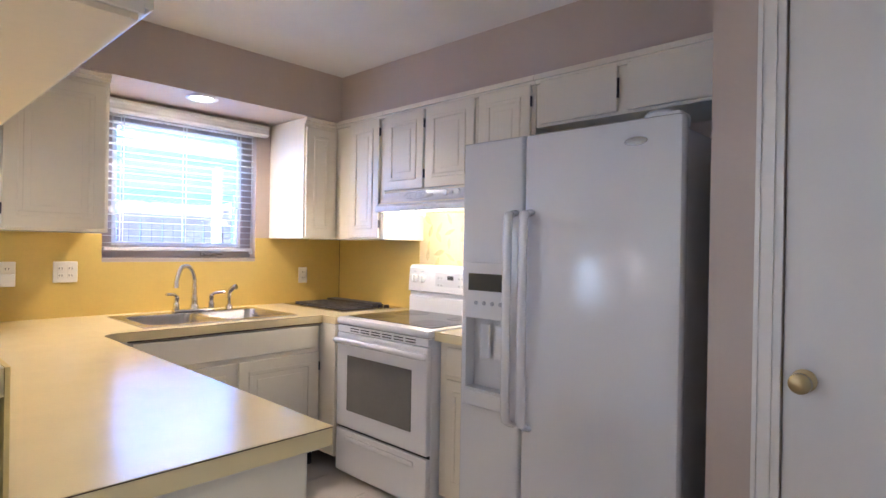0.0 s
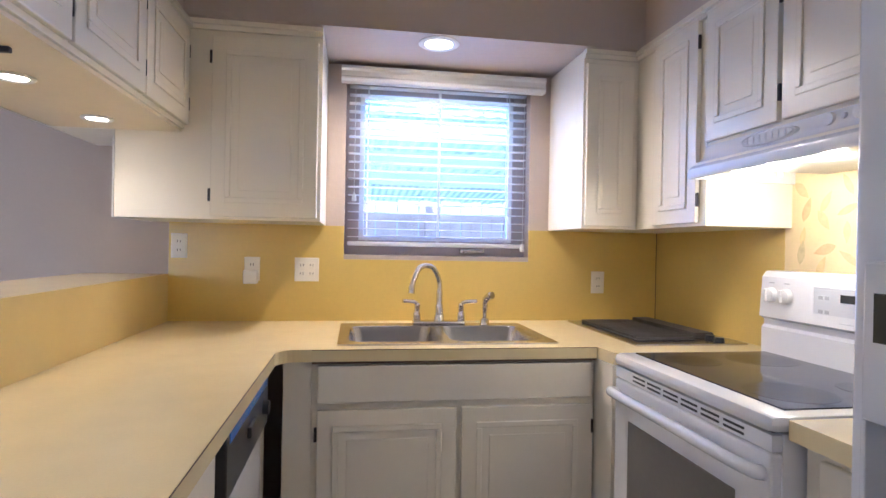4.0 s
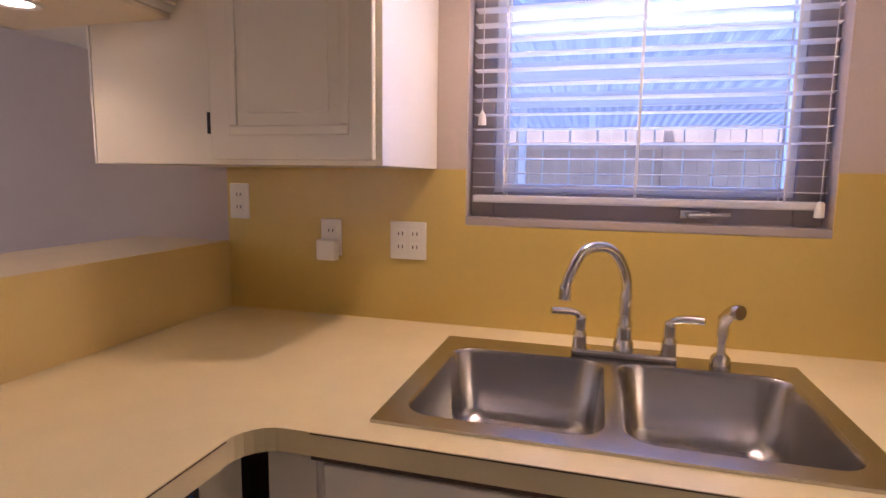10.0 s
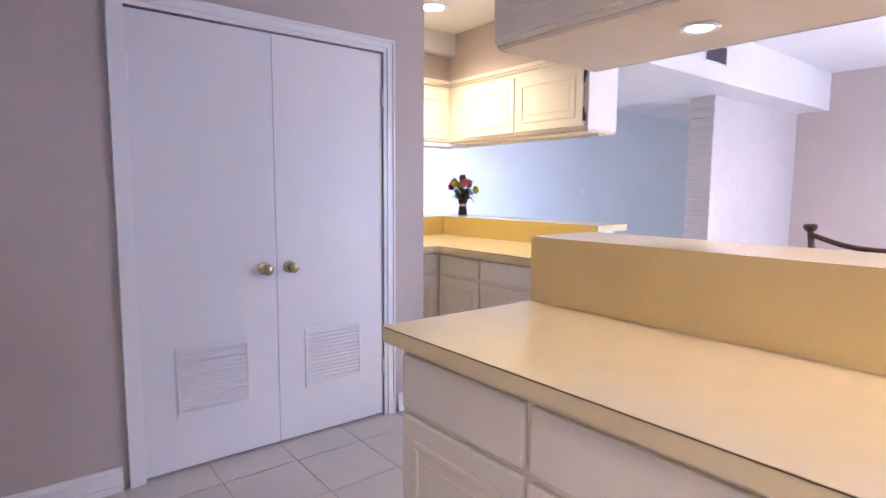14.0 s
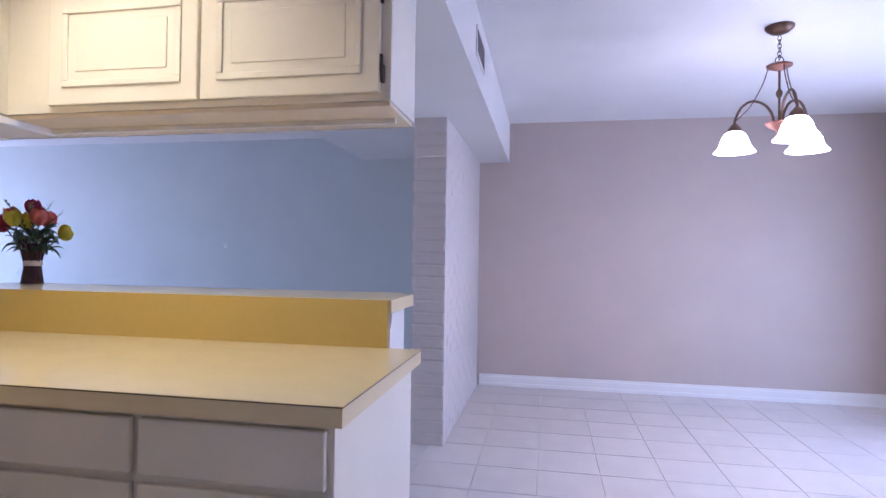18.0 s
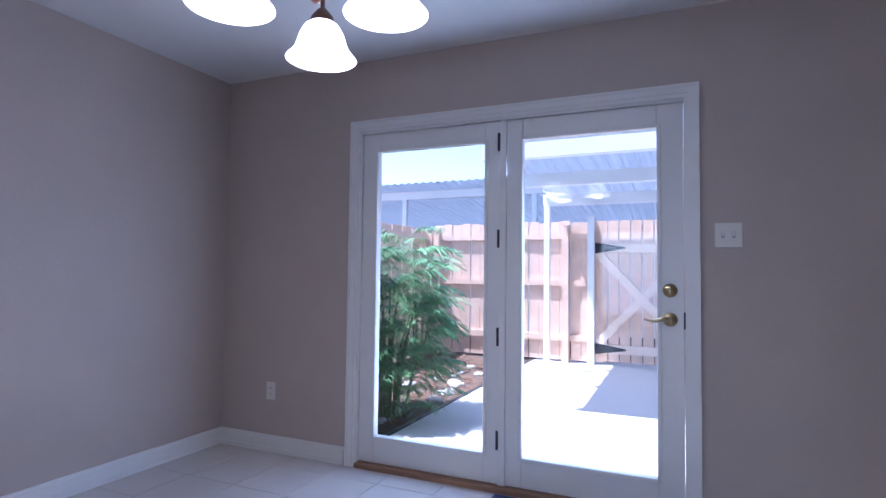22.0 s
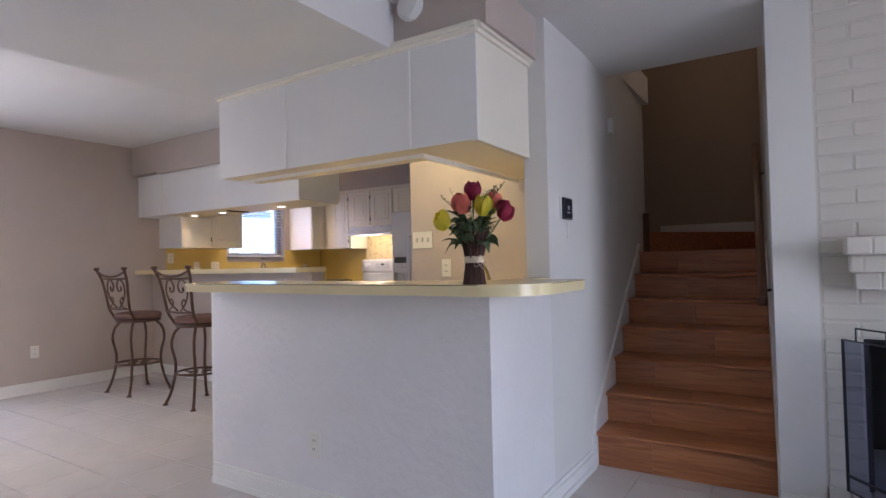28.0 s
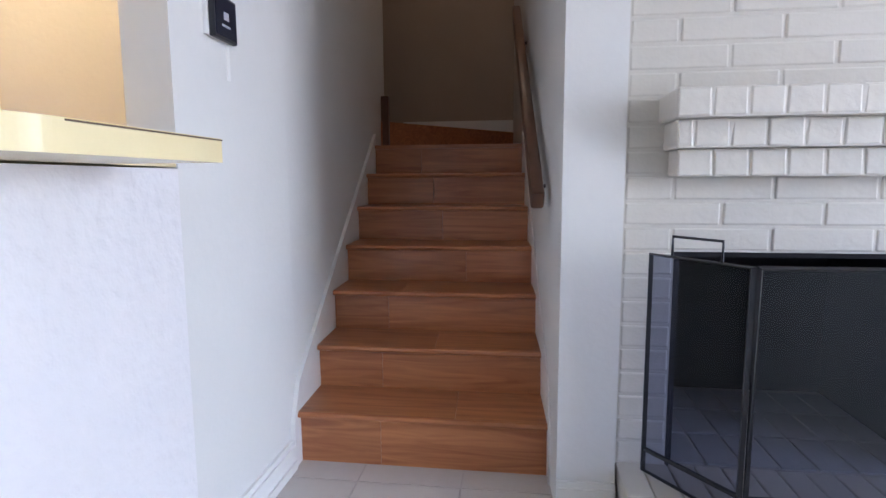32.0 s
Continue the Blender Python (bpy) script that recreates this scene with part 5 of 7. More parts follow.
solid("splashback_3", boxes((0.745, 2.328, -0.627, -0.621, 0.92, 1.0765), (2.328, 2.334, -0.621, 0.438, 0.92, 1.0765)), SPLASH, "yellow laminate splashback under the bar top", "splashback", kind="structure")
rc = 0.20
arc = [(2.71 - rc + rc * math.sin(t), -1.005 + rc - rc * math.cos(t)) for t in (math.pi / 2 * k / 24 for k in range(25))]
bar2 = worktop("bar_counter", [(0.735, -0.93), (0.743, -0.965), (0.765, -0.992), (0.80, -1.005)] + arc + [(2.71, -0.45), (2.46, -0.45), (2.46, -0.206), (2.335, -0.206), (2.335, -0.628), (0.735, -0.628)], 1.034, 1.076, "yellow laminate bar top with a rounded corner")
part("edge_trim", boxes((0.81, 2.51, -1.0065, -1.005, 1.072, 1.0745), (2.71, 2.7115, -0.80, -0.45, 1.072, 1.0745)), SEAM, bar2)
corbel = thing("bar_support", (0.742, -0.69, 0.9), "white painted end board carrying the bar", "bracket")
pts = [(-0.82, 0.0), (-0.82, 1.03), (-0.66, 1.03), (-0.655, 1.0), (-0.635, 0.975), (-0.632, 0.0)]
bm = bmesh.new()
f = bm.faces.new([bm.verts.new((0.741, a, b)) for a, b in pts])
r = bmesh.ops.extrude_face_region(bm, geom=[f])
bmesh.ops.translate(bm, vec=(0.019, 0, 0), verts=[v for v in r["geom"] if isinstance(v, bmesh.types.BMVert)])
bmesh.ops.recalc_face_normals(bm, faces=bm.faces)
part("board", bm, TRIM, corbel)

UZ, UTT = 1.675, 2.128
up = thing("hanging_cabinet", (1.5, -0.55, UZ), "cream cabinets hanging above the bar, panelled behind", "cabinet")
part("body", boxes((0.69, 2.34, -0.715, -0.43, UZ, UTT), (2.02, 2.339, -0.43, 0.439, UZ, UTT), (2.34, 2.372, -0.715, -0.203, UZ - 0.02, UTT), bevel=0.002), CAB, up)
part("underside", boxes((0.695, 2.36, -0.71, -0.44, UZ - 0.014, UZ - 0.001), (2.03, 2.335, -0.44, 0.435, UZ - 0.014, UZ - 0.001)), CABIN, up, "underside panel in a warm lit tone")
part("under_rail", boxes((0.72, 2.0, -0.60, -0.585, UZ - 0.03, UZ - 0.014), (2.0, 2.02, -0.60, 0.43, UZ - 0.035, UZ - 0.014)), TRIM, up)
for x, w in ((1.295, 0.575), (1.845, 0.54)):
    panel_door(up, "N", x, -0.43, UZ + 0.02, w, 0.37, hinge=1 if x < 1.5 else 0)
for hz in (0.05, 0.31):
    part("door_hinge", boxes((0.708, 0.718, -0.43, -0.41, UZ + hz, UZ + hz + 0.05)), DARKMETAL, up, "dark hinge")
panel_door(up, "W", 2.02, -0.03, UZ + 0.02, 0.36, 0.37)
for x0, x1 in ((0.69, 1.214), (1.2435, 2.007), (2.0385, 2.372)):
    part("back_panel", boxes((x0, x1, -0.722, -0.715, UZ - 0.016, 2.10), bevel=0.0015), TRIM, up, "flat white back panel")
for x0, x1 in ((1.215, 1.243), (2.008, 2.038)):
    part("batten", boxes((x0, x1, -0.728, -0.715, UZ - 0.016, 2.10)), TRIM, up)
bm = bmesh.new(); crown(bm, "N", 0.69, 2.02, -0.43, UTT); crown(bm, "W", -0.43, 0.439, 2.02, UTT); crown(bm, "S", 0.69, 2.38, -0.722, UTT); crown(bm, "E", -0.73, -0.203, 2.372, UTT)
part("crown_moulding", bm, CAB, up)
tap2 = thing("bar_tap", (1.98, 0.1, 0.92), "small brass tap on the corner counter", "tap")
part("body", lathe([(0, 0), (0.022, 0), (0.02, 0.03), (0.014, 0.05), (0.014, 0.12), (0, 0.122)], 16, False), BRASS, tap2, "", True, Matrix.Translation((1.98, 0.1, 0.92)))
part("spout", tube(smooth_line([(1.98, 0.1, 1.03), (1.97, 0.06, 1.12), (1.96, 0.0, 1.12), (1.955, -0.03, 1.07)], 5), 0.010, 10), BRASS, tap2, "", True)


def grille(name, side, x, y, z, w, h, label):
    """A metal air grille with angled slats."""
    t = thing(name, (x, y, z), label, "air vent")
    m = facing(side, x, y, z)
    part("backing", boxes((0.012, w - 0.012, -0.002, 0.0, 0.012, h - 0.012)), DARK, t, at=m)
    part("frame", boxes((0, w, -0.009, 0, 0, 0.014), (0, w, -0.009, 0, h - 0.014, h), (0, 0.014, -0.009, 0, 0.014, h - 0.014), (w - 0.014, w, -0.009, 0, 0.014, h - 0.014), bevel=0.002), PAINT2, t, at=m)
    n = int((h - 0.03) / 0.014)
    for k in range(n):
        zz = 0.02 + k * (h - 0.036) / max(1, n - 1)
        part("slat", boxes((0.014, w - 0.014, -0.006, 0.006, -0.0012, 0.0012)), VENTM, t, at=m @ Matrix.Translation((0, -0.004, zz)) @ Matrix.Rotation(radians(35), 4, "X"))
    return t


grille("air_vent", "W", 0.60, -1.62, 2.235, 0.34, 0.15, "grey air vent in the dining soffit")
grille("air_vent", "N", 1.05, -0.42, 2.22, 0.34, 0.13, "brown air vent above the bar cabinets")
smoke = thing("smoke_detector", (2.05, -0.72, 2.29), "round white smoke detector on the soffit", "smoke detector")
part("case", lathe([(0, 0), (0.065, 0), (0.065, 0.018), (0.05, 0.034), (0, 0.038)], 28, False), TRIM, smoke, "", True, facing("S", 2.05, -0.72, 2.29) @ Matrix.Rotation(radians(90), 4, "X"))
thermo = thing("thermostat", (2.46, 0.0, 1.36), "black touchscreen thermostat on the pale wall", "thermostat")
part("wall_plate", boxes((2.46, 2.472, -0.06, 0.065, 1.365, 1.475), bevel=0.002), TRIM, thermo, "white backplate")
part("case", boxes((2.472, 2.488, -0.055, 0.06, 1.36, 1.47), bevel=0.004), DARK, thermo)
part("display", boxes((2.488, 2.4895, -0.047, 0.052, 1.368, 1.462)), SCREENLCD, thermo, "dark glass display")
part("reading", boxes((2.4895, 2.4899, -0.01, 0.015, 1.41, 1.43), (2.4895, 2.4899, -0.02, 0.02, 1.392, 1.398)), MARK, thermo)
part("cable_cover", boxes((2.46, 2.463, 0.045, 0.06, 1.27, 1.362)), TRIM, thermo)
chime = thing("door_chime", (2.46, 1.0, 2.0), "small white sensor box high on the stair wall", "sensor")
part("case", boxes((2.461, 2.49, 0.93, 1.0, 1.98, 2.08), bevel=0.005), TRIM, chime)

hook = thing("wall_hook", (3.35, -3.88, 1.29), "small white hook on the pale blue wall", "hook")
part("plate", boxes((3.35 - 0.02, 3.35 + 0.02, -3.88, -3.872, 1.29 - 0.02, 1.29 + 0.02), bevel=0.003), TRIM, hook)
part("peg", tube(smooth_line([(3.35, -3.872, 1.29), (3.35, -3.845, 1.29 - 0.005), (3.35, -3.835, 1.29 + 0.012)], 4), 0.005, 8), TRIM, hook, "", True)

# the vase of tulips on the bar
VX, VY, VZ = 2.478, -0.962, 1.076
vase = thing("flower_vase", (VX, VY, VZ), "twig-wrapped vase of red, coral and yellow tulips", "vase")
rng = random.Random(11)
bm = lathe([(0, 0), (0.048, 0), (0.034, 0.10), (0.05, 0.16), (0.062, 0.20), (0, 0.20)], 18, False)
part("core", bm, TWIG, vase, "", True, Matrix.Translation((VX, VY, VZ)))
for k in range(46):
    a = 2 * math.pi * k / 46 + rng.uniform(-0.05, 0.05)
    b = a + rng.uniform(-0.35, 0.35)
    r0, r1, r2 = 0.052 + rng.uniform(0, 0.006), 0.038 + rng.uniform(0, 0.004), 0.066 + rng.uniform(-0.004, 0.012)
    h = rng.uniform(0.20, 0.235)
    part("twig", tube([(VX + r0 * math.cos(a), VY + r0 * math.sin(a), VZ), (VX + r1 * math.cos((a + b) / 2), VY + r1 * math.sin((a + b) / 2), VZ + 0.09), (VX + r2 * math.cos(b), VY + r2 * math.sin(b), VZ + h)], 0.004, 5), TWIG, vase)
part("ribbon", lathe([(0.047, 0.088), (0.05, 0.092), (0.05, 0.112), (0.047, 0.116), (0.042, 0.1), (0.047, 0.088)], 20, False), RAFFIA, vase, "pale raffia tie", True, Matrix.Translation((VX, VY, VZ)))
for k in range(7):
    a = rng.uniform(-2.4, -0.3)
    part("raffia_end", tube(smooth_line([(VX + 0.058 * math.cos(a), VY + 0.058 * math.sin(a), VZ + 0.10), (VX + 0.10 * math.cos(a), VY + 0.10 * math.sin(a), VZ + 0.09 + rng.uniform(-0.03, 0.03)), (VX + 0.13 * math.cos(a + 0.4), VY + 0.13 * math.sin(a + 0.4), VZ + rng.uniform(0.03, 0.11))], 4), 0.0012, 4), RAFFIA, vase)


def petal(bm, m, length, width, curl):
    """One cupped petal growing along local z."""
    rows = []
    for i in range(6):
        u = i / 5
        w = width * math.sin(math.pi * (0.12 + 0.80 * u)) ** 0.8
        out = 0.018 + curl * math.sin(math.pi * u * 0.85)
        rows.append([bm.verts.new(m @ Vector((w * s, out - 0.35 * w * s * s, length * u - (0.1 * length * abs(s) if i == 5 else 0)))) for s in (-1, -0.5, 0, 0.5, 1)])
    for a, b in zip(rows, rows[1:]):
        for j in range(4):
            bm.faces.new((a[j], a[j + 1], b[j + 1], b[j]))


def tulip(dx, dy, dz, mat, size=1.0, tilt=0.2, word="tulip"):
    base = Vector((VX + dx, VY + dy, VZ + dz))
    part("stem", tube(smooth_line([(VX + dx * 0.2, VY + dy * 0.2, VZ + 0.14), (VX + dx * 0.65, VY + dy * 0.65, VZ + 0.14 + (dz - 0.14) * 0.55), tuple(base)], 4), 0.0035, 6), FOLIAGE, vase)
    aim = Vector((dx, dy, 0.12 / max(0.05, tilt))).normalized()
    m = Matrix.Translation(base) @ aim.to_track_quat("Z", "Y").to_matrix().to_4x4()
    bm = bmesh.new()
    for k in range(6):
        petal(bm, m @ Matrix.Rotation(math.pi / 3 * k + 0.2, 4, "Z"), 0.080 * size * (1 if k % 2 else 0.93), 0.036 * size, 0.024 * size)
    bmesh.ops.solidify(bm, geom=list(bm.faces), thickness=0.0015)
    return part("blossom", bm, mat, vase, word, True)


for across, front_, up, petals, size, tilt, word in (
        (-0.125, 0.05, 0.235, LEMON, 1.0, 1.1, "yellow tulip"), (-0.055, 0.055, 0.285, CORAL, 1.08, 0.3, "coral tulip"),
        (0.045, 0.06, 0.275, LEMON, 1.08, 0.3, "yellow tulip"), (0.0, -0.01, 0.345, ROSE, 1.0, 0.1, "crimson tulip"),
        (0.135, 0.0, 0.265, ROSE, 1.05, 0.7, "crimson tulip"), (0.07, -0.07, 0.285, LEMON, 1.1, 0.4, "yellow tulip"),
        (-0.05, -0.08, 0.295, CORAL, 1.1, 0.4, "coral tulip"), (0.10, -0.03, 0.315, CORAL, 0.85, 0.3, "small coral tulip")):
    tulip(0.87 * across + 0.48 * front_, 0.48 * across - 0.87 * front_, up, petals, size, tilt, word)


def leaf_blade(dx, dy, dz, length, width, droop, mat=FOLIAGE):
    """A pointed leaf that leaves the vase and droops."""
    bm = bmesh.new()
    o, d = Vector((VX + dx * 0.35, VY + dy * 0.35, VZ + dz)), Vector((dx, dy, 0)).normalized()
    s = Vector((-d.y, d.x, 0))
    rows = []
    for i in range(8):
        u = i / 7
        c = o + d * length * u * (1 - 0.2 * u) + Vector((0, 0, length * (0.75 * u - droop * u * u)))
        w = width * math.sin(math.pi * min(0.97, 0.08 + 0.9 * u))
        rows.append([bm.verts.new(c + s * w + Vector((0, 0, w * 0.4))), bm.verts.new(c), bm.verts.new(c - s * w + Vector((0, 0, w * 0.4)))])
    for a, b in zip(rows, rows[1:]):
        for j in range(2):
            bm.faces.new((a[j], a[j + 1], b[j + 1], b[j]))
    bmesh.ops.solidify(bm, geom=list(bm.faces), thickness=0.001)
    return part("leaf", bm, mat, vase, "", True)


for k in range(64):
    a = rng.uniform(0, 6.28)
    leaf_blade(0.1 * math.cos(a), 0.1 * math.sin(a), rng.uniform(0.14, 0.25), rng.uniform(0.08, 0.16), rng.uniform(0.012, 0.028), rng.uniform(0.3, 0.9))
for dx, dy in ((-0.10, -0.06), (-0.09, -0.08), (0.10, -0.06)):
    leaf_blade(dx, dy, 0.15, 0.13, 0.028, 0.95)
for a, h in ((2.9, 0.40), (2.2, 0.39), (0.5, 0.41), (1.2, 0.40), (3.6, 0.36), (5.6, 0.36)):
    ex, ey = 0.13 * math.cos(a), 0.11 * math.sin(a)
    sp = smooth_line([(VX, VY, VZ + 0.16), (VX + ex * 0.5, VY + ey * 0.5, VZ + 0.16 + (h - 0.16) * 0.6), (VX + ex * 1.25, VY + ey * 1.25, VZ + h)], 6)
    bm = tube(sp, 0.0018, 4)
    for i, p in enumerate(sp[5:]):
        for s in (-1, 1):
            q = Vector(p) + Vector((-ey, ex, 0)).normalized() * s * 0.016 + Vector((0, 0, 0.012))
            e = (q - Vector(p)) * 0.25
            n = e.cross(Vector((0, 0, 1))).normalized() * 0.004
            bm.faces.new([bm.verts.new(v) for v in (Vector(p), (Vector(p) + q) / 2 + n + Vector((0, 0, 0.004)), q, (Vector(p) + q) / 2 - n - Vector((0, 0, 0.004)))])
    part("fern_spray", bm, FOLIAGE, vase, "thin green spray")

for piece in vase.children:
    piece.matrix_basis = Matrix.Diagonal((0.72, 0.72, 0.88, 1.0)) @ piece.matrix_basis

# ---- dining room ----
CX, CY = -0.985, -2.147
chan = thing("chandelier", (CX, CY, CEIL), "bronze chandelier with three lit frosted glass shades", "chandelier")
C = Matrix.Translation((CX, CY, 0))
part("canopy", lathe([(0, 2.49), (0.072, 2.488), (0.07, 2.478), (0.045, 2.455), (0.018, 2.445), (0, 2.444)], 28, False), BRONZE, chan, "bronze ceiling canopy", True, C)
CL = Matrix.Translation((CX, CY, 0.02))
for k in range(6):
    z = 2.425 - k * 0.021
    bm = tube([(0.009 * math.cos(t), 0, 0.015 * math.sin(t)) for t in (2 * math.pi * i / 12 for i in range(12))], 0.0022, 6, True)
    part("chain_link", bm, BRONZE, chan, "", True, C @ Matrix.Translation((0, 0, z)) @ Matrix.Rotation(radians(90 * (k % 2)), 4, "Z"))
part("hook", tube([(0.02 * math.cos(t), 0, 2.285 + 0.02 * math.sin(t)) for t in (2 * math.pi * i / 14 for i in range(14))], 0.003, 6, True), BRONZE, chan, "", True, CL)
part("upper_hub", lathe([(0, 2.268), (0.05, 2.266), (0.064, 2.258), (0.06, 2.248), (0.03, 2.236), (0.012, 2.228), (0, 2.226)], 28, False), COPPER, chan, "copper upper hub", True, CL)
part("rod", lathe([(0.006, 2.23), (0.006, 2.13), (0.014, 2.118), (0.017, 2.105), (0.013, 2.09), (0.006, 2.08), (0.006, 1.94), (0, 1.94)], 14, False), BRONZE, chan, "", True, CL)
part("lower_bowl", lathe([(0, 1.95), (0.068, 1.948), (0.066, 1.938), (0.045, 1.922), (0.02, 1.908), (0.01, 1.895), (0.013, 1.888), (0, 1.88)], 28, False), COPPER, chan, "copper lower bowl", True, CL)
for a in (-32, 90, 212):
    R = CL @ Matrix.Rotation(radians(a), 4, "Z")
    arm = part("arm", tube(smooth_line([(0.025, 0, 1.935), (0.035, 0, 2.0), (0.075, 0, 2.06), (0.135, 0, 2.085), (0.185, 0, 2.06), (0.216, 0, 2.0), (0.22, 0, 1.965)], 6), 0.007, 8), BRONZE, chan, "curved bronze arm", True, R)
    part("cable", tube(smooth_line([(0.055, 0, 2.25), (0.08, 0, 2.17), (0.14, 0, 2.06), (0.216, 0, 1.985)], 6), 0.003, 6), BRONZE, chan, "thin brown cable", True, R)
    part("socket_cup", lathe([(0.008, 1.975), (0.018, 1.965), (0.034, 1.945), (0.04, 1.925), (0.0, 1.93)], 20, False), BRONZE, arm, "", True, R @ Matrix.Translation((0.22, 0, 0)))
    part("shade", lathe([(0.034, 1.93), (0.056, 1.915), (0.073, 1.885), (0.082, 1.855), (0.092, 1.83), (0.112, 1.808), (0.116, 1.802), (0.109, 1.806), (0.088, 1.83), (0.078, 1.856), (0.069, 1.884), (0.052, 1.911), (0.03, 1.926)], 32, False), BULB, arm, "glowing frosted bell shade", True, R @ Matrix.Translation((0.22, 0, 1.93)) @ Matrix.Scale(0.93, 4) @ Matrix.Translation((0, 0, -1.93)))

mat_ = thing("door_mat", (-2.42, -1.70, 0), "dark blue rubber door mat on the tiles", "door mat")
part("pad", boxes((-2.64, -2.20, -2.18, -1.235, 0.001, 0.012), bevel=0.004), MATM, mat_)
part("border", boxes((-2.63, -2.21, -2.17, -2.15, 0.012, 0.0145), (-2.63, -2.21, -1.265, -1.245, 0.012, 0.0145), (-2.63, -2.61, -2.15, -1.265, 0.012, 0.0145), (-2.23, -2.21, -2.15, -1.265, 0.012, 0.0145)), MATM, mat_)
bm = bmesh.new()
rng = random.Random(5)
for k in range(26):
    u, v = rng.uniform(-2.58, -2.27), rng.uniform(-2.10, -1.32)
    a = rng.uniform(0, 3.1)
    du, dv = 0.03 * math.cos(a), 0.03 * math.sin(a)
    t = tube([(u - du, v - dv, 0.0125), (u, v, 0.0135), (u + du, v + dv, 0.0125)], 0.003, 5)
    me = bpy.data.meshes.new("rib")
    t.to_mesh(me)
    t.free()
    bm.from_mesh(me)
    bpy.data.meshes.remove(me)
part("embossed_pattern", bm, MATM, mat_)


def bar_stool(x, y):
    """A wrought iron bar stool that faces +y, with a scrolled back."""
    st = thing("bar_stool", (x, y, 0), "dark iron bar stool with a scrolled back at the peninsula", "bar stool", "bar stools at the peninsula")
    M = Matrix.Translation((x, y, 0))
    part("seat", lathe([(0, 0.685), (0.17, 0.685), (0.195, 0.70), (0.2, 0.725), (0.185, 0.745), (0.12, 0.755), (0, 0.757)], 32, False), SEATM, st, "brown padded seat", True, M)
    part("seat_ring", lathe([(0.17, 0.66), (0.19, 0.66), (0.192, 0.684), (0.17, 0.684), (0.17, 0.66)], 32, False), BRONZE, st, "", True, M)
    for sx in (-1, 1):
        for sy in (-1, 1):
            d = Vector((sx, sy, 0)).normalized()
            line = [d * 0.15 + Vector((0, 0, 0.665)), d * 0.205 + Vector((0, 0, 0.60)), d * 0.225 + Vector((0, 0, 0.50)), d * 0.195 + Vector((0, 0, 0.36)), d * 0.20 + Vector((0, 0, 0.24)), d * 0.235 + Vector((0, 0, 0.10)), d * 0.275 + Vector((0, 0, 0.012))]
            leg = part("leg", tube(smooth_line(line, 5), 0.012, 8), BRONZE, st, "curved iron leg", True, M)
            part("foot", lathe([(0, 0), (0.022, 0), (0.02, 0.01), (0.012, 0.016), (0, 0.016)], 12, False), BRONZE, leg, "", True, M @ Matrix.Translation((d.x * 0.277, d.y * 0.277, 0)))
    ring = part("foot_ring", tube([(0.185 * math.cos(t), 0.185 * math.sin(t), 0.27) for t in (2 * math.pi * i / 36 for i in range(36))], 0.009, 8, True), BRONZE, st, "round foot rest", True, M)
    for k in range(4):
        R = M @ Matrix.Rotation(radians(90 * k), 4, "Z")
        part("foot_scroll", tube(smooth_line([(0.18, 0.0, 0.27), (0.13, 0.05, 0.27), (0.06, 0.05, 0.27), (0.04, 0.0, 0.27), (0.07, -0.025, 0.27), (0.095, 0.0, 0.27)], 4), 0.006, 6), BRONZE, ring, "", True, R)
    for s in (-1, 1):
        post = part("back_post", tube(smooth_line([(s * 0.165, -0.12, 0.68), (s * 0.18, -0.175, 0.78), (s * 0.195, -0.2, 0.92), (s * 0.22, -0.225, 1.06), (s * 0.243, -0.26, 1.155)], 5), 0.012, 8), BRONZE, st, "", True, M)
        part("finial", lathe([(0.012, 1.145), (0.022, 1.155), (0.026, 1.168), (0.02, 1.176), (0, 1.178)], 14, False), BRONZE, post, "", True, M @ Matrix.Translation((s * 0.243, -0.26, 0)))
        scroll = [(s * 0.02, -0.185, 0.80), (s * 0.10, -0.195, 0.86), (s * 0.15, -0.205, 0.95), (s * 0.13, -0.215, 1.04), (s * 0.07, -0.22, 1.06), (s * 0.03, -0.215, 1.01), (s * 0.05, -0.21, 0.96), (s * 0.09, -0.207, 0.965), (s * 0.09, -0.21, 1.0)]
        part("back_scroll", tube(smooth_line(scroll, 5), 0.007, 6), BRONZE, st, "curled iron scroll", True, M)
        part("back_scroll", tube(smooth_line([(s * 0.17, -0.2, 0.80), (s * 0.11, -0.2, 0.81), (s * 0.06, -0.2, 0.86), (s * 0.09, -0.2, 0.90), (s * 0.115, -0.2, 0.87)], 5), 0.006, 6), BRONZE, st, "", True, M)
    part("top_rail", tube(smooth_line([(-0.235, -0.25, 1.135), (-0.12, -0.255, 1.10), (0, -0.256, 1.09), (0.12, -0.255, 1.10), (0.235, -0.25, 1.135)], 6), 0.010, 8), BRONZE, st, "dipped iron top rail", True, M)
    part("back_rail", tube([(-0.225, -0.228, 1.072), (0, -0.232, 1.068), (0.225, -0.228, 1.072)], 0.008, 8), BRONZE, st, "", True, M)
    part("back_rail", tube([(-0.178, -0.18, 0.79), (0, -0.185, 0.785), (0.178, -0.18, 0.79)], 0.008, 8), BRONZE, st, "", True, M)
    return st


stool = bar_stool(-1.88, 0.21)
copy_thing(stool, Matrix.Translation((-0.90, 0.20, 0)))

# ---- stairs ----
X0, X1 = 2.46, 3.36
stairs = thing("stairs_1", (2.91, 0.42, 0), "oak laminate stairs between pale walls", "stairs", kind="structure")
z = 0.0
rng = random.Random(8)


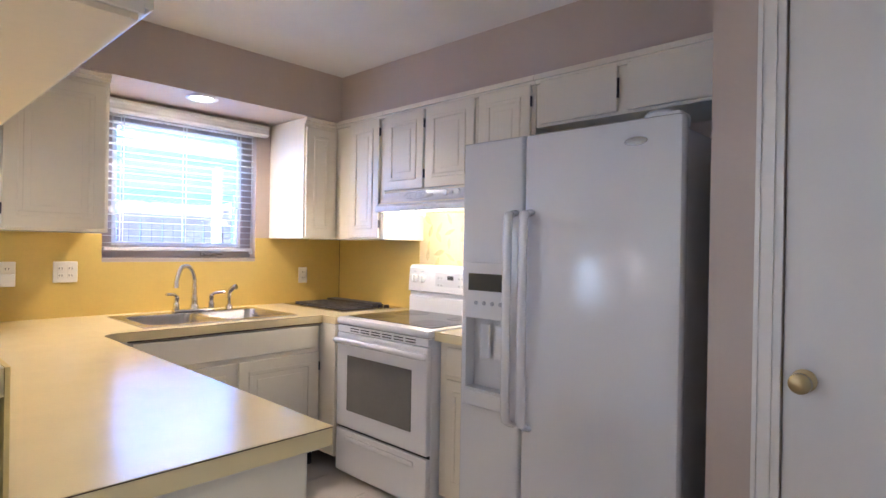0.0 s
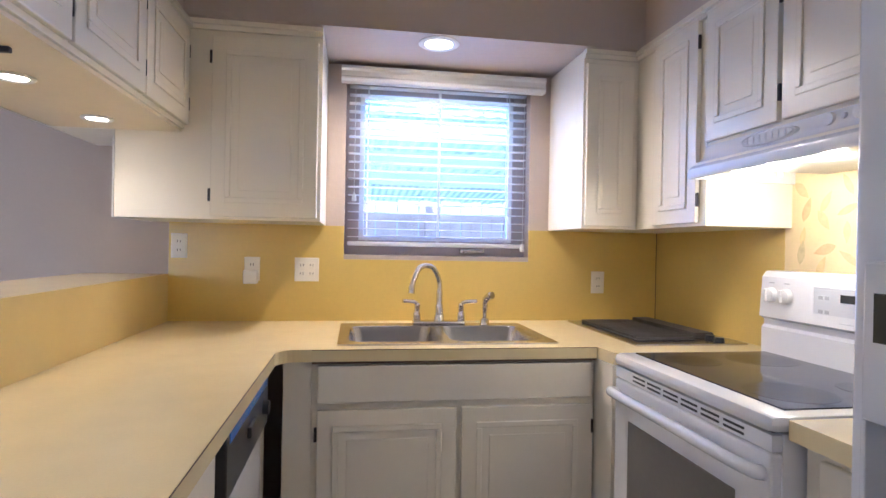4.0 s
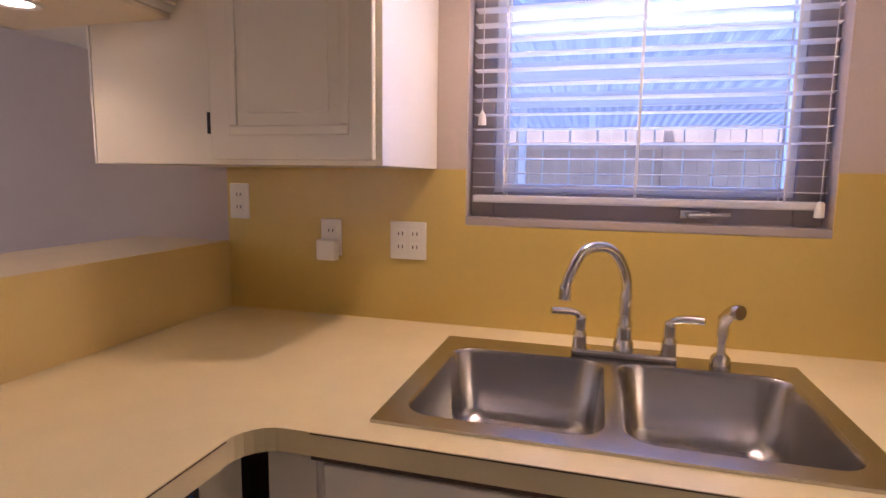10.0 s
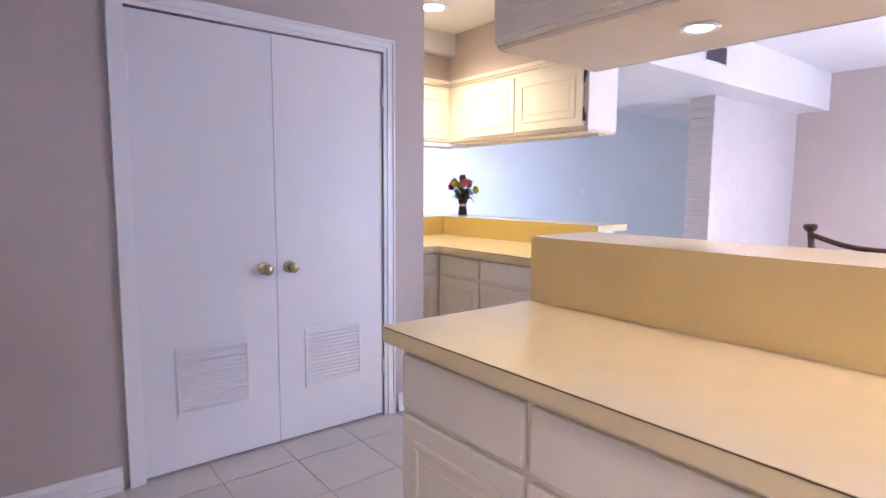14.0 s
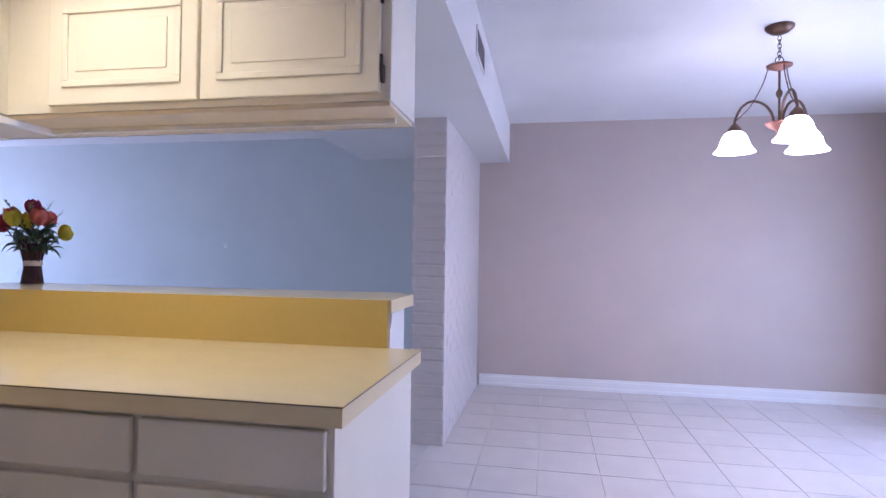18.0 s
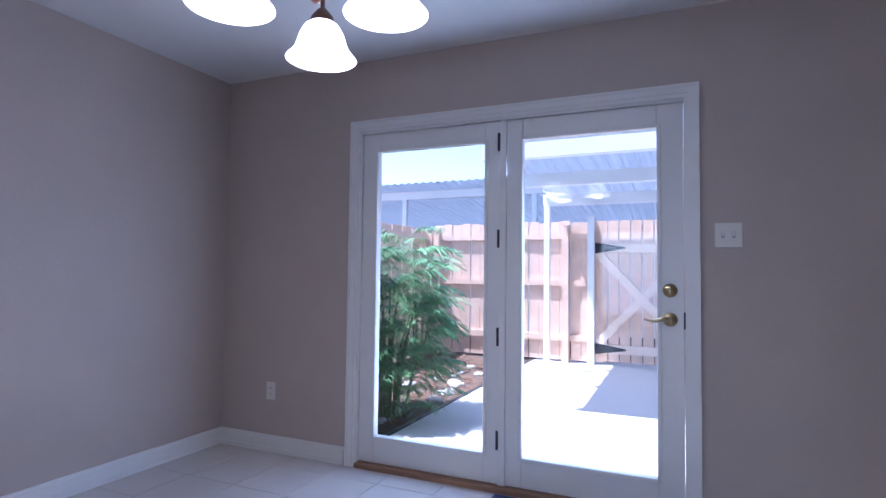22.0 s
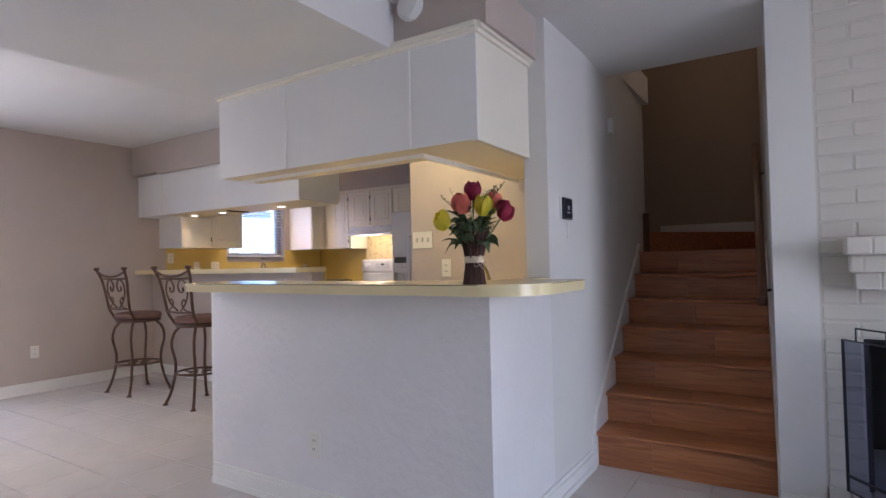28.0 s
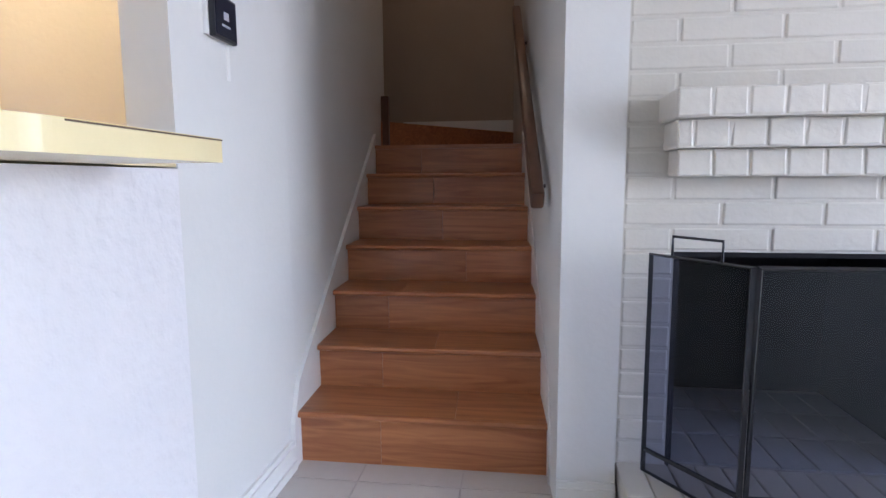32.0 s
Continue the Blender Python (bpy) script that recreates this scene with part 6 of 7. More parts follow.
def boards(x0, x1, y0, y1, z0, z1, along_depth):
    """Laminate boards of unequal length in one flat run."""
    bm = bmesh.new()
    cut = rng.uniform(0.25, 0.65)
    xm = x0 + (x1 - x0) * cut
    box(bm, x0, xm - 0.0006, y0, y1, z0, z1)
    box(bm, xm + 0.0006, x1, y0, y1, z0, z1)
    return bm


for k in range(6):
    rise = 0.19 if k == 0 else 0.17
    y = 0.42 + 0.245 * k
    part("riser", boards(X0, X1, y, y + 0.02, z, z + rise - 0.022, 0), OAK, stairs, "oak laminate riser")
    z += rise
    part("tread", boards(X0, X1, y - 0.018, y + 0.247, z - 0.022, z, 1), OAK, stairs, "oak laminate tread")
    part("nosing", tube([(X0, y - 0.018, z - 0.011), (X1, y - 0.018, z - 0.011)], 0.0112, 8), OAK, stairs)
    part("carcass", boxes((X0, X1, y + 0.02, y + 0.245, 0, z - 0.022)), OAK, stairs)
yl = 0.42 + 0.245 * 6
part("riser", boards(X0, X1, yl, yl + 0.02, z, z + 0.148, 0), OAK, stairs)
bm = bmesh.new()
for zz in (z + 0.148, z + 0.17):
    bm.faces.new([bm.verts.new((a, b, zz)) for a, b in ((X0, yl - 0.018), (X1, yl - 0.018), (X1, 3.2), (X0, 3.2))])
bm.verts.ensure_lookup_table()
for i in range(4):
    bm.faces.new((bm.verts[i], bm.verts[(i + 1) % 4], bm.verts[4 + (i + 1) % 4], bm.verts[4 + i]))
bmesh.ops.recalc_face_normals(bm, faces=bm.faces)
part("landing", bm, OAK, stairs, "dark oak winder landing")
bm = bmesh.new()
vv = []
for zz in (z + 0.17, z + 0.34):
    vv.append([bm.verts.new((a, b, zz)) for a, b in ((X0, 2.16), (X1, 3.16), (X1, 3.2), (X0, 3.2))])
bm.faces.new(vv[0]), bm.faces.new(vv[1])
for i in range(4):
    bm.faces.new((vv[0][i], vv[0][(i + 1) % 4], vv[1][(i + 1) % 4], vv[1][i]))
bmesh.ops.recalc_face_normals(bm, faces=bm.faces)
part("winder", bm, OAK, stairs, "wedge shaped oak winder")
for side, x0, x1 in (("a", X0, X0 + 0.016), ("b", X1 - 0.016, X1)):
    bm = bmesh.new()
    prof = [(0.36, 0.0), (0.36, 0.16), (0.42, 0.30), (yl + 0.02, z + 0.24), (yl + 0.02, z), (0.46, 0.0)]
    ends = [[bm.verts.new((x, a, b)) for a, b in prof] for x in (x0, x1)]
    for e in ends:
        bm.faces.new(e)
    for i in range(len(prof)):
        j = (i + 1) % len(prof)
        bm.faces.new((ends[0][i], ends[0][j], ends[1][j], ends[1][i]))
    bmesh.ops.recalc_face_normals(bm, faces=bm.faces)
    part("skirt_board", bm, TRIM, stairs, "white sloping skirt board")
part("landing_skirting", boxes((X0, X1, 3.185, 3.199, z + 0.34, z + 0.44)), TRIM, stairs)
part("corner_post", boxes((X0, X0 + 0.05, 2.17, 2.24, z + 0.17, z + 0.50), bevel=0.004), RAILWOOD, stairs, "dark newel stub")
rail = thing("handrail", (3.31, 1.3, 1.4), "dark wooden handrail on the stair wall", "handrail")
a, b = Vector((3.305, 0.48, 0.93)), Vector((3.305, 1.95, 1.96))
bm = bmesh.new()
box(bm, -0.022, 0.022, 0, (b - a).length, -0.034, 0.034, bevel=0.010)
part("rail", bm, RAILWOOD, rail, "", True, Matrix.Translation(a) @ Matrix.Rotation(math.atan2(b.z - a.z, b.y - a.y), 4, "X"))
for t in (0.12, 0.85):
    p = a.lerp(b, t)
    part("bracket", tube(smooth_line([(3.36, p.y, p.z - 0.07), (3.325, p.y, p.z - 0.075), (3.298, p.y, p.z - 0.03)], 5), 0.007, 8), DARKMETAL, rail, "metal bracket", True)

LEAN = 0.06
for piece in list(stairs.children) + list(rail.children) + [wall_stairs, wall_stair_right, chime.children[0]]:
    at = spot(piece)
    for v in piece.data.vertices:
        v.co.x -= LEAN * max(0.0, v.co.y + at.y - 0.42)

# ---- fireplace ----
screen = thing("fire_screen", (4.06, 0.03, 0.155), "black folding fire screen with mesh panels on the hearth", "fire screen")
corners = [Vector((3.60, 0.20, 0)), Vector((3.785, -0.045, 0)), Vector((4.36, -0.035, 0)), Vector((4.51, 0.20, 0))]
SB, STP = 0.152, 0.795
for k in range(3):
    p, q = corners[k], corners[k + 1]
    d = (q - p).normalized()
    p2, q2 = p + d * 0.008, q - d * 0.008
    fr = part("screen_panel", tube([(p2.x, p2.y, SB + 0.01), (q2.x, q2.y, SB + 0.01), (q2.x, q2.y, STP), (p2.x, p2.y, STP)], 0.0085, 4, True), BLACKIRON, screen, "black iron panel frame")
    part("lower_bar", tube([(p2.x, p2.y, SB + 0.075), (q2.x, q2.y, SB + 0.075)], 0.007, 4), BLACKIRON, fr)
    bm = bmesh.new()
    bm.faces.new([bm.verts.new(v) for v in ((p2.x, p2.y, SB + 0.01), (q2.x, q2.y, SB + 0.01), (q2.x, q2.y, STP), (p2.x, p2.y, STP))])
    part("mesh_cloth", bm, MESHCLOTH, fr, "fine dark wire mesh")
    if k != 1:
        a, b = p.lerp(q, 0.25), p.lerp(q, 0.72)
        part("handle", tube([(a.x, a.y, STP), (a.x, a.y, STP + 0.055), (b.x, b.y, STP + 0.055), (b.x, b.y, STP)], 0.004, 6), BLACKIRON, fr, "wire carrying handle")
dish = thing("soap_dish", (4.42, 0.13, 1.232), "small white dish lying on the brick mantel", "dish")
part("dish", boxes((4.36, 4.49, 0.10, 0.17, 1.232, 1.248), bevel=0.006), TRIM, dish)
solid("firebox", boxes((3.681, 3.70, 0.262, 0.949, 0.13, 0.795), (4.44, 4.459, 0.262, 0.949, 0.13, 0.87), (3.70, 4.44, 0.93, 0.95, 0.13, 0.795), (3.70, 4.44, 0.30, 0.95, 0.775, 0.795)), SOOT, "soot-blackened firebox lining", "fireplace", kind="structure")
fire_floor = solid("firebox_floor", boxes((3.70, 4.44, 0.27, 0.93, 0.13, 0.146)), GROUT, "grey firebrick floor", "fireplace", kind="structure")
fb = mesh_of("brick", boxes((-0.0485, 0.0485, -0.1, 0.1, -0.003, 0.003), bevel=0.002), GREYSTONE)
for i in range(7):
    for j in range(3):
        o = new("brick", fb)
        o.parent = fire_floor
        o.location = Vector((3.7525 + i * 0.1055, 0.375 + j * 0.21, 0.1485)) - spot(fire_floor)
entry = thing("door_4", (7.2, 3.1, 0), "reddish brown front door in the entry", "door", kind="structure")
part("casing", casing(bmesh.new(), "S", 6.72, 7.62, 2.05, 3.1), TRIM, entry)
part("door_leaf", boxes((6.72, 7.62, 3.07, 3.098, 0.01, 2.04), bevel=0.004), REDDOOR, entry, "reddish wooden door leaf")


# ---- outside ----
solid("ground", boxes((-400, 400, -400, 400, -0.5, -0.14)), SOIL, "bare ground round the house", "ground", kind="structure")
# Unseen slabs over the ceilings, added to block sunlight from the rooms.
solid("roof", boxes((-2.87, 1.15, -6.9, 4.5, 2.76, 2.86), (1.15, 3.55, -6.9, 0.35, 2.76, 2.86), (3.55, 8.3, -6.9, 4.5, 2.76, 2.86), (1.15, 3.55, 0.35, 4.5, 3.65, 3.75)), TINROOF, "unseen roof slabs added to keep the sun out", "roof", kind="structure")
patio_slab = solid("patio", boxes((-8.0, -2.85, -3.30, 5.0, -0.2, -0.05)), CONCRETE, "pale concrete patio slab", "patio", kind="structure")
solid("planting_bed", boxes((-8.0, -2.85, -4.98, -3.30, -0.2, -0.06)), SOIL, "mulched planting bed beside the patio", "planting bed", kind="structure")
solid("patio_step", boxes((-3.2, -2.85, -4.2, -3.30, -0.058, -0.04)), CONCRETE, "concrete edge by the door", "paving", kind="structure")
rng = random.Random(21)


def fence(name, axis, plane, lo, hi, top, out, label):
    """Upright boards with narrow gaps at the head, on rails."""
    t = thing(name, (plane, lo, -0.05) if axis == "x" else (lo, plane, -0.05), label, "fence")
    u, k = lo, 0
    while u < hi:
        w = 0.138
        h = top + rng.uniform(-0.015, 0.015)
        d = rng.uniform(0, 0.004)
        s = (plane - 0.02 + d, plane + d, u, u + w, -0.02, h) if axis == "x" else (u, u + w, plane - 0.02 + d, plane + d, -0.02, h)
        part("board", boxes(s), CEDAR, t)
        u += w + (0.022 if k % 2 else 0.004)
        k += 1
    for z in (0.25, 1.02, 1.68):
        s = (plane + 0.004, plane + 0.042, lo, hi, z, z + 0.085) if axis == "x" else (lo, hi, plane + 0.004, plane + 0.042, z, z + 0.085)
        part("rail", boxes(s), CEDAR, t)
    for q in range(int((hi - lo) / 2.0) + 1):
        p = lo + q * 2.0
        s = (plane + 0.004, plane + 0.09, p, p + 0.09, -0.05, top - 0.05) if axis == "x" else (p, p + 0.09, plane + 0.004, plane + 0.09, -0.05, top - 0.05)
        part("post", boxes(s), CEDAR, t)
    return t


FXX = -7.7
fence("fence", "x", FXX, -4.88, -2.45, 1.93, 1, "cedar board fence at the end of the patio")
fence("fence", "x", FXX, -1.19, 5.0, 1.93, 1, "cedar board fence at the end of the patio")
fence("fence", "y", -5.0, -7.7, -2.9, 1.85, 1, "cedar board fence behind the planting bed")
gate = thing("garden_gate", (FXX, -1.82, -0.05), "cedar garden gate with a cross brace and black hinges", "gate")
for k in range(8):
    y0 = -2.41 + k * 0.15
    part("board", boxes((FXX - 0.02, FXX, y0, y0 + 0.135, 0.0, 1.93)), CEDAR, gate)
for z in (0.11, 1.49):
    part("rail", boxes((FXX, FXX + 0.035, -2.41, -1.23, z, z + 0.12)), BRACE, gate)
for s in (1, -1):
    ln, ang = math.hypot(1.18, 1.26), math.atan2(1.26, 1.18)
    bm = boxes((-ln / 2, ln / 2, -0.036, 0.0, -0.055, 0.055))
    part("brace", bm, BRACE, gate, "diagonal brace", at=Matrix.Translation((FXX + 0.002 + (0.004 if s > 0 else 0), -1.82, 0.86)) @ Matrix.Rotation(radians(90), 4, "Z") @ Matrix.Rotation(s * ang, 4, "Y"))
for z in (0.17, 1.55):
    bm = bmesh.new()
    vs = [[bm.verts.new((x, a, b)) for a, b in ((-2.43, z - 0.075), (-2.03, z - 0.012), (-2.03, z + 0.012), (-2.43, z + 0.075))] for x in (FXX + 0.036, FXX + 0.044)]
    bm.faces.new(vs[0]), bm.faces.new(vs[1])
    for i in range(4):
        bm.faces.new((vs[0][i], vs[0][(i + 1) % 4], vs[1][(i + 1) % 4], vs[1][i]))
    bmesh.ops.recalc_face_normals(bm, faces=bm.faces)
    part("strap_hinge", bm, BLACKIRON, gate, "black strap hinge")
part("post", boxes((FXX - 0.02, FXX + 0.08, -2.53, -2.44, -0.05, 2.0)), WHITEP, gate, "pale gate post")


def corrugated(x0, x1, y0, y1, z0, z1, name, label):
    """A ribbed metal roof sheet, its ribs running along x, rising from z0 at x0 to z1 at x1."""
    t = thing(name, (x0, y0, z0), label, "roof")
    bm = bmesh.new()
    n = int((y1 - y0) / 0.035)
    rows = []
    for i in range(n + 1):
        y = y0 + (y1 - y0) * i / n
        dz = 0.022 if (i // 2) % 2 else 0.0
        rows.append((bm.verts.new((x0, y, z0 + dz)), bm.verts.new((x1, y, z1 + dz))))
    for a, b in zip(rows, rows[1:]):
        bm.faces.new((a[0], b[0], b[1], a[1]))
    bmesh.ops.solidify(bm, geom=list(bm.faces), thickness=0.003)
    part("sheet", bm, TINROOF, t, "ribbed metal sheet")
    return t


cover = corrugated(-7.6, -4.5, -2.95, 5.0, 2.19, 2.38, "patio_cover", "metal patio cover on white posts")
for x, z in ((-6.85, 2.20), (-5.7, 2.27), (-4.55, 2.34)):
    part("beam", boxes((x - 0.05, x + 0.05, -2.95, 5.0, z - 0.14, z - 0.005)), WHITEP, cover, "white steel beam")
for x, y in ((-6.82, -2.90), (-6.82, 1.4), (-4.55, 3.3), (-6.82, 4.6)):
    part("post", boxes((x - 0.035, x + 0.035, y - 0.035, y + 0.035, -0.05, 2.1)), WHITEP, cover, "white steel post")
port = corrugated(-12.5, -8.3, -9.0, 7.0, 2.28, 2.72, "carport_roof", "grey carport roof beyond the fence")
part("beam", boxes((-8.75, -8.65, -9.0, 7.0, 2.50, 2.64)), WHITEP, port, "white steel beam")
part("back_wall", boxes((-12.4, -12.3, -9.0, 7.0, -0.14, 2.26)), PAINT2, port, "pale wall under the roof")
for y in (-6.0, -3.6, 2.0, 6.0):
    part("post", boxes((-8.74, -8.66, y, y + 0.08, -0.14, 2.5)), WHITEP, port)
nb = thing("neighbour_house", (-16, 1, -0.14), "pale neighbouring house with a grey roof", "house")
part("wall", boxes((-19, -14.5, -5, 8, -0.14, 2.7)), PAINT2, nb)
bm = bmesh.new()
v = [bm.verts.new(p) for p in ((-13.9, -5.5, 2.6), (-13.9, 8.5, 2.6), (-16.8, 8.5, 4.2), (-16.8, -5.5, 4.2), (-19.6, 8.5, 2.6), (-19.6, -5.5, 2.6))]
bm.faces.new((v[0], v[1], v[2], v[3])), bm.faces.new((v[3], v[2], v[4], v[5])), bm.faces.new((v[0], v[3], v[5])), bm.faces.new((v[1], v[4], v[2]))
part("roof", bm, TINROOF, nb, "grey roof")


def frond(bm, base, heading, length, lift, rngv, leaflets=15, wide=0.15):
    """An arching stem with narrow leaflets on both sides."""
    d = Vector((math.cos(heading), math.sin(heading), 0))
    s = Vector((-d.y, d.x, 0))
    prev = None
    for i in range(leaflets + 4):
        u = i / (leaflets + 3)
        p = base + d * length * u * 0.9 + Vector((0, 0, length * (lift * u - (0.35 + lift * 0.5) * u * u)))
        if prev is not None:
            w = Vector((0, 0, 0.004))
            bm.faces.new([bm.verts.new(q) for q in (prev - s * 0.003, prev + s * 0.003, p + s * 0.002, p - s * 0.002)])
        if i >= 4:
            ll = wide * (0.55 + 0.45 * math.sin(math.pi * (u * 0.85 + 0.1))) * rngv.uniform(0.8, 1.15)
            for sg in (-1, 1):
                tip = p + s * sg * ll * 0.85 + d * ll * 0.55 + Vector((0, 0, -ll * rngv.uniform(0.15, 0.6)))
                mid = (p + tip) / 2 + Vector((0, 0, ll * 0.10))
                n = d * 0.008
                bm.faces.new([bm.verts.new(q) for q in (p, mid + n, tip, mid - n)])
        prev = p


def palm_clump(x, y, height, spread, canes, seed, label, leaf_len=0.75):
    t = thing("palm", (x, y, -0.06), label, "plant")
    r = random.Random(seed)
    crown_bm = bmesh.new()
    for k in range(canes):
        a = r.uniform(0, 6.28)
        q = r.uniform(0.02, spread * 0.45)
        top = Vector((x + math.cos(a) * (q + 0.12), y + math.sin(a) * (q + 0.12), height * r.uniform(0.35, 0.85)))
        if k < 14:
            part("trunk", tube(smooth_line([(x + math.cos(a) * q * 0.6, y + math.sin(a) * q * 0.6, -0.06), (x + math.cos(a) * q, y + math.sin(a) * q, top.z * 0.5), tuple(top)], 3), [0.014] * 4 + [0.008] * 3, 6), CANE, t, "thin green cane", True)
        for j in range(5):
            b = a + r.uniform(-2.2, 2.2)
            frond(crown_bm, top - Vector((0, 0, j * 0.13 * height / 1.6)), b, leaf_len * r.uniform(0.7, 1.1), r.uniform(0.5, 1.0), r)
    part("crown", crown_bm, LEAFM, t, "arching green fronds")
    return t


palm_clump(-4.0, -3.60, 1.75, 0.56, 62, 3, "bushy green bamboo palm in the planting bed", 0.42)
palm_clump(-3.55, -3.95, 0.9, 0.35, 18, 5, "low green palm in the planting bed", 0.38)
palm_clump(-6.4, -4.5, 2.3, 0.3, 6, 9, "taller pale palm by the fence", 0.6)
for k in range(26):
    x, y = rng.uniform(-7.4, -3.6), rng.uniform(-4.1, -3.38)
    r = rng.uniform(0.03, 0.09)
    bm = bmesh.new()
    bmesh.ops.create_icosphere(bm, subdivisions=2, radius=r)
    for v in bm.verts:
        v.co *= 1 + 0.35 * noise.noise(v.co * 18 + Vector((k, 0, 0)))
        v.co.z *= 0.55
    solid("garden_stone", bm, STONE, "rough grey stone lying in the mulch", "stone", "stones in the bed", smooth=True, base=None).location = (x, y, -0.05)
gm = bmesh.new()
for k in range(900):
    x, y = rng.uniform(-7.6, -3.0), rng.uniform(-4.9, -3.32)
    a = rng.uniform(0, 3.14)
    d, s = Vector((math.cos(a), math.sin(a), 0)) * rng.uniform(0.02, 0.06), Vector((-math.sin(a), math.cos(a), 0)) * 0.008
    p = Vector((x, y, -0.055 + rng.uniform(0, 0.02)))
    gm.faces.new([gm.verts.new(q) for q in (p - d - s, p + d - s, p + d + s + Vector((0, 0, 0.012)), p - d + s)])
solid("mulch", gm, MULCH, "scattered bark mulch and dry leaves", "mulch", kind="stuff")
solid("bed_edging", boxes((-7.6, -2.9, -3.33, -3.30, -0.1, -0.035)), DARK, "dark bed edging strip", "edging", kind="structure")
tree_rng = random.Random(2)
for tx, ty, h in ((-24, 6, 6.0),):
    tree = thing("tree", (tx, ty, -0.14), "leafy green tree beyond the fence", "tree")
    part("trunk", tube(smooth_line([(tx, ty, -0.14), (tx + 0.1, ty, h * 0.3), (tx - 0.1, ty + 0.1, h * 0.6), (tx, ty, h * 0.85)], 4), [0.16, 0.15, 0.15, 0.14, 0.13, 0.12, 0.11, 0.1, 0.09, 0.08, 0.06, 0.05, 0.04], 8), TWIG, tree, "", True)
    for k in range(6):
        a = k * 1.05
        part("limb", tube(smooth_line([(tx, ty, h * (0.35 + 0.06 * k)), (tx + 0.7 * math.cos(a), ty + 0.7 * math.sin(a), h * (0.5 + 0.06 * k)), (tx + 1.5 * math.cos(a), ty + 1.5 * math.sin(a), h * (0.58 + 0.06 * k))], 3), [0.06, 0.055, 0.05, 0.04, 0.035, 0.03, 0.02], 6), TWIG, tree)
    bm = bmesh.new()
    for k in range(2600):
        c = Vector((tree_rng.gauss(0, 1), tree_rng.gauss(0, 1), tree_rng.gauss(0, 0.75)))
        if noise.noise(c * 0.9 + Vector((tx, ty, 0))) < -0.08:
            continue
        p = Vector((tx, ty, h * 0.72)) + c * 1.15
        u = Vector((tree_rng.uniform(-1, 1), tree_rng.uniform(-1, 1), tree_rng.uniform(-0.6, 0.6))).normalized() * 0.11
        w = u.orthogonal().normalized() * 0.045
        bm.faces.new([bm.verts.new(q) for q in (p - u, p + w, p + u, p - w)])
    part("crown", bm, LEAFM, tree, "loose leafy crown")


# ---- bricks and floor tiles ----
rng = random.Random(17)


def brick_meshes(name, lx, ly, lz, mat, n=4):
    """A few slightly uneven bricks, centred on their own origin."""
    out = []
    for k in range(n):
        bm = boxes((-lx / 2, lx / 2, -ly / 2, ly / 2, -lz / 2, lz / 2), bevel=0.006)
        for v in bm.verts:
            v.co += Vector([noise.noise(v.co * 22 + Vector((7 * k + 3 * i, k, i))) * 0.0022 for i in range(3)])
        out.append(mesh_of(name, bm, mat))
    return out


def lay(parent, meshes, x, y, z, turn=0.0):
    b = new("brick", rng.choice(meshes))
    b.parent = parent
    b.matrix_basis = Matrix.Translation(Vector((x, y, z)) - spot(parent)) @ Matrix.Rotation(radians(turn), 4, "Z")
    return b


FACE, CO = 0.2635, 0.0717            # brick centres and course height
sizes = {w: brick_meshes("brick", w, 0.03, 0.0645, WBRICK, 4) for w in (0.26, 0.127, 0.136, 0.20, 0.114)}


def course(widths, x, z):
    for w in widths:
        lay(chimney_core, sizes[w], x + w / 2, FACE + rng.uniform(-0.001, 0.001), z)
        x += w + 0.006


row, z = 0, 0.15 + CO / 2
while z < LIV - 0.03:
    if z < 0.795:
        course([0.136], 3.54, z)
        course([0.114, 0.20] if row % 2 else [0.20, 0.114], 4.464, z)
    else:
        course([0.127, 0.26, 0.26, 0.26, 0.26] if row % 2 else [0.26, 0.26, 0.26, 0.26, 0.127], 3.54, z)
    z += CO
    row += 1

# the corbelled mantel
mantel = thing("brick_mantel", (4.07, 0.2, 1.0), "corbelled white brick mantel shelf", "mantel")
for k, (dep, x0, x1) in enumerate(((0.095, 3.65, 4.47), (0.14, 3.635, 4.51), (0.185, 3.62, 4.55))):
    zc = 1.044 + k * 0.0725
    n = int((x1 - x0) / 0.084)
    part("core", boxes((x0 + 0.006, x1 - 0.006, 0.2485 - dep + 0.003, 0.2495, zc - 0.036, zc + 0.034)), WBRICK, mantel)
    pitch = (x1 - x0) / n
    half = brick_meshes("brick", pitch / 2 - 0.003, dep, 0.0715, WBRICK, 2)
    full = brick_meshes("brick", pitch - 0.003, dep, 0.0715, WBRICK, 3)
    if k == 1:
        lay(mantel, half, x0 + pitch / 4, 0.2485 - dep / 2, zc)
        lay(mantel, half, x1 - pitch / 4, 0.2485 - dep / 2, zc)
    for i in range(n - (k == 1)):
        lay(mantel, full, x0 + pitch * (i + (1.0 if k == 1 else 0.5)), 0.2485 - dep / 2 + rng.uniform(-0.002, 0.002), zc)

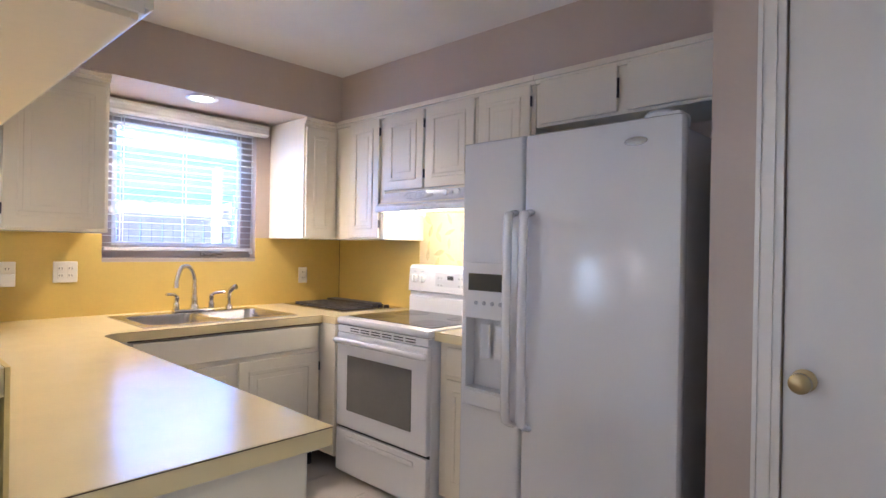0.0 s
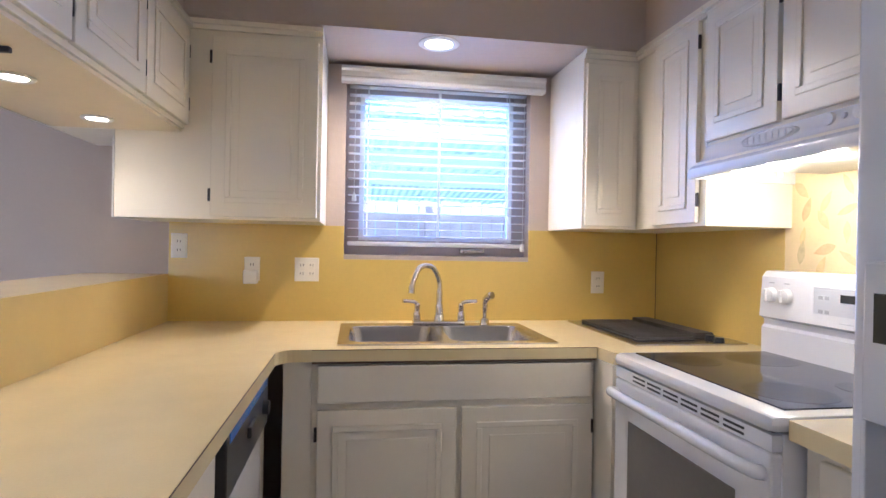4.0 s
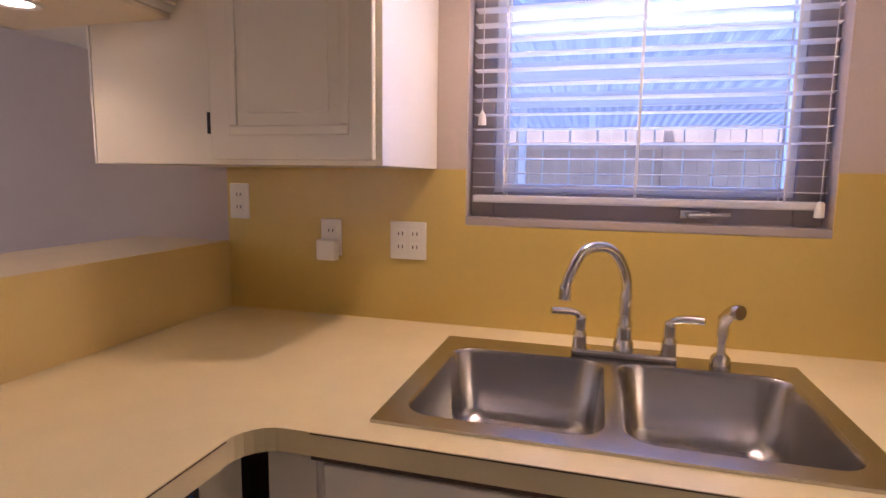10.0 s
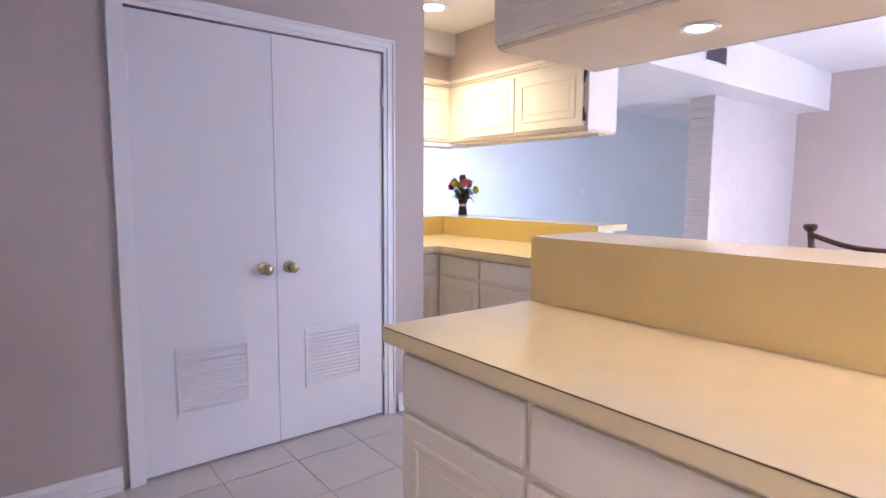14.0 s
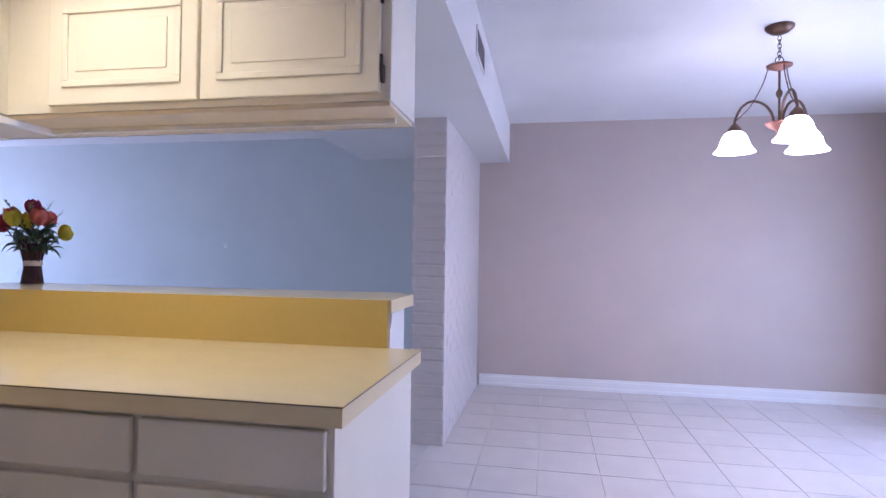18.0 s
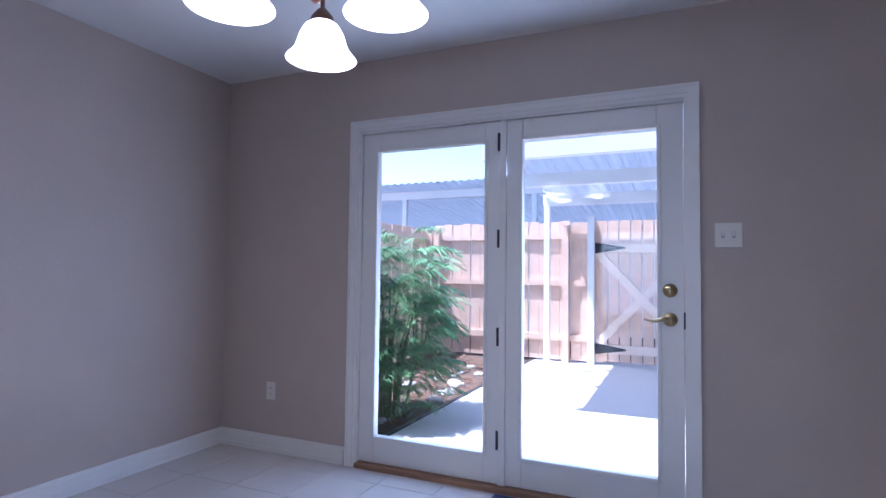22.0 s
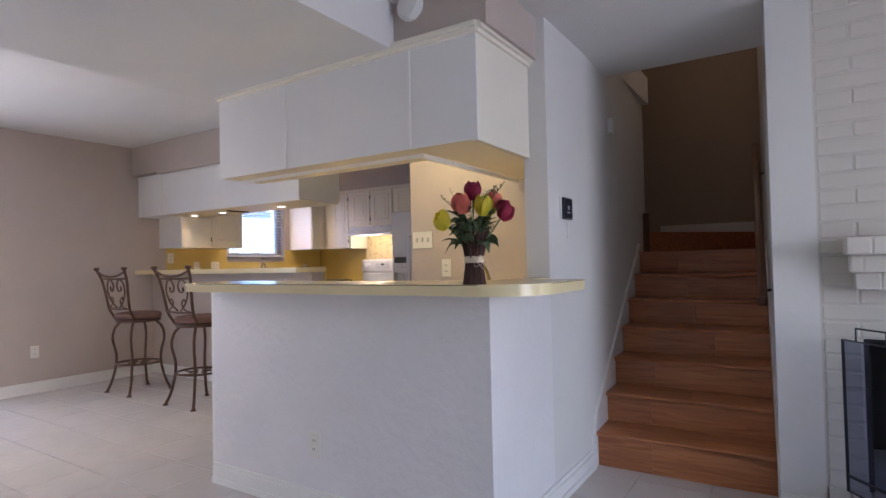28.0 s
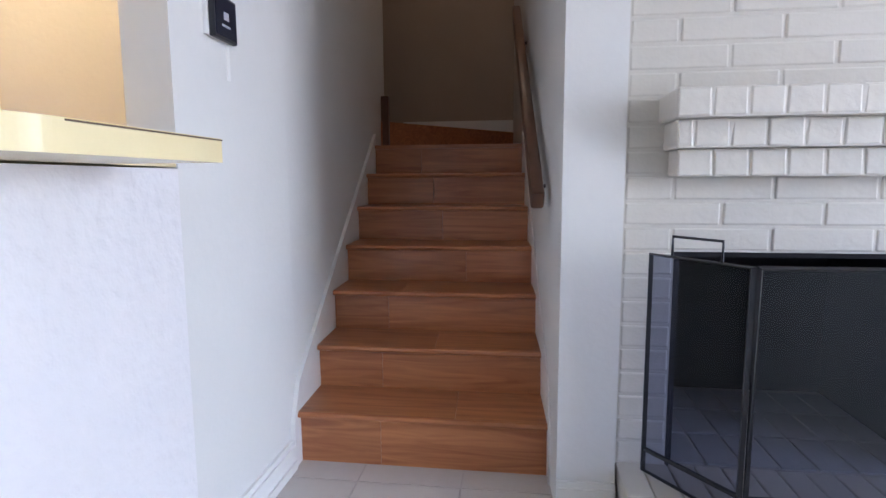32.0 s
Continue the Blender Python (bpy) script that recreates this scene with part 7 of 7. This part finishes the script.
# the raised hearth
hearth = thing("brick_hearth", (4.2, 0.06, 0), "raised hearth of white painted bricks", "hearth")
part("bed", boxes((3.545, 4.84, -0.115, 0.268, 0.0, 0.14)), WBRICK, hearth)
low = brick_meshes("brick", 0.245, 0.05, 0.058, WBRICK, 3)
for i in range(5):
    lay(hearth, low, 3.665 + i * 0.256, -0.105, 0.033)
lay(hearth, low, 3.545, 0.0, 0.033, 90)
lay(hearth, low, 4.835, 0.0, 0.033, 90)
head = brick_meshes("brick", 0.074, 0.197, 0.078, WBRICK, 4)
for i in range(17):
    for yy in (-0.037, 0.163):
        lay(hearth, head, 3.575 + i * 0.0768, yy + rng.uniform(-0.002, 0.002), 0.111)

# the brick wing wall between dining and living room
wing = solid("wall_wing", boxes((0.8825, 1.095, -4.18, -2.40, 0, LOW + 0.02)), WBRICK2, "white painted brick wing wall", "brick wall", kind="structure")
long_w = brick_meshes("brick", 0.242, 0.024, 0.070, WBRICK2, 4)
end_w = brick_meshes("brick", 0.208, 0.024, 0.070, WBRICK2, 3)
rest = bmesh.new()
row, z = 0, 0.04
while z < LOW:
    lay(wing, end_w, 0.99, -2.406, z)
    y = -2.512 - (0.0 if row % 2 else 0.125)
    k = 0
    while y > -4.1:
        if k < 4:
            lay(wing, long_w, 1.089, y, z, 90)
        for v0 in ([0.879] if k >= 0 else []):
            box(rest, v0 + 0.002, v0 + 0.008, y - 0.119, y + 0.119, z - 0.033, z + 0.033)
        y -= 0.25
        k += 1
    z += 0.0775
    row += 1
tagged(part("brick_courses", rest, WBRICK2, wing), "white painted brick courses", kind="stuff")

# floor tiles
T = 0.348
tile_mesh = mesh_of("tile", boxes((-T / 2 + 0.0025, T / 2 - 0.0025, -T / 2 + 0.0025, T / 2 - 0.0025, -0.006, 0.0), bevel=0.0012), TILE)
areas = [(-2.7, 0.88, -4.2, 0.9), (-2.0, 1.25, 0.9, 2.65), (0.88, 8.0, -6.6, -0.7), (2.4, 8.0, -0.7, 0.45), (4.79, 8.0, 0.4, 3.15), (0.6, 1.6, -0.7, 0.5), (-0.75, 1.2, 2.6, 2.7)]
near = [(-2.75, 1.2, -3.6, 0.9), (-1.2, 1.25, 0.9, 2.65), (1.2, 4.9, -1.6, 0.45), (0.6, 1.6, -0.7, 0.5)]
far = bmesh.new()
ox, oy = -1.81, -1.436
for i in range(-3, 29):
    for j in range(-15, 14):
        cx, cy = ox + (i + 0.5) * T, oy + (j + 0.5) * T
        if not any(a - 0.1 < cx < b + 0.1 and c - 0.1 < cy < d + 0.1 for a, b, c, d in areas):
            continue
        if any(a < cx < b and c < cy < d for a, b, c, d in near):
            o = new("tile", tile_mesh)
            o.parent = base_floor
            o.location = (cx, cy, 0)
        else:
            box(far, cx - T / 2 + 0.0025, cx + T / 2 - 0.0025, cy - T / 2 + 0.0025, cy + T / 2 - 0.0025, -0.006, 0.0)
tagged(part("tiles", far, TILE, base_floor), "pale ceramic floor tiles", kind="stuff")
